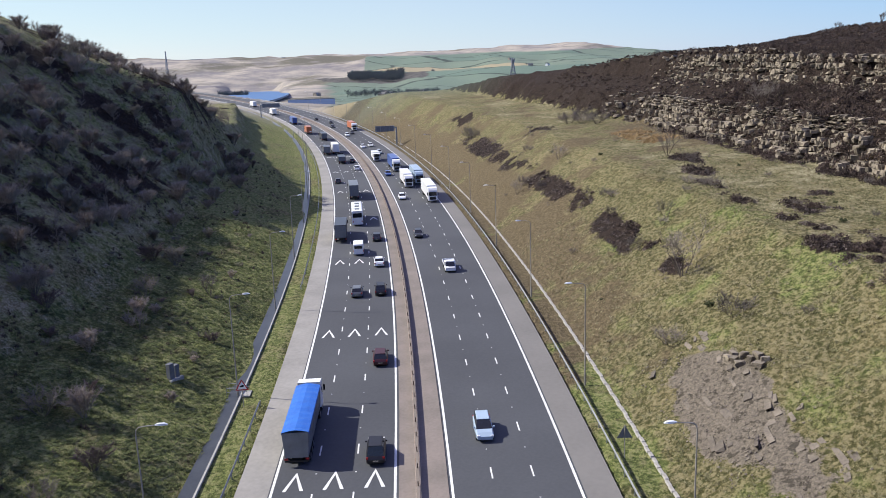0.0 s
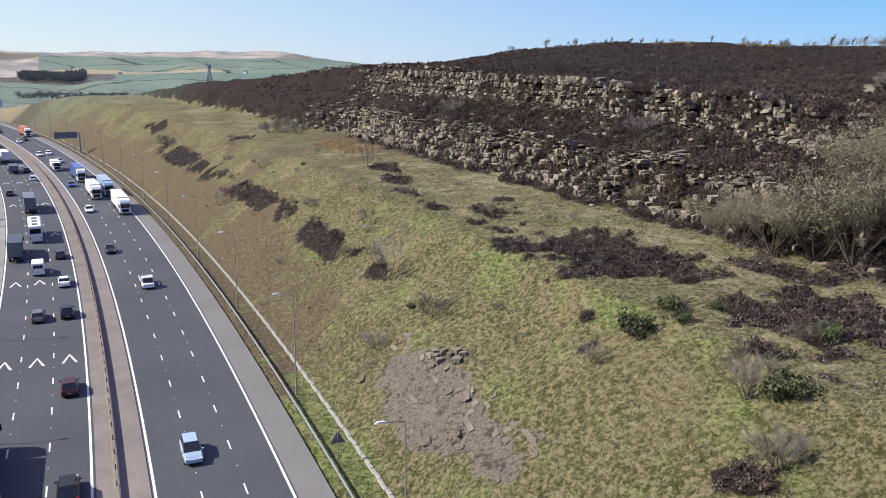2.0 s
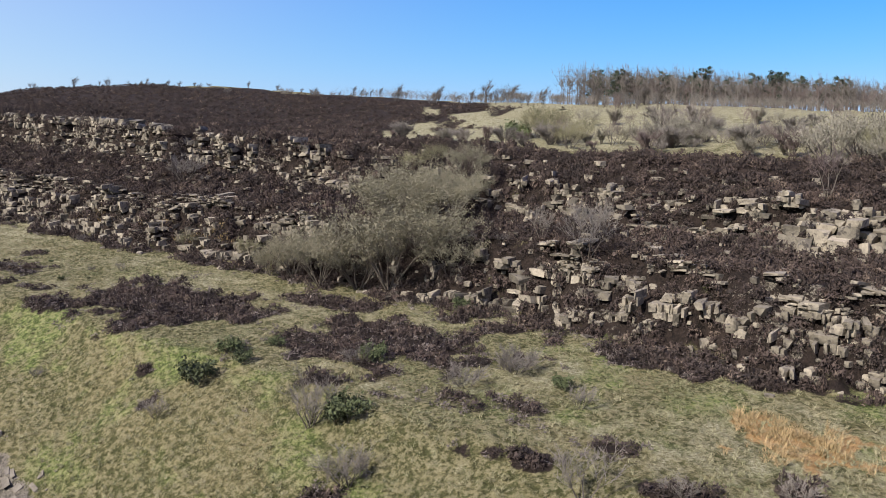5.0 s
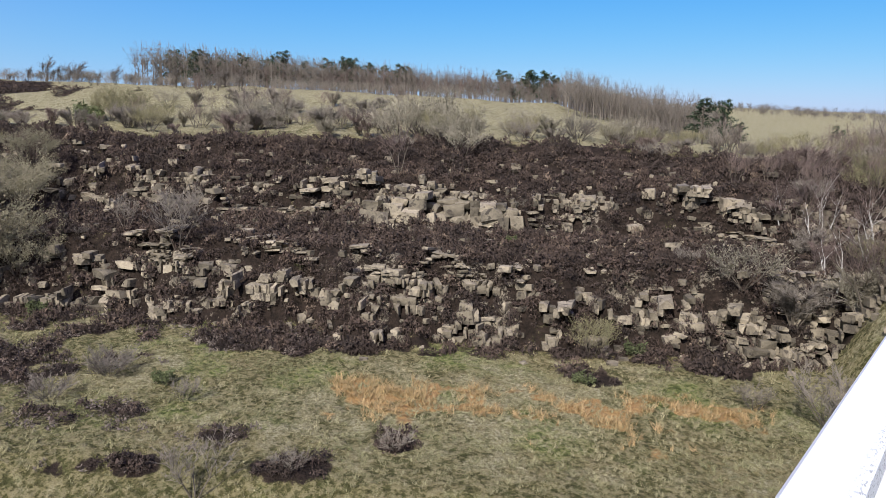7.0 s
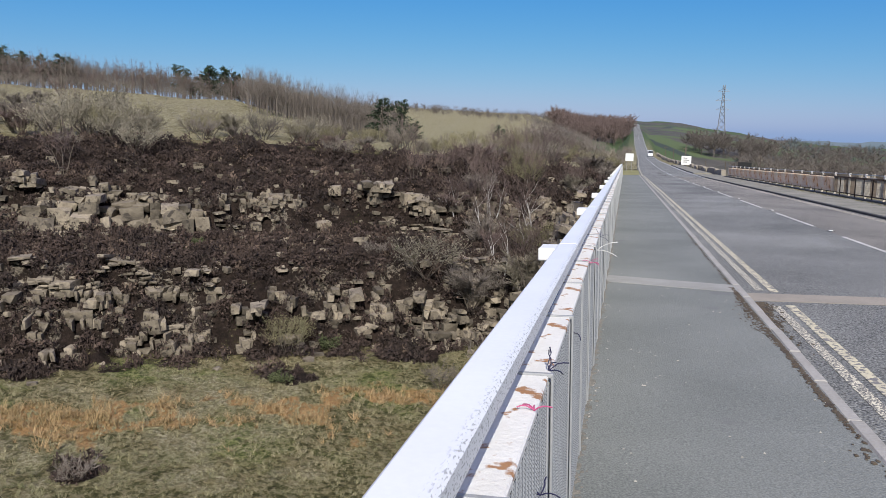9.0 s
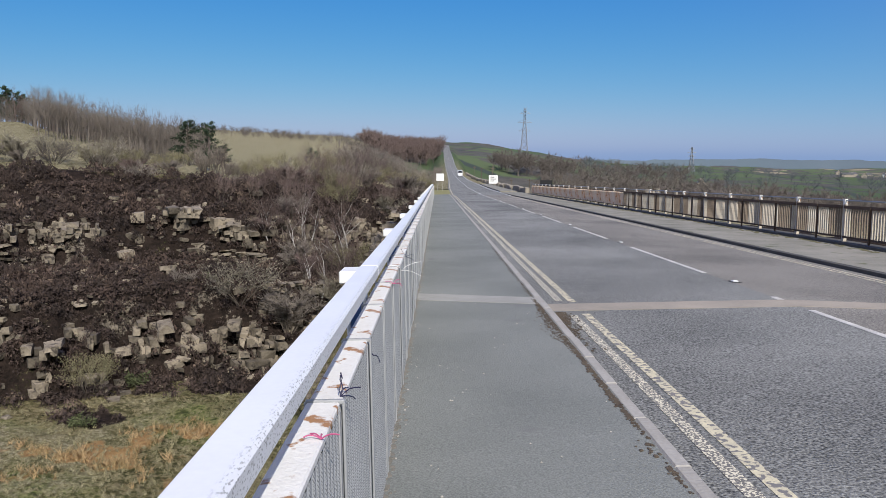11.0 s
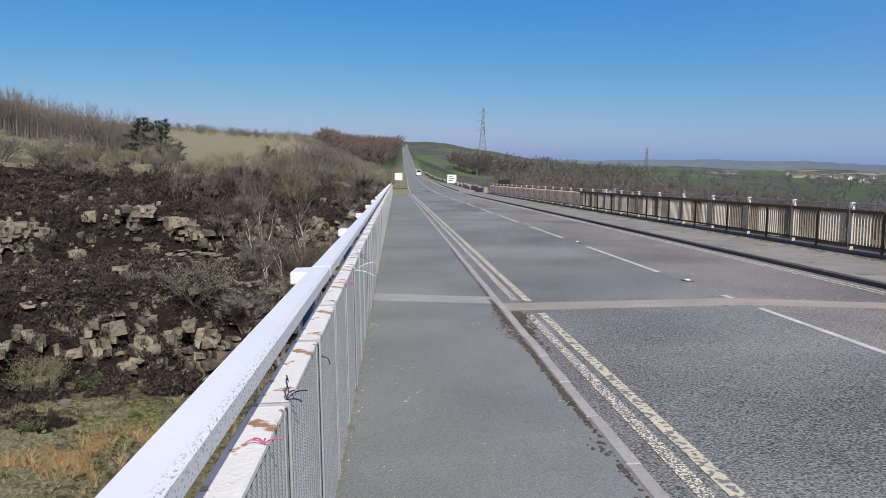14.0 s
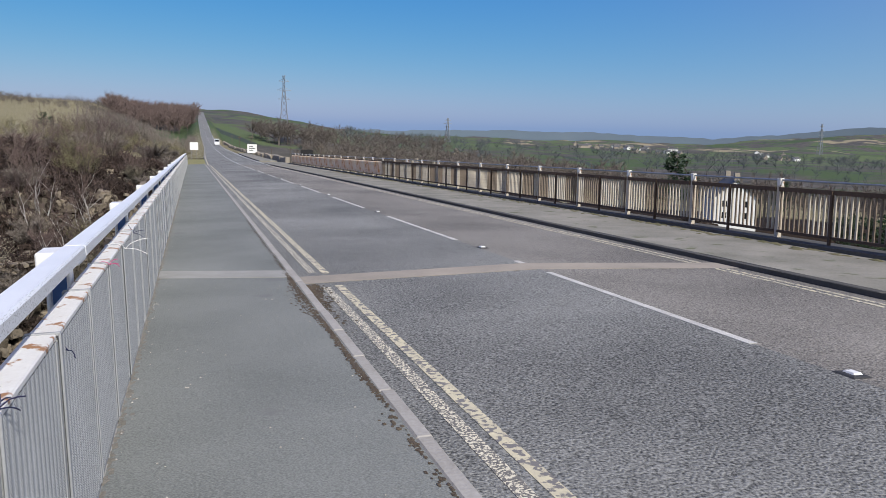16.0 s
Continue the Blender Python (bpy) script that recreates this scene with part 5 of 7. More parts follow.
DV, DF = bushlet(64, 0.125)
HV, HF = spray(30, 0.05, 0.8, 4)
parts_ = [scatter(21000, -62, 130, 36, 125, 31, lambda u, v, d, c: np.clip((c[0] - 0.28) * 1.9, 0, 1) * np.where(slope_v(u, v) < 70, 0.8, 1)), scatter(26000, -62, 330, 47, 175, 41, lambda u, v, d, c: np.clip((c[0] - 0.28) * 1.7, 0, 1) * np.where((u < 130) & (v < 125), 0, np.clip(170 / d, 0.15, 1)))]
u, v, x, y, z = (np.concatenate([p[k] for p in parts_]) for k in range(5))
r, n = parts_[0][5], len(x)
tagged(new("heather", replicate("heather", DV, DF, x, y, z, r.uniform(0.4, 0.95, n), r.uniform(0.35, 0.85, n), r, 0.04, M["heather"])), "dark brown winter heather covering the ledges", "heather", kind="stuff")
CV, CF = bushlet(140, 0.10, 7)
u, v, x, y, z, r = scatter(13000, -62, 200, 36, 125, 51, lambda u, v, d, c: np.clip((c[0] - 0.3) * 2.2, 0, 1) * np.where(slope_v(u, v) < 70, 0.5, np.where(v > 108, 0.35, 0.7)))
n = len(x)
tagged(new("heather_clumps", replicate("heather_clumps", CV, CF, x, y, z, (1 - 0.45 * (slope_v(u, v) < 70)) * r.uniform(0.55, 1.35, n), (1 - 0.45 * (slope_v(u, v) < 70)) * r.uniform(0.8, 1.6, n), r, 0.03, M["heather"])), "rounded mounds of dark heather between the rocks", "heather", kind="stuff")
QV, QF = bushlet(28, 0.16, 5)
u, v, x, y, z, r = scatter(15000, 20, 300, 28, 76, 32, lambda u, v, d, c: np.clip((c[0] - 0.08) * 1.8, 0, 1) * 0.9)
n = len(x)
tagged(new("grey_heather", replicate("grey_heather", QV, QF, x, y, z, r.uniform(0.25, 0.6, n), r.uniform(0.2, 0.5, n), r, 0.05, M["heath2"])), "patches of grey-brown heather on the grass bench", "heather", kind="stuff")
u, v, x, y, z, r = scatter(14000, 40, 260, -64, -26, 33, lambda u, v, d, c: np.clip((c[0] - 0.1) * 1.3, 0.06, 1))
n = len(x)
tagged(new("slope_scrub", replicate("slope_scrub", HV, HF, x, y, z, r.uniform(0.25, 0.6, n), r.uniform(0.25, 0.6, n), r, 0.08, M["heather"])), "dark dead bracken and heather on the shaded slope", "scrub", kind="stuff")
GV, GF = spray(14, 0.055, 1.2, 6)
u, v, x, y, z, r = scatter(60000, -40, 150, 22.5, 76, 34, lambda u, v, d, c: np.clip(1.1 - 2 * c[0] - 1.2 * c[1], 0, 1) * np.clip(70 / d, 0, 1) * np.clip(0.75 + 0.9 * rough(u, v, 5, 3), 0, 1))
n = len(x)
tagged(new("dry_grass", replicate("dry_grass", GV, GF, x, y, z, r.uniform(0.14, 0.42, n), r.uniform(0.12, 0.36, n), r, 0.06, M["tuft"])), "dry yellowish grass tufts on the slope", "grass", kind="stuff")
u, v, x, y, z, r = scatter(60000, -40, 220, 40, 78, 35, lambda u, v, d, c: np.clip((c[4] - 0.2) * 1.6, 0, 1) * smooth(-0.4, 0.2, speckle(u, v, 1.5, 4)))
n = len(x)
tagged(new("orange_grass", replicate("orange_grass", GV, GF, x, y, z, r.uniform(0.3, 0.7, n), r.uniform(0.35, 0.8, n), r, 0.08, M["rush"])), "orange-brown tufts of dead moor grass", "grass", kind="stuff")
LEAF = mat("dark_slope_grass", (0.14, 0.158, 0.055), (0.068, 0.082, 0.027), 0.95, 0.3, 2, 0, isl=0.4)
u, v, x, y, z, r = scatter(30000, 40, 170, -44, -21.7, 36, lambda u, v, d, c: np.clip(0.9 - c[0], 0, 1) * np.clip(90 / d, 0, 1))
n = len(x)
tagged(new("slope_grass", replicate("slope_grass", GV, GF, x, y, z, r.uniform(0.2, 0.45, n), r.uniform(0.10, 0.28, n), r, 0.06, LEAF)), "rank green grass on the shaded slope", "grass", kind="stuff")


# ---- shrubs and trees ----
def grow(seed, stems, height, spread, forks, twig_r, lean=(0, 0), leaves=0, leaf=0.07):
    """Limbs as tapered tubes, twigs as thin ones; returns two builders."""
    r = random.Random(seed)
    wood, fine = B(), B()

    def limb(p, d, length, rad, level):
        n = 3 if level < 2 else 2
        for k in range(n):
            q = p + d * length / n
            r2 = rad * (0.8 if k < n - 1 else 0.6)
            (wood if level < 2 else fine).tube(p, q, rad, r2, 5 if level == 0 else 3, False)
            if level < len(forks):
                for _ in range(max(1, round(forks[level] / n)) if (k or level) else 0):
                    e = (d + Vector((r.uniform(-1, 1), r.uniform(-1, 1), r.uniform(-0.35, 0.7))) * 0.95).normalized()
                    limb(q, e, length * r.uniform(0.42, 0.68), max(twig_r, r2 * 0.55), level + 1)
            p, rad = q, r2
            d = (d + Vector((r.uniform(-0.2, 0.2) + lean[0] * 0.22, r.uniform(-0.2, 0.2) + lean[1] * 0.22, 0.08 if level < 2 else 0.14))).normalized()
        if level >= len(forks) - 1 and leaves:
            for _ in range(leaves):
                c = p + Vector((r.uniform(-0.25, 0.25), r.uniform(-0.25, 0.25), r.uniform(-0.25, 0.2)))
                a, b_ = Vector((r.uniform(-1, 1), r.uniform(-1, 1), r.uniform(-1, 1))) * leaf, Vector((r.uniform(-1, 1), r.uniform(-1, 1), r.uniform(-1, 1))) * leaf
                fine.add([c - a, c + b_, c + a, c - b_], [(0, 1, 2, 3)])

    for s in range(stems):
        a = 6.283 * s / stems + r.uniform(-0.4, 0.4)
        tilt = spread if stems > 1 else 0.06
        d = Vector((math.cos(a) * tilt + lean[0] * 0.3, math.sin(a) * tilt + lean[1] * 0.3, 1)).normalized()
        limb(Vector((math.cos(a) * 0.1 * (stems > 1), math.sin(a) * 0.1 * (stems > 1), -0.25)), d, height * r.uniform(0.6, 0.75), height * (0.016 if stems > 1 else 0.022), 0)
    return wood, fine


KINDS = {}


def plant(kind, name, label, category, wood, fine, mw, mf, group, crown="crown"):
    root = thing(name, label, category, group)
    part("trunk", wood, mw, root)
    part(crown, fine, mf, root)
    KINDS[kind] = (root, [])


plant("bush1", "bare_shrub", "leafless grey-brown shrub with many thin stems", "shrub", *grow(1, 7, 2.6, 0.75, (5, 5, 3), 0.014), M["bark"], M["twig"], "bare shrubs of the cutting")
plant("bush2", "bare_shrub", "leafless spreading shrub of fine brown twigs", "shrub", *grow(2, 9, 2.2, 1.1, (5, 5, 3), 0.013), M["bark"], M["twig"], "bare shrubs of the cutting")
plant("bush3", "budding_shrub", "rounded shrub flushed with olive-yellow buds", "shrub", *grow(3, 8, 2.8, 0.8, (5, 5, 2), 0.012, leaves=4, leaf=0.042), M["bark"], M["olive"], "budding shrubs of the cutting")
plant("bush4", "pale_shrub", "pale grey lichen-covered leafless shrub", "shrub", *grow(4, 8, 2.6, 0.8, (5, 5, 2), 0.014, leaves=2, leaf=0.05), M["bark"], M["pale"], "pale shrubs of the cutting")
plant("tree1", "bare_tree", "small leafless tree with a spreading crown", "tree", *grow(5, 4, 4.4, 0.42, (6, 5, 4), 0.018), M["bark"], M["twig"], "bare trees of the cutting")
plant("birch", "birch_tree", "slender birch with a white trunk and reddish twigs", "tree", *grow(7, 2, 6.0, 0.25, (6, 5, 4), 0.013), M["birch"], M["red"], "birches by the bridge")
plant("birch2", "birch_tree", "young birch with fine reddish-brown twigs", "tree", *grow(8, 3, 4.4, 0.4, (6, 5, 4), 0.013), M["bark"], M["red"], "birches by the bridge")
plant("gorse", "gorse_bush", "low dark green gorse bush", "shrub", *grow(9, 8, 1.3, 0.9, (5, 4), 0.014, leaves=7, leaf=0.09), M["bark"], mat("gorse_green", (0.06, 0.075, 0.03), (0.09, 0.10, 0.045), 0.9, 1.0, 10, 0, rand=0.3), "gorse bushes of the cutting", "leaves")


def brush(seed, stems, height, wide, twigs, thick, lean=(0, 0)):
    """A dense leafless bush: bent stems that carry many thin flat twigs."""
    r = random.Random(seed)
    wood, fine = B(), B()
    for s in range(stems):
        a, out = r.uniform(0, 6.283), wide * r.uniform(0.2, 1.0)
        p = Vector((0.15 * math.cos(a), 0.15 * math.sin(a), -0.2))
        tip = Vector((out * math.cos(a), out * math.sin(a), height * r.uniform(0.6, 0.9) * (1 - 0.25 * out / wide)))
        bend = p.lerp(tip, 0.5) + Vector((0, 0, 0.15 * height))
        tip += Vector((lean[0], lean[1], 0)) * height
        wood.tube(p, bend, 0.05, 0.035, 3, False)
        wood.tube(bend, tip, 0.035, 0.015, 3, False)
        for _ in range(twigs):
            t = r.uniform(0.25, 1)
            q = p.lerp(bend, t * 2) if t < 0.5 else bend.lerp(tip, t * 2 - 1)
            d = Vector((r.gauss(math.cos(a) * 0.4, 0.6), r.gauss(math.sin(a) * 0.4, 0.6), r.uniform(0.1, 1.0))).normalized()
            d = (d + Vector((lean[0], lean[1], 0)) * 2.2).normalized() * height * r.uniform(0.10, 0.28)
            w = d.cross(Vector((r.uniform(-1, 1), r.uniform(-1, 1), r.uniform(-1, 1)))).normalized() * thick
            fine.add([q - w, q + w, q + d], [(0, 1, 2)])
    return wood, fine


plant("willow", "willow_bush", "large grey-olive willow bush coming into bud", "bush", *grow(13, 10, 6.0, 0.72, (6, 5, 4), 0.014, leaves=6, leaf=0.07), M["bark"], M["willow"], "willows on the bench")
plant("brush1", "bare_bush", "dense leafless grey-brown bush on the shaded slope", "bush", *brush(1, 16, 4.4, 2.3, 110, 0.028), M["twig"], M["thicket"], "bushes of the shaded slope")
plant("brush4", "bare_thicket", "leafless brown thicket at the edge of the moor", "bush", *brush(8, 16, 4.2, 2.3, 100, 0.026), M["bark"], M["twig"], "thickets of the moor edge")
plant("brush2", "bare_bush", "dense leafless brown thicket on the shaded slope", "bush", *brush(2, 14, 3.6, 2.6, 90, 0.026), M["bark"], M["red"], "bushes of the shaded slope")
plant("brush3", "pale_bush", "pale grey lichen-covered bush on the shaded slope", "bush", *brush(3, 14, 4.0, 2.2, 120, 0.030), M["twig"], M["pale"], "bushes of the shaded slope")
plant("tree3", "windswept_tree", "slender leafless tree leaning away from the wind", "tree", *brush(16, 4, 5.0, 0.9, 85, 0.017, (0.12, 0.10)), M["bark"], M["oak"], "wind-bent trees on the skyline")
plant("tree2", "windswept_tree", "thin leafless tree bent by the wind", "tree", *brush(6, 7, 5.2, 1.3, 75, 0.018, (0.09, 0.11)), M["bark"], M["oak"], "wind-bent trees on the skyline")


def pine(seed, height):
    r = random.Random(seed)
    wood, fine = B(), B()
    wood.tube((0, 0, -0.3), (0, 0, height * 0.92), height * 0.022, height * 0.006, 7)
    for i in range(26):
        t = 0.22 + 0.78 * i / 26
        a, l = r.uniform(0, 6.283), height * 0.40 * (1.06 - t) ** 0.5 * r.uniform(0.6, 1.15)
        p = Vector((0, 0, height * t * 0.95))
        q = p + Vector((math.cos(a) * l, math.sin(a) * l, l * r.uniform(0.0, 0.35)))
        wood.tube(p, q, 0.05, 0.02, 3, False)
        for k in range(52):
            c = p.lerp(q, r.uniform(0.3, 1.08)) + Vector((r.gauss(0, 0.22), r.gauss(0, 0.22), r.gauss(0.06, 0.16))) * (height / 9)
            s = height / 9 * 0.31
            tri = [c + Vector((r.uniform(-1, 1), r.uniform(-1, 1), r.uniform(-0.6, 0.8))) * s for _ in range(3)]
            fine.add(tri, [(0, 1, 2)])
    return wood, fine


plant("pine", "pine_tree", "dark green pine with dense ragged foliage", "pine", *pine(3, 9.0), M["bark"], M["needle"], "pines of the moor edge", "foliage")
plant("pine2", "pine_tree", "small dark green pine with ragged foliage", "pine", *pine(5, 6.0), M["bark"], M["needle"], "pines of the moor edge", "foliage")
rp = random.Random(77)


def put_uv(kind, places, lo=0.85, hi=1.2):
    for u, v, s in places:
        x, y = xy_of(np.array([u], float), np.array([v], float))
        if -8 < x[0] < 18 and y[0] > 30:
            continue
        put_xy(kind, float(x[0]), float(y[0]), s * rp.uniform(lo, hi))


def put_xy(kind, x, y, s):
    root, used = KINDS[kind]
    z = float(land(np.array([x]), np.array([y]))[0]) - 0.05
    turn = rp.uniform(0, 6.283) if kind not in ("tree2", "tree3") else rp.uniform(-0.8, 0.8)
    m = Matrix.Translation((x, y, z)) @ Matrix.Rotation(turn, 4, "Z") @ Matrix.Diagonal((s, s, s * rp.uniform(0.88, 1.1), 1))
    if not used:
        root.matrix_world = m
        ob = root
    else:
        ob = copy_thing(root, Matrix.Identity(4))
        ob.matrix_world = m
    used.append(ob)
    return ob


put_uv("tree1", [(100, 35.6, 1.3), (121, 41, 0.6), (191, 41.5, 0.8), (163, 57.5, 0.9), (184, 29.6, 0.9), (43.8, 44.2, 0.75), (44, 44, 0.8), (37, 41, 0.55), (21, 45, 1.0), (38, 81, 1.2), (45, 84, 0.9), (144, 54, 0.7), (118, -30, 0.9), (45, 126, 1.1)])
put_uv("bush2", [(83.7, 35.4, 1.15), (132, 49, 0.8), (126.5, 50.4, 0.8), (275, 36.2, 1.3), (216, 40, 0.8), (144, 39.5, 0.6), (243, 66, 1.9), (37.5, 41, 0.9), (35, 61, 1.0), (36.7, 55.2, 1.0), (47.5, 54, 0.8), (86, 29, 0.8), (118, 35, 0.7), (146, 39, 0.8), (178, 34, 0.8), (129, 51, 0.7), (241, 60, 1.6), (235, 67, 1.6), (238, 63, 1.5), (35, 61, 0.9), (10, 52, 0.6), (16, 48, 0.7)])
put_uv("bush1", [(120, 40, 0.5), (27, 57, 0.7), (36, 61, 0.6), (99, -35, 1.0), (73, -36, 1.0), (60, -31, 0.7), (110, -37, 1.0), (280, 37, 1.4), (187, 32, 0.9), (40, 86, 1.3), (58, 40, 0.6), (111, 87, 1.4), (176, 85, 1.6), (-16, 65, 0.9), (-21, 62, 1.6), (-22, 60, 1.8), (-25, 66, 1.8)])
put_uv("gorse", [(58.1, 44.7, 1.7), (59, 49.2, 1.3), (41.3, 45.8, 1.8), (50.3, 75.7, 1.2), (73, 130, 3.0), (56.8, 53, 0.8), (42, 45.4, 1.2), (47, 55.6, 1.2), (50, 74.5, 0.8), (56, 48, 0.9), (-3, 67.6, 1.0), (-8, 76, 1.1), (71, 126.5, 2.2), (30, 60, 0.8)])
put_uv("willow", [(75, 74, 0.75), (70, 73.5, 1.0), (65, 75, 1.25), (61, 76, 1.35), (57, 78, 1.3), (63, 81, 1.25), (58, 83, 1.1), (54, 79, 0.95), (60, 87, 1.05), (66, 84, 1.0), (78, 73, 0.55), (61, 91, 0.95), (62, 95, 0.8)])
put_uv("bush3", [(86, 76.8, 1.15), (98, 76.6, 1.0), (82, 76, 0.8), (66, 128, 1.6), (60, 128, 1.5), (67, 130, 2.0), (-4, 75, 1.1), (72, 96, 1.0), (70, 99, 1.0), (70, 131, 1.6), (15, 112, 1.5)])
put_uv("brush3", [(128, -37, 0.95), (139, -43, 0.8), (150, -36, 0.5)])
put_uv("bush4", [ (-18, 80.6, 1.5), (18, 117, 2.3), (18, 124, 2.5), (13, 114, 2.2), (21, 113, 2.0), (11, 104, 1.8), (14, 108, 1.6), (62, 78, 1.2), (68, 78, 1.2)])
put_uv("birch", [(-24, 93, 1.0), (-27, 91, 1.1), (-26, 81, 1.1), (-29, 95, 1.0), (-31, 88, 1.0), (-33, 92, 1.05)])
put_uv("birch2", [(18, 98, 1.0), (-30, 84, 1.1), (-28, 99, 1.0), (-35, 98, 1.1), (-33, 84, 1.1), (-37, 90, 1.1), (-24, 100, 0.9), (-31, 104, 1.0), (-38, 104, 1.1), (-20, 98, 0.9), (-41, 97, 1.2)])
put_uv("pine", [(-25.8, 160, 1.1), (-29.5, 161, 0.95)], 1, 1)
put_uv("pine2", [(-33, 165, 0.85), (-30, 163, 0.8)], 1, 1)
# shrubs along the edge of the field above the rocks
for i in range(56):
    u, v = rp.uniform(-44, 62), rp.gauss(121, 5)
    put_uv(rp.choice(["bush1", "bush3", "bush2", "bush4"]), [(u, v, rp.uniform(0.9, 1.6))])
for i in range(84):
    u, v = rp.uniform(-62, -6), rp.uniform(110, 150)
    open_side = abs(math.degrees(math.atan2(-float(xy_of(u, v)[0]), float(xy_of(u, v)[1]))) - 11.5) < 3.5
    put_uv(rp.choice(["brush4", "brush3", "brush2", "bush3"]), [(u, v, rp.uniform(0.45, 0.9) * (0.4 if open_side else 1))])
for i in range(40):
    put_uv(rp.choice(["brush4", "brush3", "brush2"]), [(rp.uniform(0, 90), rp.gauss(116, 3), rp.uniform(0.5, 1.1))])
for i in range(34):
    put_uv(rp.choice(["birch2", "brush2", "birch2", "brush4"]), [(rp.uniform(-48, -22), rp.uniform(84, 122), rp.uniform(0.6, 1.0))])
for i in range(36):
    put_uv(rp.choice(["brush4", "birch2", "brush3", "bush4"]), [(rp.uniform(22, 66), rp.uniform(118, 158), rp.uniform(0.6, 1.25))])
# the shaded slope
for i in range(330):
    u = rp.uniform(60, 260)
    v = -rp.uniform(45 - 8 * (u > 170), 84)
    put_uv(rp.choice(["brush1", "brush1", "brush2", "brush1", "brush3"]), [(u, v, rp.uniform(0.5, 1.05))])
for u, v, s in ((66, -29, 0.8), (75, -33, 0.9), (88, -37, 0.8), (103, -36, 0.7), (126, -40, 0.8), (150, -42, 1.0), (165, -44, 1.0), (138, -47, 1.0), (95, -44, 0.9), (78, -44, 0.9), (114, -47, 0.8)):
    put_uv(rp.choice(["brush1", "brush2"]), [(u, v, s)])
for i in range(30):
    put_uv(rp.choice(["bush1", "bush2", "gorse"]), [(rp.uniform(60, 210), rp.uniform(26, 76), rp.uniform(0.25, 0.5))])
for i in range(26):
    put_uv(rp.choice(["bush1", "gorse", "bush2"]), [(rp.uniform(-40, 250), rp.uniform(80, 108), rp.uniform(0.4, 0.8))])
for i in range(46):
    put_uv(rp.choice(["bush1", "gorse", "brush2", "bush2", "brush1"]), [(rp.uniform(50, 190), -rp.uniform(26, 46), rp.uniform(0.22, 0.5))])
# skyline of wind-bent trees
for i in range(110):
    u = rp.uniform(62, 170) if i < 90 else rp.uniform(160, 250)
    put_uv(rp.choice(["tree2", "tree3", "tree3", "bush1"]), [(u + 4 * math.sin(u), rp.uniform(172, 194), rp.uniform(0.35, 1.3) * (1 if u < 140 else 0.6))])
for u, s in ((245, 0.9), (230, 0.8), (205, 0.6), (265, 0.7), (192, 0.8), (181, 0.7), (160, 0.7), (150, 0.6)):
    put_uv("tree2" if s > 0.75 else "bush1", [(u, 168, s)])
# bushes beside the end of the bridge and the road
for i in range(60):
    y = rp.uniform(80, 230)
    put_xy(rp.choice(["brush4", "bush3", "birch2", "brush2", "brush3"]), -rp.uniform(8, 20) - (y - 78) * 0.03, y, rp.uniform(0.9, 1.5))


for i in range(22):
    put_xy(rp.choice(["brush4", "bush3", "brush3", "birch2"]), -rp.uniform(1.8, 7), rp.uniform(88, 165), rp.uniform(0.6, 1.1))


# ---- far woods ----
def low_tree(seed, height=8.0, twigs=90, wide=0.26, thick=0.022):
    """A leafless tree reduced to a thin trunk, limbs and branch slivers in a rounded crown."""
    r = np.random.default_rng(seed)
    v, f = [], []
    for i in range(3):
        a = 6.283 * i / 3
        v += [(0.012 * height * math.cos(a), 0.012 * height * math.sin(a), -0.04 * height), (0.004 * height * math.cos(a), 0.004 * height * math.sin(a), 0.7 * height)]
    f += [(0, 2, 3), (0, 3, 1), (2, 4, 5), (2, 5, 3), (4, 0, 1), (4, 1, 5)]

    def sliver(p, d, w):
        side = np.cross(d, r.normal(0, 1, 3))
        side = side / np.linalg.norm(side) * w
        o = len(v)
        v.extend([tuple(p - side), tuple(p + side), tuple(p + d)])
        f.append((o, o + 1, o + 2))

    limbs = []
    for i in range(9):
        a, t = r.uniform(0, 6.283), r.uniform(0.18, 0.6)
        d = np.array([math.cos(a) * wide * r.uniform(0.5, 1.2), math.sin(a) * wide * r.uniform(0.5, 1.2), r.uniform(0.15, 0.4) * (1.1 - 0.4 * t)]) * height
        limbs.append((np.array([0, 0, t * height]), d))
        sliver(limbs[-1][0], d, thick * 1.6)
    limbs.append((np.array([0, 0, 0.5 * height]), np.array([0, 0, 0.4 * height])))
    for i in range(twigs):
        p, d = limbs[i % 10]
        q = p + d * r.uniform(0.25, 1.0)
        e = d / np.linalg.norm(d) * 0.5 + r.normal(0, 0.55, 3) + np.array([0, 0, 0.45])
        sliver(q, e / np.linalg.norm(e) * height * r.uniform(0.08, 0.2), thick)
    return np.array(v), np.array(f)


def wood(name, x, y, label, m, seed, tall=1.0, height=8.0, twigs=90, wide=0.26, vary=0.4, thick=0.022):
    r = np.random.default_rng(seed)
    tv, tf = low_tree(seed, height, twigs, wide, thick)
    s = tall * r.uniform(1 - vary, 1 + vary, len(x))
    me = replicate(name, tv, tf, x, y, land(x, y) - 0.1, s, s, r, 0.0, m)
    return tagged(new(name, me), label, "woodland", kind="stuff")


def polar(n, seed, a0, a1, d0, d1):
    r = np.random.default_rng(seed)
    a, d = np.radians(r.uniform(a0, a1, n)), r.uniform(d0, d1, n)
    return -np.sin(a) * d, np.cos(a) * d


def uv_patch(n, seed, u0, u1, v0, v1):
    r = np.random.default_rng(seed)
    return xy_of(r.uniform(u0, u1, n), r.uniform(v0, v1, n))


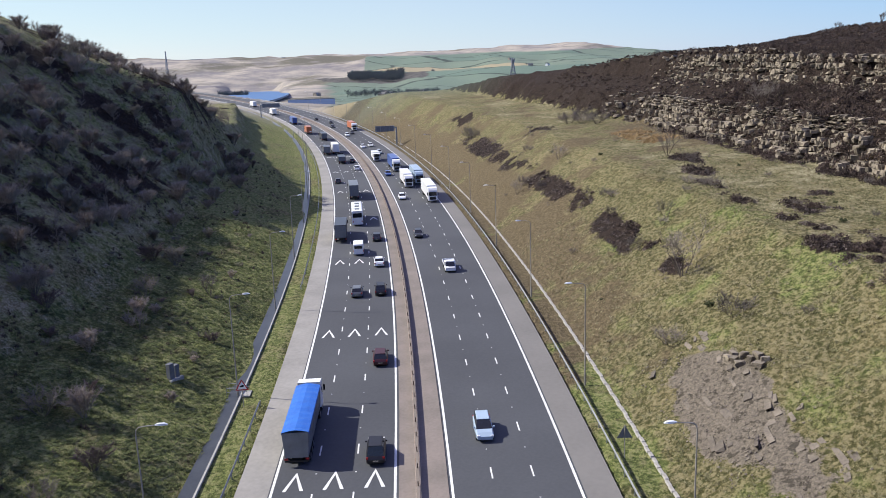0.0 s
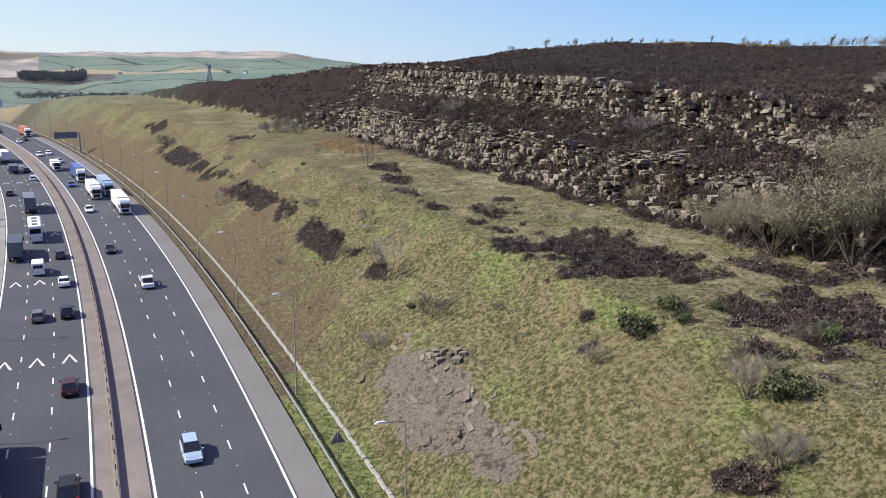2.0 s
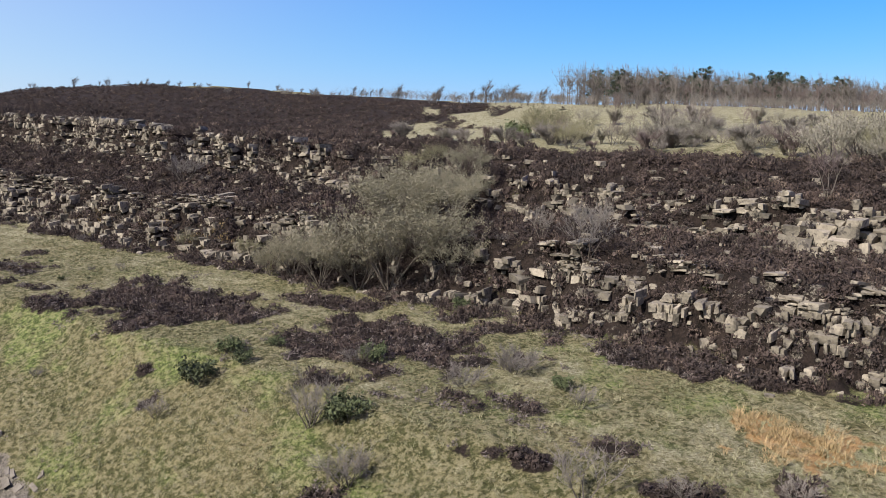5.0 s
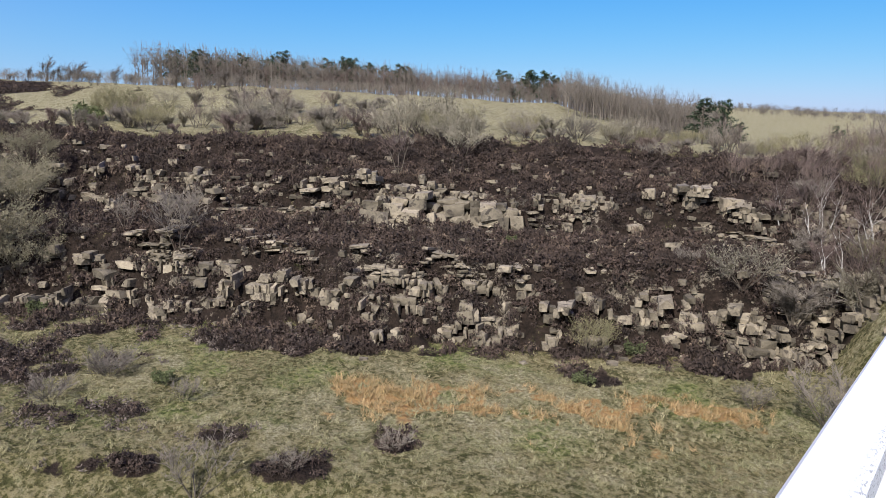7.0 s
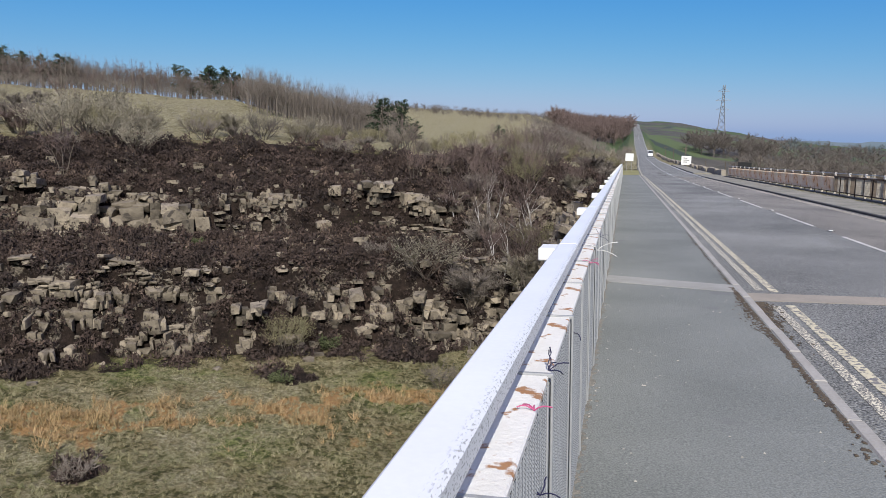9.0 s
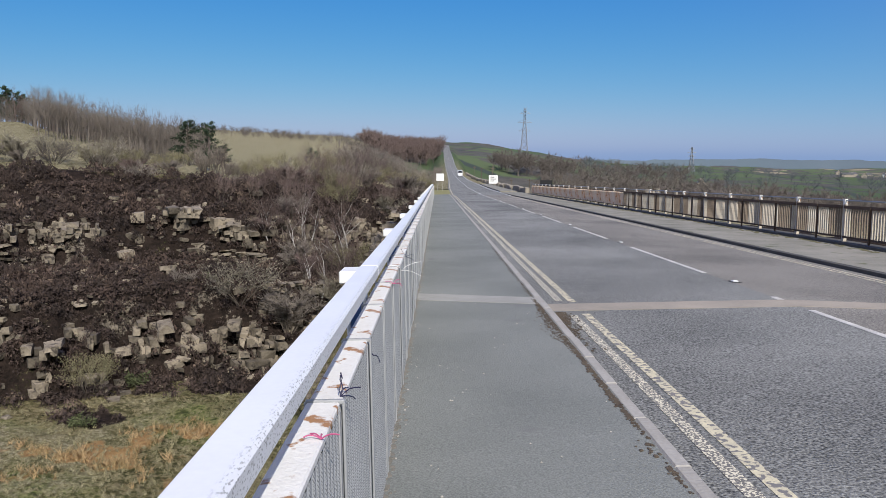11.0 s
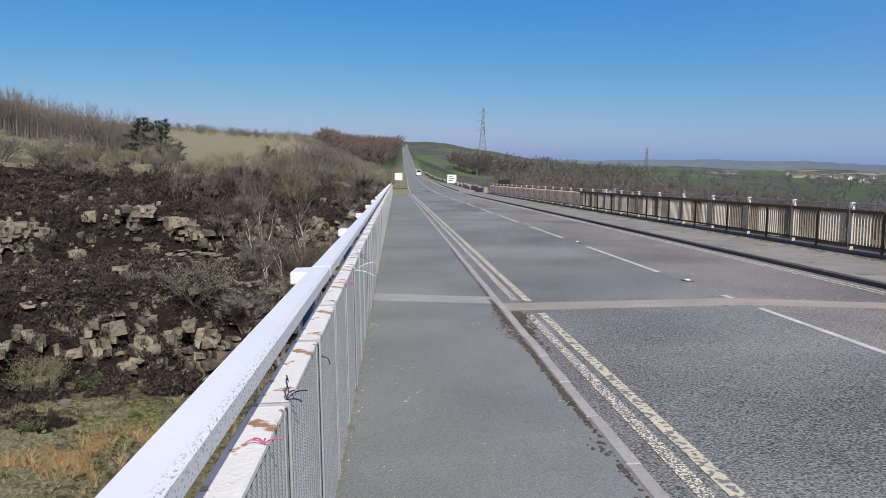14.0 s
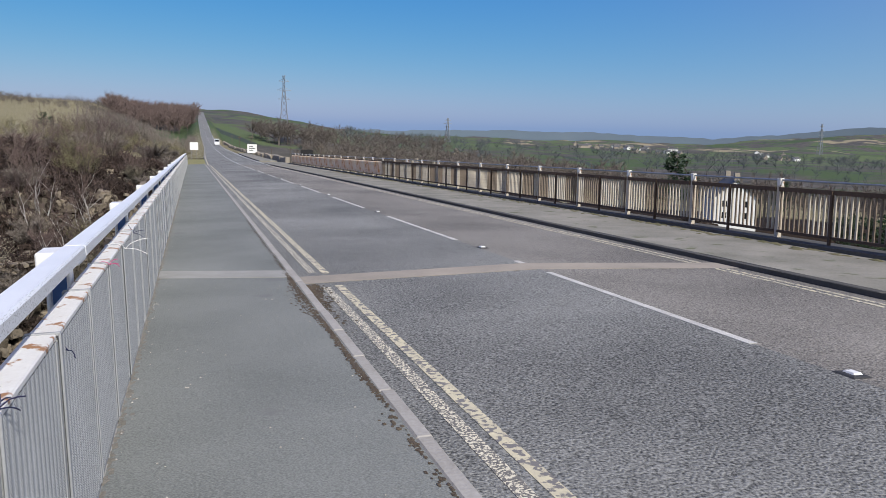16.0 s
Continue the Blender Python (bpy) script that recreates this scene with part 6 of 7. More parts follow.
wood("moor_wood", *uv_patch(800, 3, -33, 98, 198, 240), "band of bare grey-brown trees behind the grass crest", M["twig"], 3, 1.0, 8.5, 130)
wood("moor_wood", *uv_patch(400, 23, -33, 80, 198, 240), "band of bare grey-brown trees behind the grass crest", M["red"], 24, 0.9, 8.0, 120, 0.3)
wood("moor_wood", *uv_patch(300, 13, -31, -2, 168, 215), "band of bare grey-brown trees behind the grass crest", M["twig"], 4, 0.95, 8.5, 130, 0.24, vary=0.25)
wood("crest_scrub", *uv_patch(560, 53, -33, 100, 190, 200), "low bare scrub along the foot of the wood", M["twig"], 54, 0.36, 8.0, 110, 0.4, thick=0.03)
wood("slope_thicket", *uv_patch(620, 33, 60, 330, -84, -46), "leafless grey-brown thicket covering the shaded slope", M["thicket"], 34, 0.42, 6.5, 300, 0.42, thick=0.03)
wood("moor_scrub", *uv_patch(480, 14, 36, 150, 176, 200), "low bare scrub along the skyline", M["twig"], 6, 0.32, 8.0, 90, 0.4, thick=0.03)
wood("field_wood", *polar(330, 45, 2.5, 20, 585, 640), "dark bare trees along the top of the pale field", M["oak"], 46, 0.75, 8.0, 130, 0.42, vary=0.4, thick=0.06)
wood("road_wood", *polar(300, 5, -0.2, 7, 160, 420), "bare brown trees beside the country road", M["twig"], 5, 0.9, 8.0, 120, 0.3, thick=0.03)
wood("road_wood", *polar(40, 25, 4, 9, 230, 300), "bare brown scrub beside the country road", M["olive"], 25, 0.45, 8.0, 120, 0.4, thick=0.04)
wood("hill_wood", *polar(300, 36, 4.5, 8.5, 820, 1060), "bare brown wood on the rising ground", M["twig"], 37, 1.0, 8.0, 100, 0.34, vary=0.6, thick=0.08)
wood("hill_wood", *polar(900, 6, -0.25, 5.2, 640, 1000), "bare brown wood on the rising ground", M["red"], 7, 1.45, 8.0, 120, 0.42, vary=0.6, thick=0.085)
wood("hill_wood", *polar(260, 26, 5, 34, 1250, 1500), "bare brown wood along the skyline", M["twig"], 8, 1.4, 8.0, 80, 0.4, thick=0.12)
wood("lane_trees", *polar(46, 7, -9, -4.0, 635, 690), "row of bare rounded trees round a field", M["oak"], 9, 1.55, 9.0, 700, 0.46, thick=0.045)
wood("valley_wood", *polar(190, 8, -18, -7.5, 430, 840), "brown bare woods in the valley", M["oak"], 10, 1.35, 9.0, 420, 0.46, vary=0.5, thick=0.06)
wood("valley_wood", *polar(120, 38, -20, -9, 430, 700), "grey-brown bare trees in the valley", M["twig"], 18, 1.15, 9.0, 380, 0.46, vary=0.5, thick=0.06)
wood("valley_wood", *polar(300, 28, -30, -17, 420, 640), "brown bare woods in the valley", M["oak"], 13, 1.15, 9.0, 320, 0.46, thick=0.07)
wood("valley_wood", *polar(300, 9, -50, -20, 240, 420), "brown bare woods in the valley", M["oak"], 11, 1.2, 9.0, 320, 0.46, thick=0.045)
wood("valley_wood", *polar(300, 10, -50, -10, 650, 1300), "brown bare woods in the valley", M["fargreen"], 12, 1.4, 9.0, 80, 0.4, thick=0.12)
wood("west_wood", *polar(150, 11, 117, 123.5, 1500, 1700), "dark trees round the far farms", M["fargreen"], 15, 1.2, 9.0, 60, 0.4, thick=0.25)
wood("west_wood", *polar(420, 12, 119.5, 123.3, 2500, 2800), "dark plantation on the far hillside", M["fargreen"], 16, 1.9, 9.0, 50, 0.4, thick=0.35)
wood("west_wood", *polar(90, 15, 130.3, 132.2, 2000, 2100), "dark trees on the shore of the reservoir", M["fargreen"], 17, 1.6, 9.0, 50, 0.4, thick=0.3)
for i in range(46):
    u = rp.uniform(32, 96) if i < 34 else rp.uniform(-2, 14) if i < 44 else rp.uniform(-50, -30)
    put_uv("pine2" if i % 3 else "pine", [(u, rp.uniform(206, 222), 1.5 if i % 3 else 1.05)], 0.85, 1.1)
for a, d, s in ((9.0, 400, 0.8), (8.6, 405, 0.7), (6.0, 380, 0.8), (5.6, 385, 0.6), (-33.8, 175, 1.5), (-44.2, 190, 1.1), (-45.2, 195, 1.2), (-40.6, 230, 1.2), (-46.2, 190, 1.2), (-47, 200, 1.3)):
    put_xy("pine", -math.sin(radians(a)) * d, math.cos(radians(a)) * d, s)


for i in range(9):
    a, d = radians(-34.6 - 0.65 * i), 158 + 3 * (i % 3)
    put_xy("brush4", -math.sin(a) * d, math.cos(a) * d, 0.8)


# ---- motorway furniture ----
POLE = mat("lamp_post_grey", (0.30, 0.28, 0.24), (0.22, 0.205, 0.18), 0.6, 2, 20, 0.1)
GLASS = mat("lantern_glass", (0.75, 0.77, 0.78), (0.65, 0.67, 0.68), 0.25, 4, 30, 0)


def lamp():
    root = thing("street_lamp", "tall grey lamp post with a single bent arm", "street lamp", "lamps along the motorway")
    part("base", B().tube((0, 0, -0.3), (0, 0, 1.3), 0.12, 0.12, 8), POLE, root)
    b = B().tube((0, 0, 1.3), (0, 0, 11.4), 0.085, 0.05, 8)
    part("pole", b, POLE, root)
    b = B()
    pts = [Vector((0.0, 0, 11.4)), Vector((0.05, 0, 11.75)), Vector((0.25, 0, 11.95)), Vector((0.6, 0, 12.02)), Vector((1.5, 0, 12.08))]
    for p, q in zip(pts, pts[1:]):
        b.tube(p, q, 0.045, 0.04, 6)
    part("arm", b, POLE, root)
    head = part("lantern", B().loft([[(x, s * w, 12.07 + z) for s, z in ((-1, 0), (-0.7, 0.12 * h), (0.7, 0.12 * h), (1, 0))] for x, w, h in ((1.45, 0.06, 0.6), (1.7, 0.14, 1.2), (2.1, 0.14, 1.2), (2.35, 0.08, 0.5))]), GLASS, root, "pale glass lantern")
    return root


LAMP = lamp()
LAMP.matrix_world = mpose(51.0, 19.05, 0, math.pi)
for i in range(1, 16):
    copy_thing(LAMP, mpose(51 + 34.4 * i, 19.05, 0, math.pi))
for i in range(0, 14):
    copy_thing(LAMP, mpose(54.6 + 32.8 * i, -20.75, -0.05))

RED = mat("sign_red", (0.55, 0.03, 0.03), None, 0.4, 5, 40, 0)
BLACK = mat("black_paint", (0.015, 0.015, 0.016), None, 0.5, 5, 40, 0)
DGREY = mat("sign_back", (0.16, 0.175, 0.19), (0.12, 0.13, 0.145), 0.6, 3, 30, 0)


def triangle_sign(at, flip, label):
    root = thing("warning_sign", label, "road sign", "warning triangles by the motorway", at=at)
    part("post", B().tube((0, 0, -0.3), (0, 0, 3.2), 0.045, None, 8), POLE, root)

    def tri(s, y0, y1):
        p = [(-0.75 * s, 0.43 * (1 - s) + 0), (0.75 * s, 0.43 * (1 - s)), (0, 1.3 * s + 0.43 * (1 - s))]
        return B().loft([[(a, y, 2.0 + c) for a, c in p] for y in (y0, y1)])

    s = -1 if not flip else 1
    part("plate", tri(1.0, s * 0.05, s * 0.065), DGREY if flip else RED, root)
    if not flip:
        part("face", tri(0.72, -0.066, -0.071), M["white"], root)
        part("symbol", B().loft([[(x, y, 2.0 + z) for x, z in ((-0.22, 0.38), (-0.05, 0.36), (0.2, 0.4), (0.22, 0.6), (0.1, 0.62), (-0.1, 0.56), (-0.25, 0.52))] for y in (-0.072, -0.075)]), BLACK, root)


triangle_sign(mpose(84.5, -19.6, -0.1), False, "red-edged warning triangle with a dark symbol on a post")
triangle_sign(mpose(68.6, 18.9, -0.1), True, "dark back of a warning triangle on a post")
cab = thing("roadside_cabinet", "pair of roadside cabinets on the grass slope, shade in their grey", "cabinet", at=Matrix.Translation((*mpos(88, -28, 0).xy, float(land(np.array([mpos(88, -28).x]), np.array([mpos(88, -28).y]))[0]))))
# grey darkened and blued for the shade on the cabinet fronts
CABM = mat("shaded_cabinet_grey", (0.13, 0.14, 0.155), (0.10, 0.108, 0.12), 0.6, 2, 20, 0.1)
part("box", B().box(-0.8, -0.2, -0.35, 0.25, -0.4, 1.5), CABM, cab, bevel=0.03)
part("tall_box", B().box(0.0, 0.7, -0.3, 0.3, -0.4, 1.9), CABM, cab, bevel=0.03)
part("plinth", B().box(-1.0, 0.95, -0.6, 0.6, -0.8, 0.06), M["concrete"], cab)
crossing = thing("drain_crossing", "small concrete slab with railings over the drain", "drain crossing", at=mpose(88.0, -20.6, 0))
part("slab", B().box(-1.6, 1.2, -0.8, 0.8, -0.12, 0.04), M["concrete"], crossing)
for y in (-0.75, 0.75):
    part("railing", B().tube((-1.4, y, 0), (-1.4, y, 1.0), 0.03).tube((0.9, y, 0), (0.9, y, 1.0), 0.03).tube((-1.4, y, 1.0), (0.9, y, 1.0), 0.03).tube((-1.4, y, 0.55), (0.9, y, 0.55), 0.025), M["steel"], crossing)


def gantry(at, side, span, label, z0=5.6, z1=8.0):
    root = thing("sign_gantry", label, "gantry", "gantries over the motorway", at=at)
    part("leg", B().box(-0.3, 0.3, -0.25, 0.25, -0.3, z1 - 0.6), M["steel"], root)
    part("beam", B().box(min(0, side * span), max(0, side * span), -0.2, 0.2, z1 - 1.1, z1 - 0.6), M["steel"], root)
    part("board", B().box(min(side * 0.8, side * span), max(side * 0.8, side * span), -0.45, -0.25, z0, z1), DGREY, root, bevel=0.05)
    for k in range(5):
        x = side * (1.2 + k * (span - 1.6) / 4)
        part("stiffener", B().box(x - 0.06, x + 0.06, -0.5, -0.45, z0 + 0.1, z1 - 0.1), M["steel"], root)


gantry(mpose(339, 19.6), -1, 9.0, "grey sign gantry seen from behind on one leg")
gantry(mpose(523, -21.5), 1, 12.0, "dark message gantry on one leg")
# stones edging the drain below the grass slope
edge = tagged(new("drain_edging"), "line of pale edging stones at the foot of the slope", "edging", kind="structure")
EST = B().box(-0.18, 0.18, 0.02, 0.98, -0.3, 0.22).mesh("edging_stone", KERB, bevel=0.03)
far_e = B()
for i in range(360):
    m = mpose(40 + i, 21.4 + 0.05 * math.sin(i * 1.9), 0.02 * math.sin(i * 2.7))
    if i < 200:
        ob = new("edging_stone", EST)
        ob.matrix_world, ob.parent = m, edge
    else:
        far_e.box(-0.18, 0.18, 0.02, 0.98, -0.3, 0.22, m)
part("far_edging", far_e, KERB, edge)["kind"] = "stuff"


# ---- vehicles ----
def paint(name, c, rough_=0.3):
    return mat("car_paint_" + name, c, tuple(k * 0.92 for k in c), rough_, 0.8, 20, 0, spec=0.5)


PAINTS = {n: paint(n, c) for n, c in dict(black=(0.012, 0.012, 0.014), dark=(0.03, 0.034, 0.042), red=(0.05, 0.01, 0.012), silver=(0.42, 0.47, 0.52), pale_blue=(0.33, 0.42, 0.52), white=(0.75, 0.76, 0.77), grey=(0.12, 0.13, 0.14), blue=(0.05, 0.10, 0.30), orange=(0.45, 0.14, 0.06)).items()}
TYRE = mat("tyre", (0.02, 0.02, 0.02), None, 0.9, 8, 60, 0.2)
RIMM = mat("rim", (0.30, 0.31, 0.32), None, 0.35, 8, 60, 0, metal=0.8)
WIN = mat("car_glass", (0.015, 0.018, 0.022), None, 0.08, 2, 20, 0, spec=0.6)
TAIL = mat("tail_lamp", (0.35, 0.015, 0.015), None, 0.3, 8, 60, 0)
HEAD = mat("head_lamp", (0.75, 0.77, 0.8), None, 0.15, 8, 60, 0)
TARP = mat("blue_tarpaulin", (0.03, 0.15, 0.52), (0.02, 0.11, 0.42), 0.5, 1.0, 9.0, 0.4, 0.05)
TRAILER = mat("trailer_side", (0.22, 0.235, 0.25), (0.16, 0.17, 0.185), 0.5, 1.0, 12.0, 0.1, metal=0.3)


def wheels(root, xs, ys, r=0.33, w=0.22):
    tyre = B().tube((-w / 2, 0, 0), (w / 2, 0, 0), r, None, 14).mesh("tyre", TYRE)
    rim = B().tube((-w / 2 - 0.01, 0, 0), (w / 2 + 0.01, 0, 0), r * 0.6, None, 10).mesh("rim", RIMM)
    for x, y in itertools.product(xs, ys):
        t = part("wheel", tyre, TYRE, root)
        t.matrix_world = Matrix.Translation((x, y, r))
        q = part("rim", rim, RIMM, t)


def section(w, z0, z1, y, tuck=0.12):
    return [(-w, y, z0 + 0.12), (-w * 0.94, y, z0), (w * 0.94, y, z0), (w, y, z0 + 0.12), (w, y, z1 - 0.14), (w - tuck, y, z1), (-w + tuck, y, z1), (-w, y, z1 - 0.14)]


def car(colour, label, length=4.3, tall=1.5, estate=True, name="car"):
    root = thing(name, label, "car", "vehicles on the motorway")
    h = length / 2
    body = B().loft([section(0.80, 0.36, 0.70, -h, 0.05), section(0.88, 0.26, 0.98, -h + 0.18), section(0.9, 0.24, 1.02, -h * 0.4), section(0.9, 0.24, 1.0, h * 0.35), section(0.87, 0.26, 0.9, h - 0.5), section(0.76, 0.34, 0.68, h, 0.05)])
    part("body", body, PAINTS[colour], root, smooth=False)
    back = -h + (0.22 if estate else 0.75)
    part("roof", B().loft([[(-0.66, y, tall - 0.05), (0.66, y, tall - 0.05), (0.60, y, tall + 0.02), (-0.60, y, tall + 0.02)] for y in (back + 0.35, h * 0.14)]), PAINTS[colour], root)
    lo, hi = ((-0.8, back), (0.8, back), (0.8, h * 0.5), (-0.8, h * 0.5)), ((-0.66, back + 0.35), (0.66, back + 0.35), (0.66, h * 0.14), (-0.66, h * 0.14))
    part("glasshouse", B().loft([[(x, y, 0.97) for x, y in lo], [(x, y, tall - 0.045) for x, y in hi]]), WIN, root)
    for s in (-1, 1):
        part("tail_light", B().box(s * 0.78 - 0.12, s * 0.78 + 0.1, -h + 0.02, -h + 0.16, 0.72, 0.92), TAIL, root)
        part("headlight", B().box(s * 0.66 - 0.16, s * 0.66 + 0.14, h - 0.2, h - 0.03, 0.6, 0.76), HEAD, root)
        part("mirror", B().box(s * 0.98 - 0.1, s * 0.98 + 0.1, h * 0.36, h * 0.42, 0.98, 1.12), PAINTS[colour], root)
    part("number_plate", B().box(-0.26, 0.26, -h - 0.012, -h + 0.05, 0.52, 0.63), YELLOW, root)
    wheels(root, (-0.78, 0.78), (-h * 0.62, h * 0.62))
    return root


def van(colour, label, length=5.4, tall=2.2):
    root = thing("van", label, "van", "vehicles on the motorway")
    h = length / 2
    part("body", B().loft([section(0.96, 0.35, tall, -h, 0.08), section(0.98, 0.32, tall + 0.03, -h + 0.3), section(0.98, 0.32, tall, h * 0.35), section(0.97, 0.32, tall * 0.62, h * 0.62), section(0.95, 0.32, tall * 0.52, h - 0.1), section(0.9, 0.36, 0.8, h, 0.05)]), PAINTS[colour], root)
    part("windscreen", B().add([(-0.82, h * 0.38, tall - 0.1), (0.82, h * 0.38, tall - 0.1), (0.88, h * 0.63, tall * 0.64), (-0.88, h * 0.63, tall * 0.64), (-0.82, h * 0.36, tall - 0.12), (0.82, h * 0.36, tall - 0.12), (0.88, h * 0.6, tall * 0.62), (-0.88, h * 0.6, tall * 0.62)], [(0, 1, 2, 3), (7, 6, 5, 4), (0, 4, 5, 1), (1, 5, 6, 2), (2, 6, 7, 3), (3, 7, 4, 0)]), WIN, root)
    part("rear_window", B().box(-0.75, 0.75, -h - 0.01, -h + 0.05, tall - 0.85, tall - 0.3), WIN, root)
    for s in (-1, 1):
        part("tail_light", B().box(s * 0.9 - 0.06, s * 0.9 + 0.05, -h - 0.01, -h + 0.06, 0.8, 1.3), TAIL, root)
        part("headlight", B().box(s * 0.75 - 0.16, s * 0.75 + 0.12, h - 0.06, h + 0.01, 0.72, 0.95), HEAD, root)
    wheels(root, (-0.86, 0.86), (-h * 0.6, h * 0.62), 0.35)
    return root


def lorry(cab, box, label, length=13.0, tall=4.0, load="box", m=None, name="lorry"):
    """Origin at the tail; the cab leads along +y."""
    root = thing(name, label, "lorry", "vehicles on the motorway")
    m = m or PAINTS[box]
    c0 = length + 0.5
    part("chassis", B().box(-0.5, 0.5, 0.2, c0 + 1.8, 0.65, 0.95), BLACK, root)
    if load == "tipper":
        part("bin", B().loft([[(-1.1, y, 0.95), (1.1, y, 0.95), (1.25, y, tall - 0.4), (-1.25, y, tall - 0.4)] for y in (0.0, length)]), TRAILER, root, "grey steel tipping body")
        for k in range(8):
            y = 0.5 + k * (length - 1.0) / 7
            for s in (-1, 1):
                part("rib", B().add([(s * 1.13, y - 0.06, 0.97), (s * 1.13, y + 0.06, 0.97), (s * 1.28, y + 0.06, tall - 0.4), (s * 1.28, y - 0.06, tall - 0.4), (s * 1.05, y - 0.06, 0.97), (s * 1.05, y + 0.06, 0.97), (s * 1.2, y + 0.06, tall - 0.4), (s * 1.2, y - 0.06, tall - 0.4)], [(0, 1, 2, 3), (7, 6, 5, 4), (0, 4, 5, 1), (1, 5, 6, 2), (2, 6, 7, 3), (3, 7, 4, 0)]), TRAILER, root)
        b, rows_ = B(), 19
        for k in range(rows_):
            sag = 0.05 * (k % 2)
            b.v += [(x, k * length / (rows_ - 1), z - sag) for x, z in ((-1.29, tall - 0.62), (-1.27, tall - 0.36), (-0.6, tall - 0.2), (0, tall - 0.12), (0.6, tall - 0.2), (1.27, tall - 0.36), (1.29, tall - 0.62))]
        b.f += [(7 * k + i, 7 * k + i + 1, 7 * k + i + 8, 7 * k + i + 7) for k in range(rows_ - 1) for i in range(6)]
        part("tarpaulin", b, TARP, root, "bright blue sheet over the load")
    else:
        part("box", B().box(-1.25, 1.25, 0, length, 1.05, tall), m, root, bevel=0.04)
        part("rear_door", B().box(-1.15, 1.15, -0.02, 0.02, 1.15, tall - 0.12), DGREY if box in ("dark", "grey") else m, root)
    part("cab", B().loft([[(-1.2, c0, 0.75), (1.2, c0, 0.75), (1.2, c0, tall - 0.25), (-1.2, c0, tall - 0.25)], [(-1.22, c0 + 1.5, 0.6), (1.22, c0 + 1.5, 0.6), (1.2, c0 + 1.5, tall - 0.45), (-1.2, c0 + 1.5, tall - 0.45)], [(-1.18, c0 + 2.1, 0.55), (1.18, c0 + 2.1, 0.55), (1.08, c0 + 1.95, tall - 0.95), (-1.08, c0 + 1.95, tall - 0.95)]]), PAINTS[cab], root)
    part("windscreen", B().box(-1.02, 1.02, c0 + 1.96, c0 + 2.07, 1.75, 2.75), WIN, root)
    part("grille", B().box(-0.8, 0.8, c0 + 2.05, c0 + 2.13, 0.75, 1.55), BLACK, root)
    for s in (-1, 1):
        part("side_window", B().box(s * 1.2 - 0.02, s * 1.2 + 0.02, c0 + 0.9, c0 + 1.6, 1.8, 2.6), WIN, root)
        part("headlight", B().box(s * 0.95 - 0.15, s * 0.95 + 0.15, c0 + 2.06, c0 + 2.13, 0.75, 0.95), HEAD, root)
        part("tail_light", B().box(s * 1.0 - 0.18, s * 1.0 + 0.18, -0.05, 0.02, 0.75, 0.92), TAIL, root)
        part("mirror", B().box(s * 1.38 - 0.1, s * 1.38 + 0.1, c0 + 1.8, c0 + 1.9, 1.9, 2.6), BLACK, root)
    part("bumper", B().box(-1.15, 1.15, 0.0, 0.12, 0.5, 0.68), BLACK, root)
    wheels(root, (-1.0, 1.0), (1.3, 2.5, 3.7, c0 - 1.2, c0 + 0.9) if length > 9 else (1.5, c0 + 0.6), 0.48, 0.32)
    return root


def coach(colour, label):
    root = thing("coach", label, "coach", "vehicles on the motorway")
    part("body", B().loft([section(1.24, 0.4, 3.5, y, 0.2) for y in (0, 0.3, 11.6, 12.0)]), PAINTS[colour], root)
    part("rear_window", B().box(-1.0, 1.0, -0.03, 0.05, 2.0, 3.0), WIN, root)
    for s in (-1, 1):
        part("side_window", B().box(s * 1.235 - 0.02, s * 1.235 + 0.02, 0.8, 11.2, 1.8, 2.9), WIN, root)
        part("tail_light", B().box(s * 1.0 - 0.1, s * 1.0 + 0.1, -0.03, 0.05, 0.9, 1.3), TAIL, root)
    for k in range(3):
        part("roof_hatch", B().box(-0.5, 0.5, 2 + 3.4 * k, 3.2 + 3.4 * k, 3.48, 3.62), PAINTS["grey"], root)
    part("windscreen", B().box(-1.1, 1.1, 11.95, 12.03, 1.2, 3.1), WIN, root)
    wheels(root, (-1.05, 1.05), (2.6, 9.4), 0.48, 0.3)
    return root


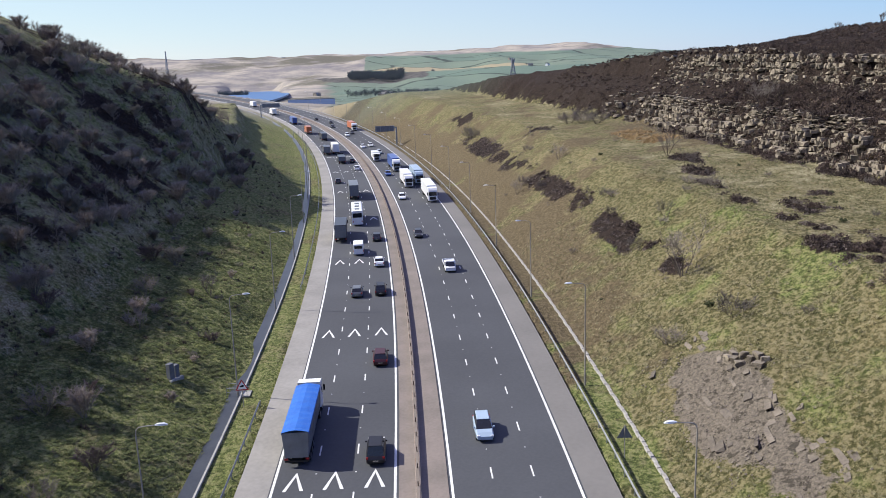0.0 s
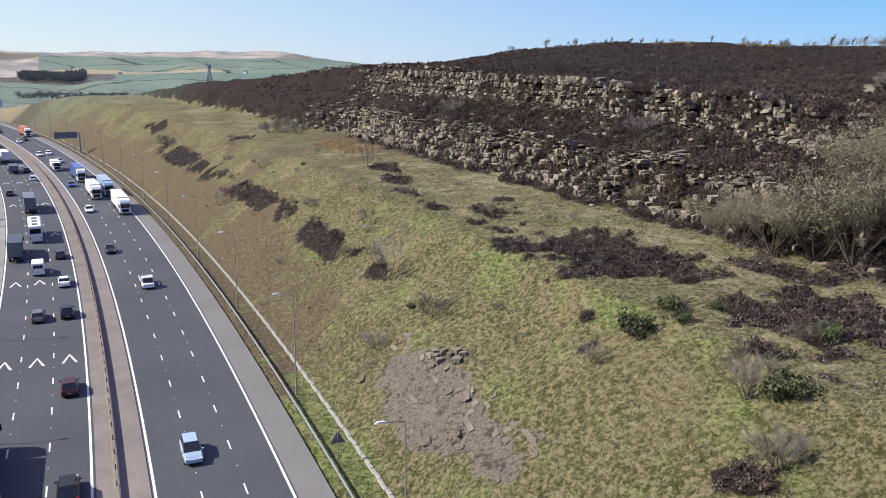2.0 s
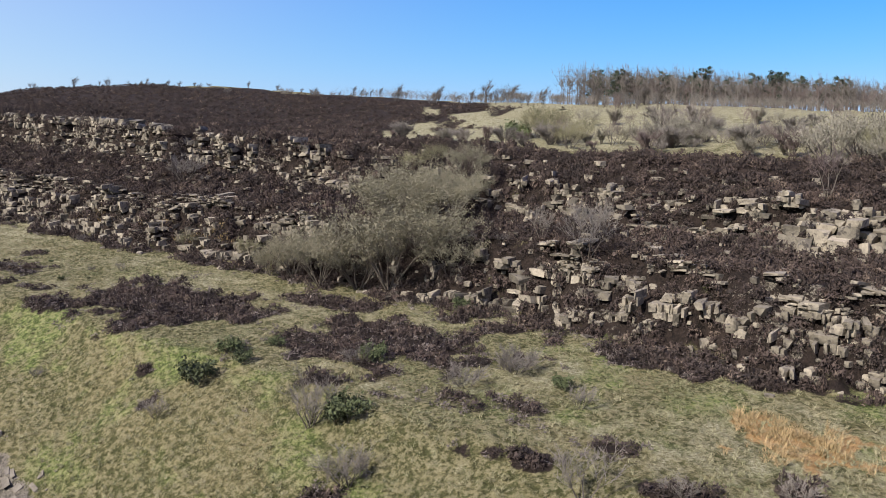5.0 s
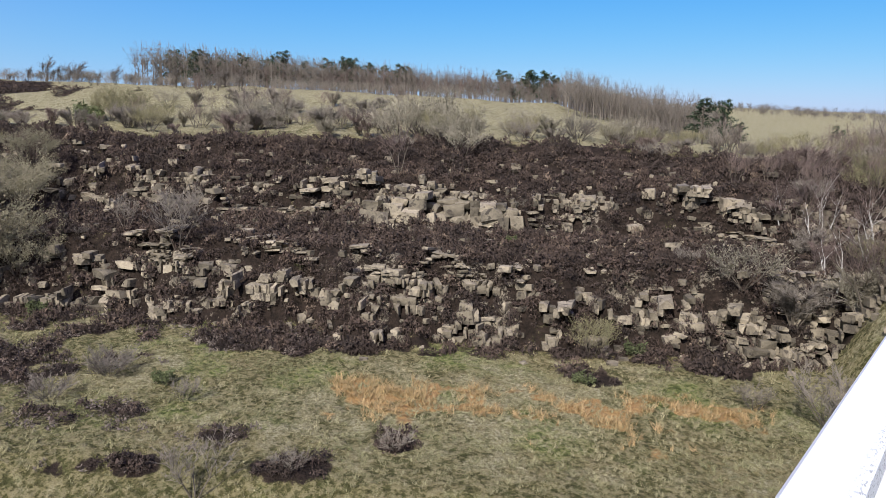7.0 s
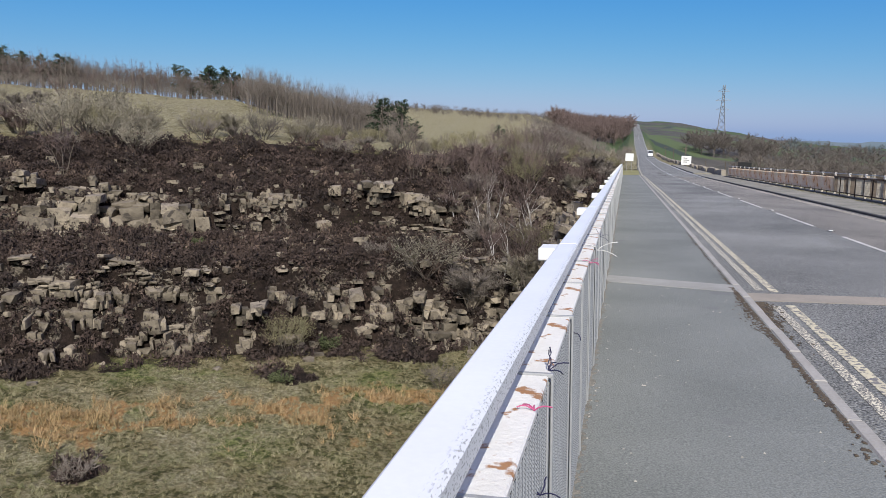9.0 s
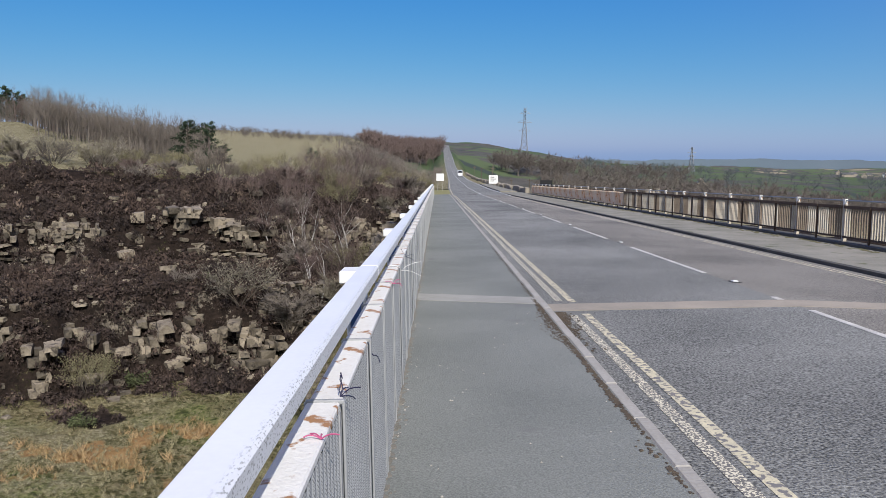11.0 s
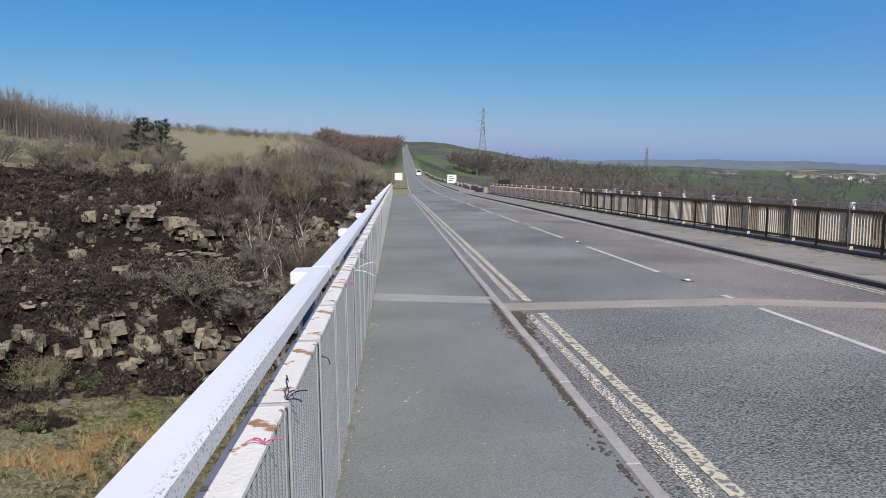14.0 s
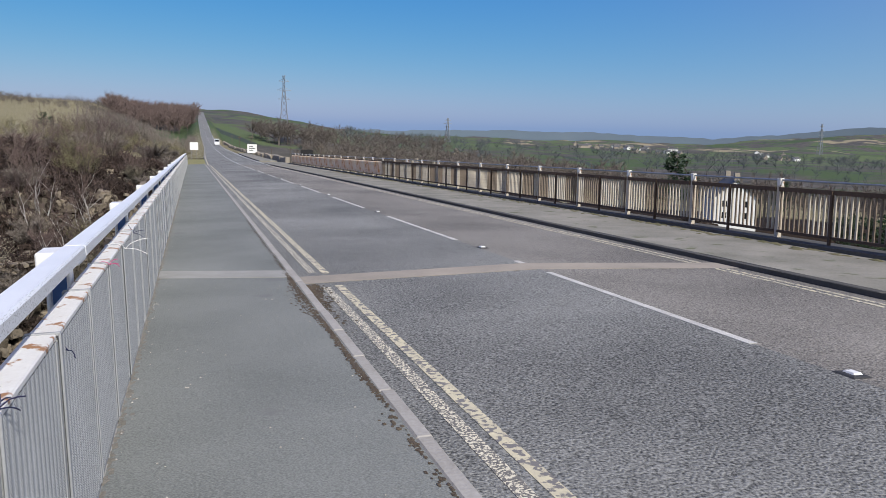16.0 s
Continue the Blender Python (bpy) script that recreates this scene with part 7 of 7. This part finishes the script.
def pickup(label):
    """Flatbed: origin at the tail, the cab leads along +y."""
    root = thing("pickup_truck", label, "truck", "vehicles on the motorway")
    part("cab", B().loft([section(0.95, 0.35, 1.9, 3.3, 0.1), section(0.98, 0.35, 1.95, 3.6, 0.15), section(0.95, 0.35, 1.9, 4.5, 0.22)]), PAINTS["white"], root, bevel=0.03)
    part("bonnet", B().loft([section(0.95, 0.35, 1.15, 4.4, 0.08), section(0.9, 0.35, 0.95, 5.4, 0.1)]), PAINTS["white"], root, bevel=0.03)
    part("windscreen", B().add([(-0.8, 5.0, 1.12), (0.8, 5.0, 1.12), (0.68, 4.52, 1.75), (-0.68, 4.52, 1.75)], [(0, 1, 2, 3)]), WIN, root)
    part("bed", B().box(-1.0, 1.0, 0.0, 3.25, 0.75, 0.9), DGREY, root)
    for s in (-1, 1):
        part("side_board", B().box(s * 1.0 - 0.03, s * 1.0 + 0.03, 0.0, 3.25, 0.9, 1.25), PAINTS["white"], root)
        part("side_window", B().box(s * 0.955 - 0.015, s * 0.955 + 0.015, 3.6, 4.35, 1.2, 1.7), WIN, root)
        part("headlight", B().box(s * 0.7 - 0.14, s * 0.7 + 0.14, 5.36, 5.43, 0.65, 0.82), HEAD, root)
    part("tailboard", B().box(-1.0, 1.0, -0.03, 0.03, 0.9, 1.25), PAINTS["white"], root)
    part("headboard", B().box(-0.95, 0.95, 3.2, 3.26, 0.9, 1.75), BLACK, root)
    wheels(root, (-0.85, 0.85), (0.9, 4.5))
    return root


def drive(ob, u, lane, away=True):
    ob.matrix_world = mlay(u, lane, 0, 0 if away else math.pi)


L1, L2, L3, R3, R2, R1 = -11.9, -8.3, -4.5, 4.3, 7.9, 11.6
drive(lorry("white", "grey", "tipper lorry with a grey body and blue sheeted load", 11.0, 3.9, "tipper"), 70, L1)
drive(car("black", "black off-road car seen from behind", 4.5, 1.85), 71.5, L3)
drive(car("red", "dark red car with a black roof", 4.4, 1.6), 96, L3)
drive(car("grey", "dark grey hatchback on the motorway", 4.3, 1.5), 125.5, L2)
drive(car("black", "black off-road car seen from behind", 4.6, 1.7), 126, L3)
drive(car("white", "white saloon car in the fast lane", 4.6, 1.45, False), 144, L3)
drive(van("white", "white panel van in the middle lane", 5.6, 2.3), 154, L2)
drive(car("dark", "dark hatchback in the fast lane", 4.2, 1.5), 164.5, L3)
drive(lorry("dark", "dark", "dark curtain-sided lorry with a pale roof", 8.5, 3.8), 163, L1)
drive(coach("white", "white and blue coach with roof hatches"), 179, L2)
drive(lorry("white", "grey", "grey-backed box lorry with a white roof", 9.5, 4.0), 213, L2)
drive(car("dark", "dark car in the slow lane", 4.2, 1.5), 244, L1)
drive(car("white", "white hatchback in the fast lane", 4.2, 1.5), 270, L3)
drive(lorry("dark", "dark", "dark flatbed lorry with equipment", 7.5, 2.6), 286, L2)
drive(car("dark", "dark car in the fast lane", 4.2, 1.5), 290, L3)
drive(lorry("white", "white", "white box lorry driving away uphill", 9.0, 4.0), 315, L2)
drive(lorry("dark", "dark", "dark skip lorry in the slow lane", 8.0, 3.3), 313, L1)
drive(lorry("dark", "dark", "dark tanker lorry driving away uphill", 9.0, 3.4), 366, L2)
drive(lorry("orange", "orange", "orange box lorry in the slow lane", 8.0, 3.8), 398, L1)
drive(lorry("blue", "blue", "blue box lorry in the slow lane", 10.0, 4.0), 456, L1)
drive(lorry("white", "white", "white box lorry driving away uphill", 9.0, 4.0), 530, L1)
drive(lorry("white", "white", "white box lorry driving away uphill", 9.0, 4.0), 612, L2)
drive(car("pale_blue", "pale blue people carrier coming closer", 4.5, 1.65), 75, 6.2, False)
pk = pickup("white flatbed pickup with an open back")
drive(pk, 141, R2, False)
drive(car("dark", "dark grey hatchback on the motorway", 4.2, 1.5), 165.5, R3, False)
drive(car("white", "white hatchback coming down the motorway", 4.2, 1.5), 211, R3, False)
drive(lorry("white", "white", "long white articulated lorry", 13.2, 4.1), 219, R1, False)
drive(lorry("white", "white", "white tanker lorry coming down the motorway", 11.0, 3.9), 241, R2, False)
drive(lorry("pale_blue", "pale_blue", "pale blue articulated lorry", 12.0, 4.1), 247, R1, False)
drive(lorry("white", "blue", "blue curtain-sided articulated lorry", 13.0, 4.2), 276, R2, False)
drive(car("blue", "blue hatchback coming down the motorway", 4.1, 1.5), 254, R3, False)
drive(lorry("white", "white", "white box van lorry", 5.5, 3.2), 296, R3, False)
for u, lane, c in ((333, R3, "white"), (383, R3, "white"), (311, R2, "silver"), (336, R2, "white"), (391, R2, "dark"), (430, R3, "dark"), (455, R2, "dark"), (480, R3, "black")):
    drive(car(c, {"white": "small white car", "silver": "silver car", "dark": "dark car", "black": "black car"}[c] + " coming down the motorway"), u, lane, False)
drive(lorry("white", "orange", "white and orange articulated lorry", 12.0, 4.1), 420, R1, False)


# ---- far things ----
def sky_place(a, e, d):
    """The point at bearing a, elevation e and distance d from the eye."""
    return Vector((-math.sin(radians(a)) * d, math.cos(radians(a)) * d, EYE + d * math.tan(radians(e))))


def ground_at(a, d):
    p = sky_place(a, 0, d)
    return Vector((p.x, p.y, float(land(np.array([p.x]), np.array([p.y]))[0])))


def lattice(name, base, height, wide, label, cat, m, arms=(), thick=0.06, levels=9):
    root = thing(name, label, cat, at=Matrix.Translation(base))
    half = lambda t: wide / 2 * (1 - 0.82 * min(1, t * 1.25)) + wide * 0.02
    legs = [(-1, -1), (1, -1), (1, 1), (-1, 1)]
    for sx, sy in legs:
        b = B()
        for k in range(levels):
            t0, t1 = k / levels, (k + 1) / levels
            b.tube((sx * half(t0), sy * half(t0), t0 * height), (sx * half(t1), sy * half(t1), t1 * height), thick * 1.5, None, 4)
        part("leg", b, m, root)
    b = B()
    for k in range(levels):
        t0, t1 = k / levels, (k + 1) / levels
        for i in range(4):
            (x0, y0), (x1, y1) = legs[i], legs[(i + 1) % 4]
            b.tube((x0 * half(t0), y0 * half(t0), t0 * height), (x1 * half(t1), y1 * half(t1), t1 * height), thick, None, 3)
            b.tube((x1 * half(t0), y1 * half(t0), t0 * height), (x0 * half(t1), y0 * half(t1), t1 * height), thick, None, 3)
    part("bracing", b, m, root)["kind"] = "stuff"
    for t, w in arms:
        part("arm", B().tube((-w, 0, t * height), (w, 0, t * height), thick * 1.6, None, 4).tube((-w, 0, t * height), (0, 0, (t + 0.05) * height), thick, None, 3).tube((w, 0, t * height), (0, 0, (t + 0.05) * height), thick, None, 3), m, root)
    return root


PYL = mat("pylon_steel", (0.24, 0.26, 0.29), (0.20, 0.22, 0.25), 0.6, 1, 10, 0)
g = ground_at(-6.2, 700)
lattice("pylon", g, float(sky_place(0, 3.18, 700).z - g.z), 8.0, "tall steel lattice power pylon on the hill", "pylon", PYL, ((0.62, 5), (0.76, 6), (0.9, 4.5)), 0.13, 10)
g = ground_at(-17.7, 1500)
lattice("pylon", g, max(30, float(sky_place(0, 0.55, 1500).z - g.z)), 9.0, "far steel lattice power pylon", "pylon", PYL, ((0.62, 7), (0.76, 8), (0.9, 6)), 0.26, 7)
g = ground_at(-42.6, 1900)
lattice("pylon", g, max(36, float(sky_place(0, 0.75, 1900).z - g.z)), 9.0, "far steel lattice power pylon", "pylon", PYL, ((0.62, 7), (0.76, 8), (0.9, 6)), 0.26, 7)
g = ground_at(111.8, 450)
mast = lattice("radio_mast", g, max(12, float(sky_place(0, 0.92, 450).z - g.z)), 3.2, "grey lattice telephone mast with aerials at its head", "mast", PYL, (), 0.11, 8)
hgt = max(12, float(sky_place(0, 0.92, 450).z - g.z))
for k, a in enumerate((0.3, 2.4, 4.5)):
    part("aerial", B().box(-0.2, 0.2, -0.12, 0.12, hgt - 2.2, hgt + 0.3, Matrix.Rotation(a, 4, "Z") @ Matrix.Translation((0.9, 0, 0))), PYL, mast)
    part("dish", B().tube((0.7 * math.cos(a + 1), 0.7 * math.sin(a + 1), hgt - 4), (0.95 * math.cos(a + 1), 0.95 * math.sin(a + 1), hgt - 4), 0.5, None, 10), PYL, mast)
g = ground_at(135.4, 3600)
lattice("radio_mast", g, max(60, float(sky_place(0, 2.45, 3600).z - g.z)), 8.0, "thin mast on the far moor", "mast", PYL, (), 0.8, 6)
# last ridges of the distance, with the haze painted as their base colour
RIDGE = mat("hazed_ridge", (0.155, 0.20, 0.255), (0.14, 0.185, 0.235), 1.0, 0.001, 0.01, 0)
RIDGEW = mat("hazed_moor", (0.30, 0.31, 0.32), (0.25, 0.265, 0.28), 1.0, 0.001, 0.01, 0)


def ridge(name, keys, d, m, label, seed):
    a = np.arange(keys[0][0], keys[-1][0] + 0.01, 0.25)
    e = np.interp(a, [k[0] for k in keys], [k[1] for k in keys]) + 0.05 * wave(a * 40, a * 0, 90, seed) + 0.015 * wave(a * 40, a * 0, 22, seed + 1)
    b = B()
    v = []
    for q, w in zip(a, e):
        v += [sky_place(float(q), -2.5, d), sky_place(float(q), float(w), d), sky_place(float(q), float(w) - 0.3, d + 80), sky_place(float(q), -2.5, d + 80)]
    n = len(a)
    f = [(4 * i + k, 4 * i + 4 + k, 4 * i + 4 + (k + 1) % 4, 4 * i + (k + 1) % 4) for i in range(n - 1) for k in range(4)]
    b.add(v, f)
    solid(name, b, m, label, "hills", kind="structure")


ridge("backdrop_east", ((-75, 0.5), (-50, 0.62), (-46, 0.62), (-43, 0.32), (-40, -0.05), (-36, -0.42), (-28, -0.22), (-22, -0.2), (-14, -0.42), (-8, -0.5), (-3, -0.6)), 4600, RIDGE, "ridge in the far distance with blue-grey haze in its colour", 1)
ridge("backdrop_west", ((96, 0.6), (104, 1.2), (116, 1.75), (124, 1.88), (132, 1.86), (140, 1.95), (160, 2.0)), 4700, RIDGEW, "moor ridge in the far distance with pale haze in its colour", 3)
# reservoir and dam
b, n = B(), 24
ring = [sky_place(130.0 + 2.5 * math.cos(6.283 * k / n), 0, 2000 + 1000 * math.sin(6.283 * k / n)) for k in range(n)]
top = EYE - 19.5
b.add([(p.x, p.y, top) for p in ring] + [(p.x, p.y, top - 3) for p in ring], [tuple(range(n))] + [(k, n + k, n + (k + 1) % n, (k + 1) % n) for k in range(n)])
solid("water", b, M["water"], "reservoir below the moor, reflected sky blue put into its colour", "water", kind="structure")
dam = thing("dam", "long dark dam wall of the reservoir", "dam", at=Matrix.Translation(sky_place(126.0, 0, 985).xy.to_3d()) @ Matrix.Rotation(radians(126), 4, "Z"))
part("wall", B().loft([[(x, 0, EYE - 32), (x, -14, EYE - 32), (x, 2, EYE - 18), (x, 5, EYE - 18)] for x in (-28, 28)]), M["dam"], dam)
part("parapet", B().box(-28, 28, 3, 5, EYE - 18, EYE - 17), M["concrete"], dam)

STONE = mat("house_stone", (0.34, 0.30, 0.24), (0.26, 0.23, 0.19), 0.9, 0.5, 6, 0.2)
RENDER = mat("white_render", (0.78, 0.78, 0.76), (0.70, 0.70, 0.68), 0.8, 0.5, 6, 0.1)
SLATE = mat("slate", (0.12, 0.12, 0.125), (0.085, 0.086, 0.09), 0.7, 0.8, 6, 0.2)


def house(a, d, turn, w=9.0, l=12.0, wall=5.0, roof=3.0, m=None, sink=0.3, label="stone farmhouse with a slate roof", windows=True, lift=0.0):
    g = ground_at(a, d)
    root = thing("house", label, "house", "far houses", at=Matrix.Translation(g + Vector((0, 0, lift))) @ Matrix.Rotation(radians(a + turn), 4, "Z"))
    m = m or STONE
    part("wall", B().loft([[(-w / 2, y, -4), (w / 2, y, -4), (w / 2, y, wall), (0, y, wall + roof), (-w / 2, y, wall)] for y in (-l / 2, l / 2)]), m, root)
    for s in (-1, 1):
        v = [(0, -l / 2 - 0.4, wall + roof + 0.25), (s * (w / 2 + 0.4), -l / 2 - 0.4, wall - 0.1), (s * (w / 2 + 0.4), l / 2 + 0.4, wall - 0.1), (0, l / 2 + 0.4, wall + roof + 0.25)]
        v += [(p[0], p[1], p[2] - 0.2) for p in v]
        f = [(0, 1, 2, 3), (7, 6, 5, 4), (0, 4, 5, 1), (1, 5, 6, 2), (2, 6, 7, 3), (3, 7, 4, 0)]
        part("roof", B().add(v, f if s > 0 else [q[::-1] for q in f]), SLATE, root, "dark slate roof slope")
    for y in (-l / 2 + 0.7, l / 2 - 0.7):
        part("chimney", B().box(-0.5, 0.5, y - 0.45, y + 0.45, wall + roof - 0.6, wall + roof + 1.5), STONE, root)
    if windows:
        for x, z in itertools.product((-w * 0.25, w * 0.25), (1.0, 3.3)):
            part("window", B().box(x - 0.5, x + 0.5, -l / 2 - 0.06, -l / 2 + 0.02, z, z + 1.2), WIN, root)
    return root


house(-37.4, 175, 12, 8.5, 10, 5.0, 3.6, RENDER, label="white gabled house with dark chimneys beyond the bridge", lift=0)
house(-16.0, 330, 50, 8, 13, 4.0, 2.6, label="stone cottage with a grey roof among trees")
house(-15.2, 340, -30, 7, 10, 4.2, 2.6, label="stone cottage with a grey roof among trees")
house(-19.8, 620, 40, 9, 14, 5, 3, RENDER, label="pale house on the wooded hill")
house(-18.4, 700, 10, 9, 12, 5, 3, label="stone house on the wooded hill")
for i in range(26):
    house(-rp.uniform(26, 34), rp.uniform(1650, 2100), rp.uniform(0, 180), 10, rp.uniform(10, 22), 5, 3, RENDER if i % 3 == 0 else STONE, label="small house of a far village", windows=False)
for i in range(9):
    house(-rp.uniform(38.5, 42), rp.uniform(1500, 1900), rp.uniform(0, 180), 10, 14, 5, 3, RENDER if i % 2 else STONE, label="farmhouse on the far hillside", windows=False)
for a, d in ((119.8, 1600), (120.4, 1620), (121.0, 1580), (119.2, 1650), (120.8, 1700), (118.3, 1680), (114.9, 2100), (114.4, 2110), (110.6, 2600), (109.4, 2620), (112.0, 3400), (117.4, 2900), (125.6, 1900)):
    house(a, d, rp.uniform(0, 180), 10, 16, 5, 3, RENDER if rp.random() < 0.4 else STONE, label="stone farm on the far hillside", windows=False)


# ---- beside the country road ----
def road_at(y, off, dz=0.0):
    return Vector((float(np.interp(y, ROAD_Y, ROAD_X)) + off, y, float(road_z(y)) + dz))


vn = van("white", "white van coming along the country road", 5.4, 2.4)
vn.matrix_world = Matrix.Translation(road_at(330, 1.9, -0.1)) @ Matrix.Rotation(math.pi, 4, "Z")


def board(pos, w, h, low, label, m, face=None, bars=0):
    root = thing("road_sign", label, "road sign", "signs by the country road", at=Matrix.Translation(pos))
    for x in (-w * 0.3, w * 0.3):
        part("post", B().tube((x, 0.06, -0.4), (x, 0.06, low + h), 0.04, None, 6), POLE, root)
    part("plate", B().box(-w / 2, w / 2, -0.02, 0.02, low, low + h), m, root, bevel=0.008)
    if face:
        part("panel", B().box(-w * 0.44, w * 0.44, -0.03, -0.022, low + 0.06 * h, low + 0.94 * h), face, root)
    for k in range(bars):
        part("word_bar", B().box(-w * 0.32, w * (0.1 + 0.2 * (k % 2)), -0.04, -0.032, low + h * (0.72 - 0.22 * k), low + h * (0.80 - 0.22 * k)), M["white"] if face is not RENDER else BLACK, root)


board(road_at(104, -4.5), 1.0, 0.95, 1.2, "white road sign at the end of the bridge", M["white"])
board(road_at(150, 5.2), 1.7, 1.6, 0.35, "white road sign with unreadable writing on two posts", M["white"], RENDER, 3)
board(road_at(112, 10.4), 1.7, 1.2, 0.2, "dark back of a road sign with braces", BLACK)
for k in range(7):
    pt = road_at(180 + 34 * k, 8.5 if k % 2 else 22)
    pole = thing("wooden_pole", "wooden service pole beside the field", "pole", "service poles", at=Matrix.Translation((pt.x, pt.y, float(land(np.array([pt.x]), np.array([pt.y]))[0]))))
    part("post", B().tube((0, 0, -0.4), (0, 0, 7.5), 0.12, 0.09, 7), M["bark"], pole)
    part("crossarm", B().box(-0.7, 0.7, -0.05, 0.05, 6.9, 7.05), M["bark"], pole)
b = B()
for i in range(200):
    y = 100 + i * 1.5
    p = road_at(y, 6.4 + 0.25 * math.sin(i * 0.7))
    j = Matrix.Translation(p) @ Matrix.Rotation(rp.uniform(-0.2, 0.2), 4, "Z")
    b.box(-0.25, 0.25, -0.8, 0.8, -0.6, rp.uniform(0.35, 0.6), j)
solid("field_wall", b, STONE, "low broken dry-stone wall beside the road", "wall", kind="stuff")
